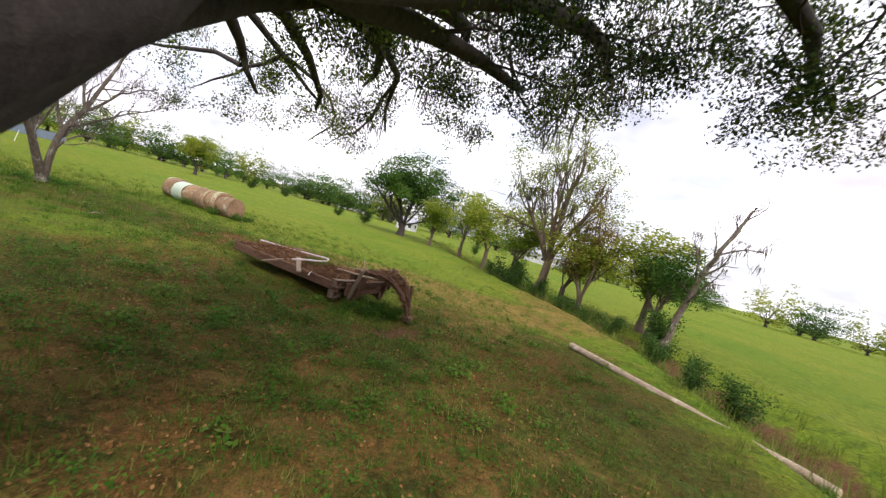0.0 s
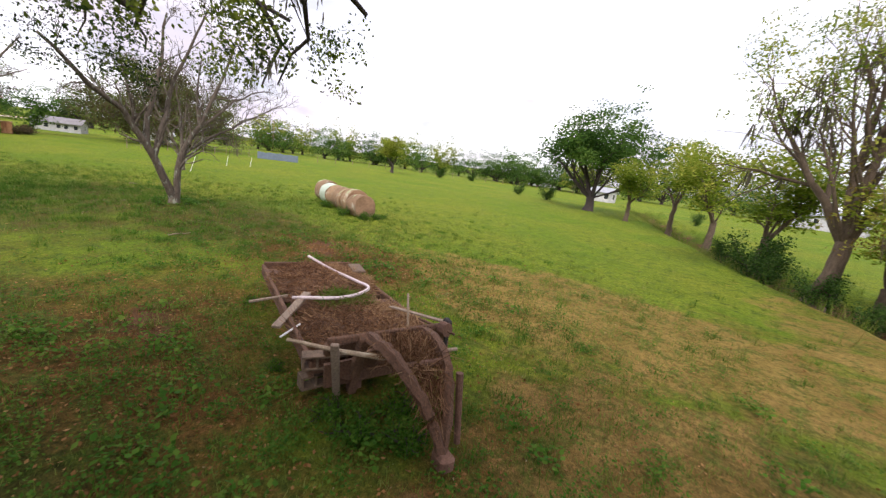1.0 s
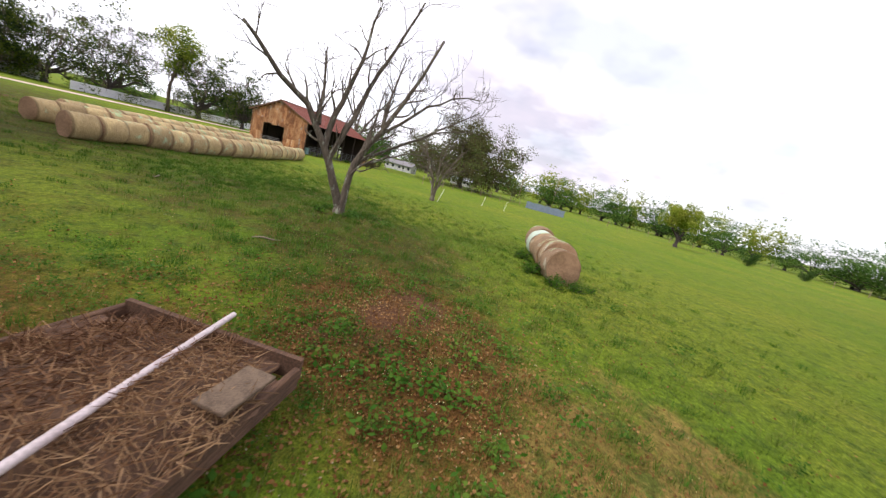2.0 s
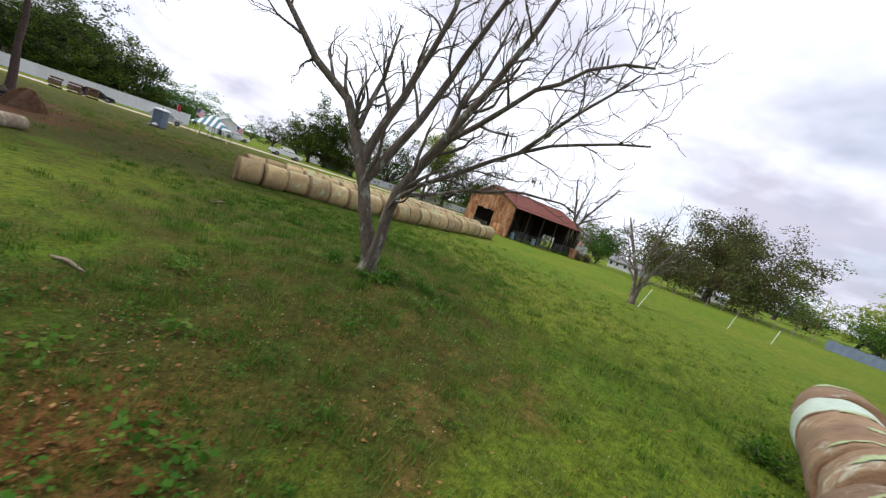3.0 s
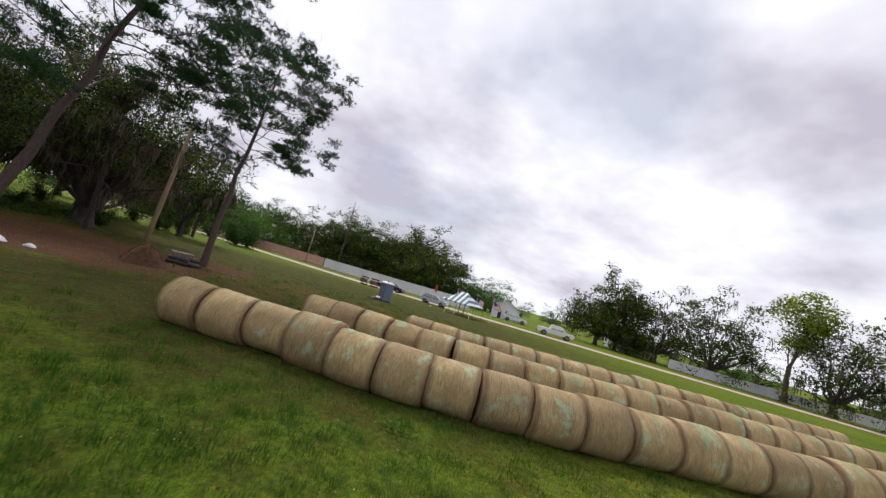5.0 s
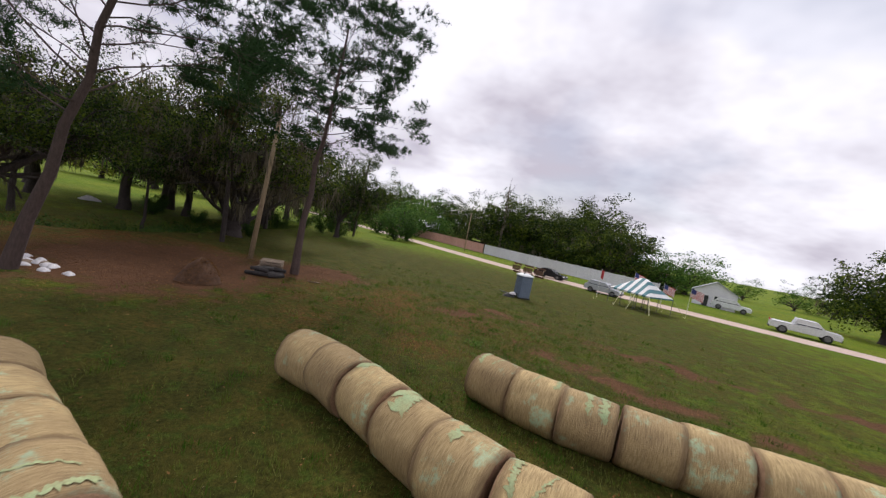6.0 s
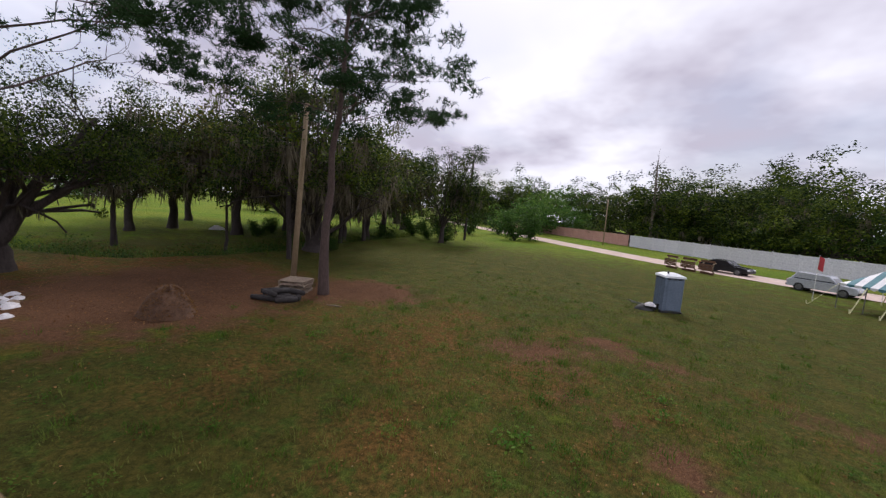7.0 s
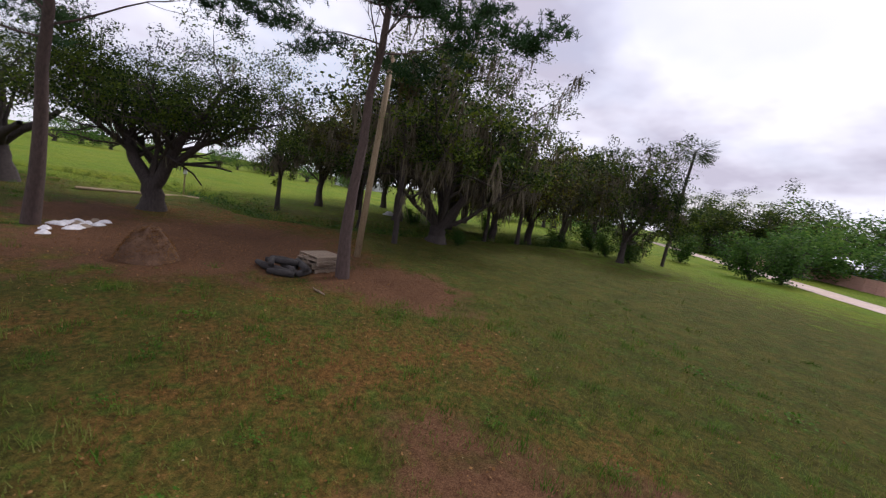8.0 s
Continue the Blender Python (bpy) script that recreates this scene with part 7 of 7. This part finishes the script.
panel_fence("vinyl_fence", [(-53.5, -51.2), (-50, -53.5), (-39.5, -61.5), (-28, -73.5)], 2.4, 1.9, M_VINYL, "long white vinyl privacy fence beyond the road", M_VINYL)
panel_fence("vinyl_fence", [(-160, 6), (-128, -12), (-100, -26), (-84, -36)], 2.4, 1.5, M_VINYL, "long white fence beyond the far road", M_VINYL)
panel_fence("salmon_wall", [(-28, -73.5), (-17, -85.5), (-4, -98), (8, -109)], 2.4, 1.9, M_PINKWALL, "salmon-coloured wall beyond the road", M_PINKWALL)


def wire_fence(line, label, n):
    c = spline(line, 0.5)
    run = np.r_[0, np.cumsum(np.linalg.norm(np.diff(c, axis=0), axis=1))]
    root = thing("wire_fence", Matrix.Translation((c[0][0], c[0][1], 0)), label, "fence")
    pts = [np.array([np.interp(v, run, c[:, k]) for k in (0, 1)]) - c[0] for v in np.linspace(0, run[-1], n)]
    me = Geo().tube([(0, 0, -0.1), (0, 0, 1.2)], [0.05, 0.045], 7).mesh("post", M_TIMBER)
    for p in pts:
        o = part("post", me, None, root)
        o.location = (p[0], p[1], 0)
    for z in (0.4, 0.75, 1.1):
        part("wire", Geo().tube([(p[0], p[1], z) for p in pts], [0.006] * n, 3, False), M_STEEL, root)
    return root


wire_fence([(-59, 24), (-62, 29), (-66, 38), (-68, 50)], "thin wire fence on wooden posts by the barn", 14)
wire_fence([(-70, 60), (-66, 78), (-50, 96), (-20, 105)], "far wire fence along the meadow's edge", 18)


# ---------------------------------------------------------------- grass, weeds, litter
def near_way(rng, count, far):
    """Chance places in a band round the flight's ground line."""
    c = spline([(2.9, 1.1), (3.1, 5), (2.2, 9.2), (-1.9, 16), (-7, 18.5), (-12, 19.4), (-16.5, 18.6), (-20.6, 16.6), (-25, 13), (-28.5, 8.5), (-30.5, 3), (-31.3, -2), (-31.4, -7), (-29.5, -12), (-25, -16)], 0.3)
    i = rng.integers(len(c), size=count)
    return c[i] + rng.normal(size=(count, 2)) * far


def clear(p):
    """Keeps what lies neither in the bales, on the trailer nor on bare soil."""
    soil, litter, olive_shade = patches(p[:, 0], p[:, 1])
    return p[(soil < 0.55) & ~((np.abs((p[:, 0] + 2.6) * -0.932 + (p[:, 1] - 12.2) * 0.363) < 2.6) & (np.abs((p[:, 0] + 2.6) * 0.363 + (p[:, 1] - 12.2) * 0.932) < 1.05))]


def blades(name, p, rng, per, h, w, spread, mat, label):
    p = np.repeat(p, per, 0) + rng.normal(size=(len(p) * per, 2)) * spread
    c = np.stack([p[:, 0], p[:, 1], gz(p[:, 0], p[:, 1]) - 0.005], -1)
    th = rng.uniform(0, 6.283, len(c))
    s = np.stack([np.cos(th), np.sin(th), 0 * th], -1)
    hh = h * rng.uniform(0.4, 1.25, (len(c), 1))
    tip = c + np.array([0, 0, 1.0]) * hh + np.stack([-np.sin(th), np.cos(th), 0 * th], -1) * hh * rng.uniform(0.1, 0.9, (len(c), 1))
    q = np.stack([c - s * w, c + s * w, tip + s * w * 0.25, tip - s * w * 0.25], 1)
    return single(name, quads_mesh(name, q, mat), None, Matrix(), label, "grass", kind="stuff")


rg = np.random.default_rng(2024)
blades("grass", clear(near_way(rg, 30000, 4.2)), rg, 5, 0.085, 0.006, 0.05, M_BLADE, "short uneven meadow grass")
blades("tall_grass", clear(near_way(rg, 1500, 6.0)), rg, 16, 0.20, 0.006, 0.07, M_BLADE, "scattered taller tufts of grass")
dl = spline(DITCH, 0.4)
pd = dl[rg.integers(len(dl), size=1500)] + rg.normal(size=(1500, 2)) * 1.1
blades("ditch_grass", pd, rg, 14, 0.45, 0.01, 0.16, M_BLADE, "rank grass along the ditch")


def weeds(name, p, rng, per, size, mat, label, h=0.06, sig=0.09):
    p = np.repeat(p, per, 0) + rng.normal(size=(len(p) * per, 2)) * sig
    c = np.stack([p[:, 0], p[:, 1], gz(p[:, 0], p[:, 1]) + rng.uniform(0.01, h, len(p))], -1)
    return single(name, quads_mesh(name, leaf_quads(rng, c, size, 2.2, 0.75), mat), None, Matrix(), label, "weeds", kind="stuff")


bank = spline([(6.2, -8.2), (0, -11.0), (-4.2, -12.6), (-5.2, -16.5), (-5.4, -20.5), (-3.6, -28), (-2, -42)], 0.3)
bank = bank[rg.integers(len(bank), size=620)] + rg.normal(size=(620, 2)) * 0.9
weeds("bank_weeds", bank, rg, 26, 0.13, M_GREEN, "dark rank weeds on the ditch bank", 0.55, 0.3)
spots = np.concatenate([near_way(rg, 380, 5.0), np.array([-6.5, 14.5]) + rg.normal(size=(170, 2)) * [3.2, 1.8], np.array([-2.8, 7.4]) + rg.normal(size=(560, 2)) * [3.4, 2.8], np.array([2.0, 9.0]) + rg.normal(size=(160, 2)) * [2.0, 4.0]])
weeds("weeds", clear(spots), rg, 52, 0.045, M_WEED, "clumps of low broad-leaved weeds", 0.17, 0.11)
broad = np.concatenate([np.array([-6.6, 15.6]) + rg.normal(size=(46, 2)) * [2.2, 1.5], np.array([-2.0, 8.5]) + rg.normal(size=(40, 2)) * [3.0, 2.5], np.array([2.6, 10.5]) + rg.normal(size=(26, 2)) * [1.6, 2.5], np.array([-15.4, 14.2]) + rg.normal(size=(14, 2)) * 0.7, near_way(rg, 40, 4.0)])
weeds("broad_weeds", clear(broad), rg, 46, 0.085, M_WEED, "leafy broad green weed clumps among litter", 0.2, 0.15)
lit = np.concatenate([near_way(rg, 9000, 3.6), np.array([-1.0, 6.0]) + rg.normal(size=(9000, 2)) * [4.5, 4.0], np.array([-5.6, 14.8]) + rg.normal(size=(11000, 2)) * [2.3, 1.9], np.array([-14.5, -9.5]) + rg.normal(size=(5000, 2)) * [5.0, 5.0]])
weeds("leaf_litter", lit, rg, 1, 0.05, M_LITTER, "scattered dead brown leaves", 0.035, 0.0)
pale = np.concatenate([near_way(rg, 1200, 3.6), np.array([-13.5, 15.5]) + rg.normal(size=(900, 2)) * [4.0, 2.4], np.array([-20.5, 12.0]) + rg.normal(size=(1000, 2)) * [3.0, 3.6], np.array([-6.0, 14.6]) + rg.normal(size=(900, 2)) * [3.0, 1.8]])
weeds("pale_leaves", pale, rg, 1, 0.027, M_FLECK, "pale curled dead leaves scattered in grass", 0.03, 0.0)
turf = np.concatenate([near_way(rg, 900, 5.0), np.array([-21, 9.5]) + rg.normal(size=(700, 2)) * [4.0, 3.6], np.array([-14, 13.5]) + rg.normal(size=(160, 2)) * [4.0, 2.0]])
blades("turf_tuft", clear(turf), rg, 34, 0.13, 0.007, 0.11, M_WEED, "darker green tufts in the turf")
strip = spline([(-22.4, 7.6), (-23.6, 10.6), (-26.0, 11.6), (-28.5, 12.6), (-31, 14)], 0.2)
strip = strip[rg.integers(len(strip), size=110)] + rg.normal(size=(110, 2)) * 0.7
fl = np.concatenate([strip, np.array([-22.5, 11.5]) + rg.normal(size=(60, 2)) * [3.5, 1.6], np.array([-8.0, 16.2]) + rg.normal(size=(45, 2)) * [2.5, 1.5], np.array([-5.5, 15.5]) + rg.normal(size=(45, 2)) * [2.0, 1.5], np.array([-11.8, 21.3]) + rg.normal(size=(14, 2)) * 0.5])
weeds("blossoms", clear(fl), rg, 7, 0.017, M_FLOWER, "small yellow-white blossoms in the grass", 0.16, 0.12)
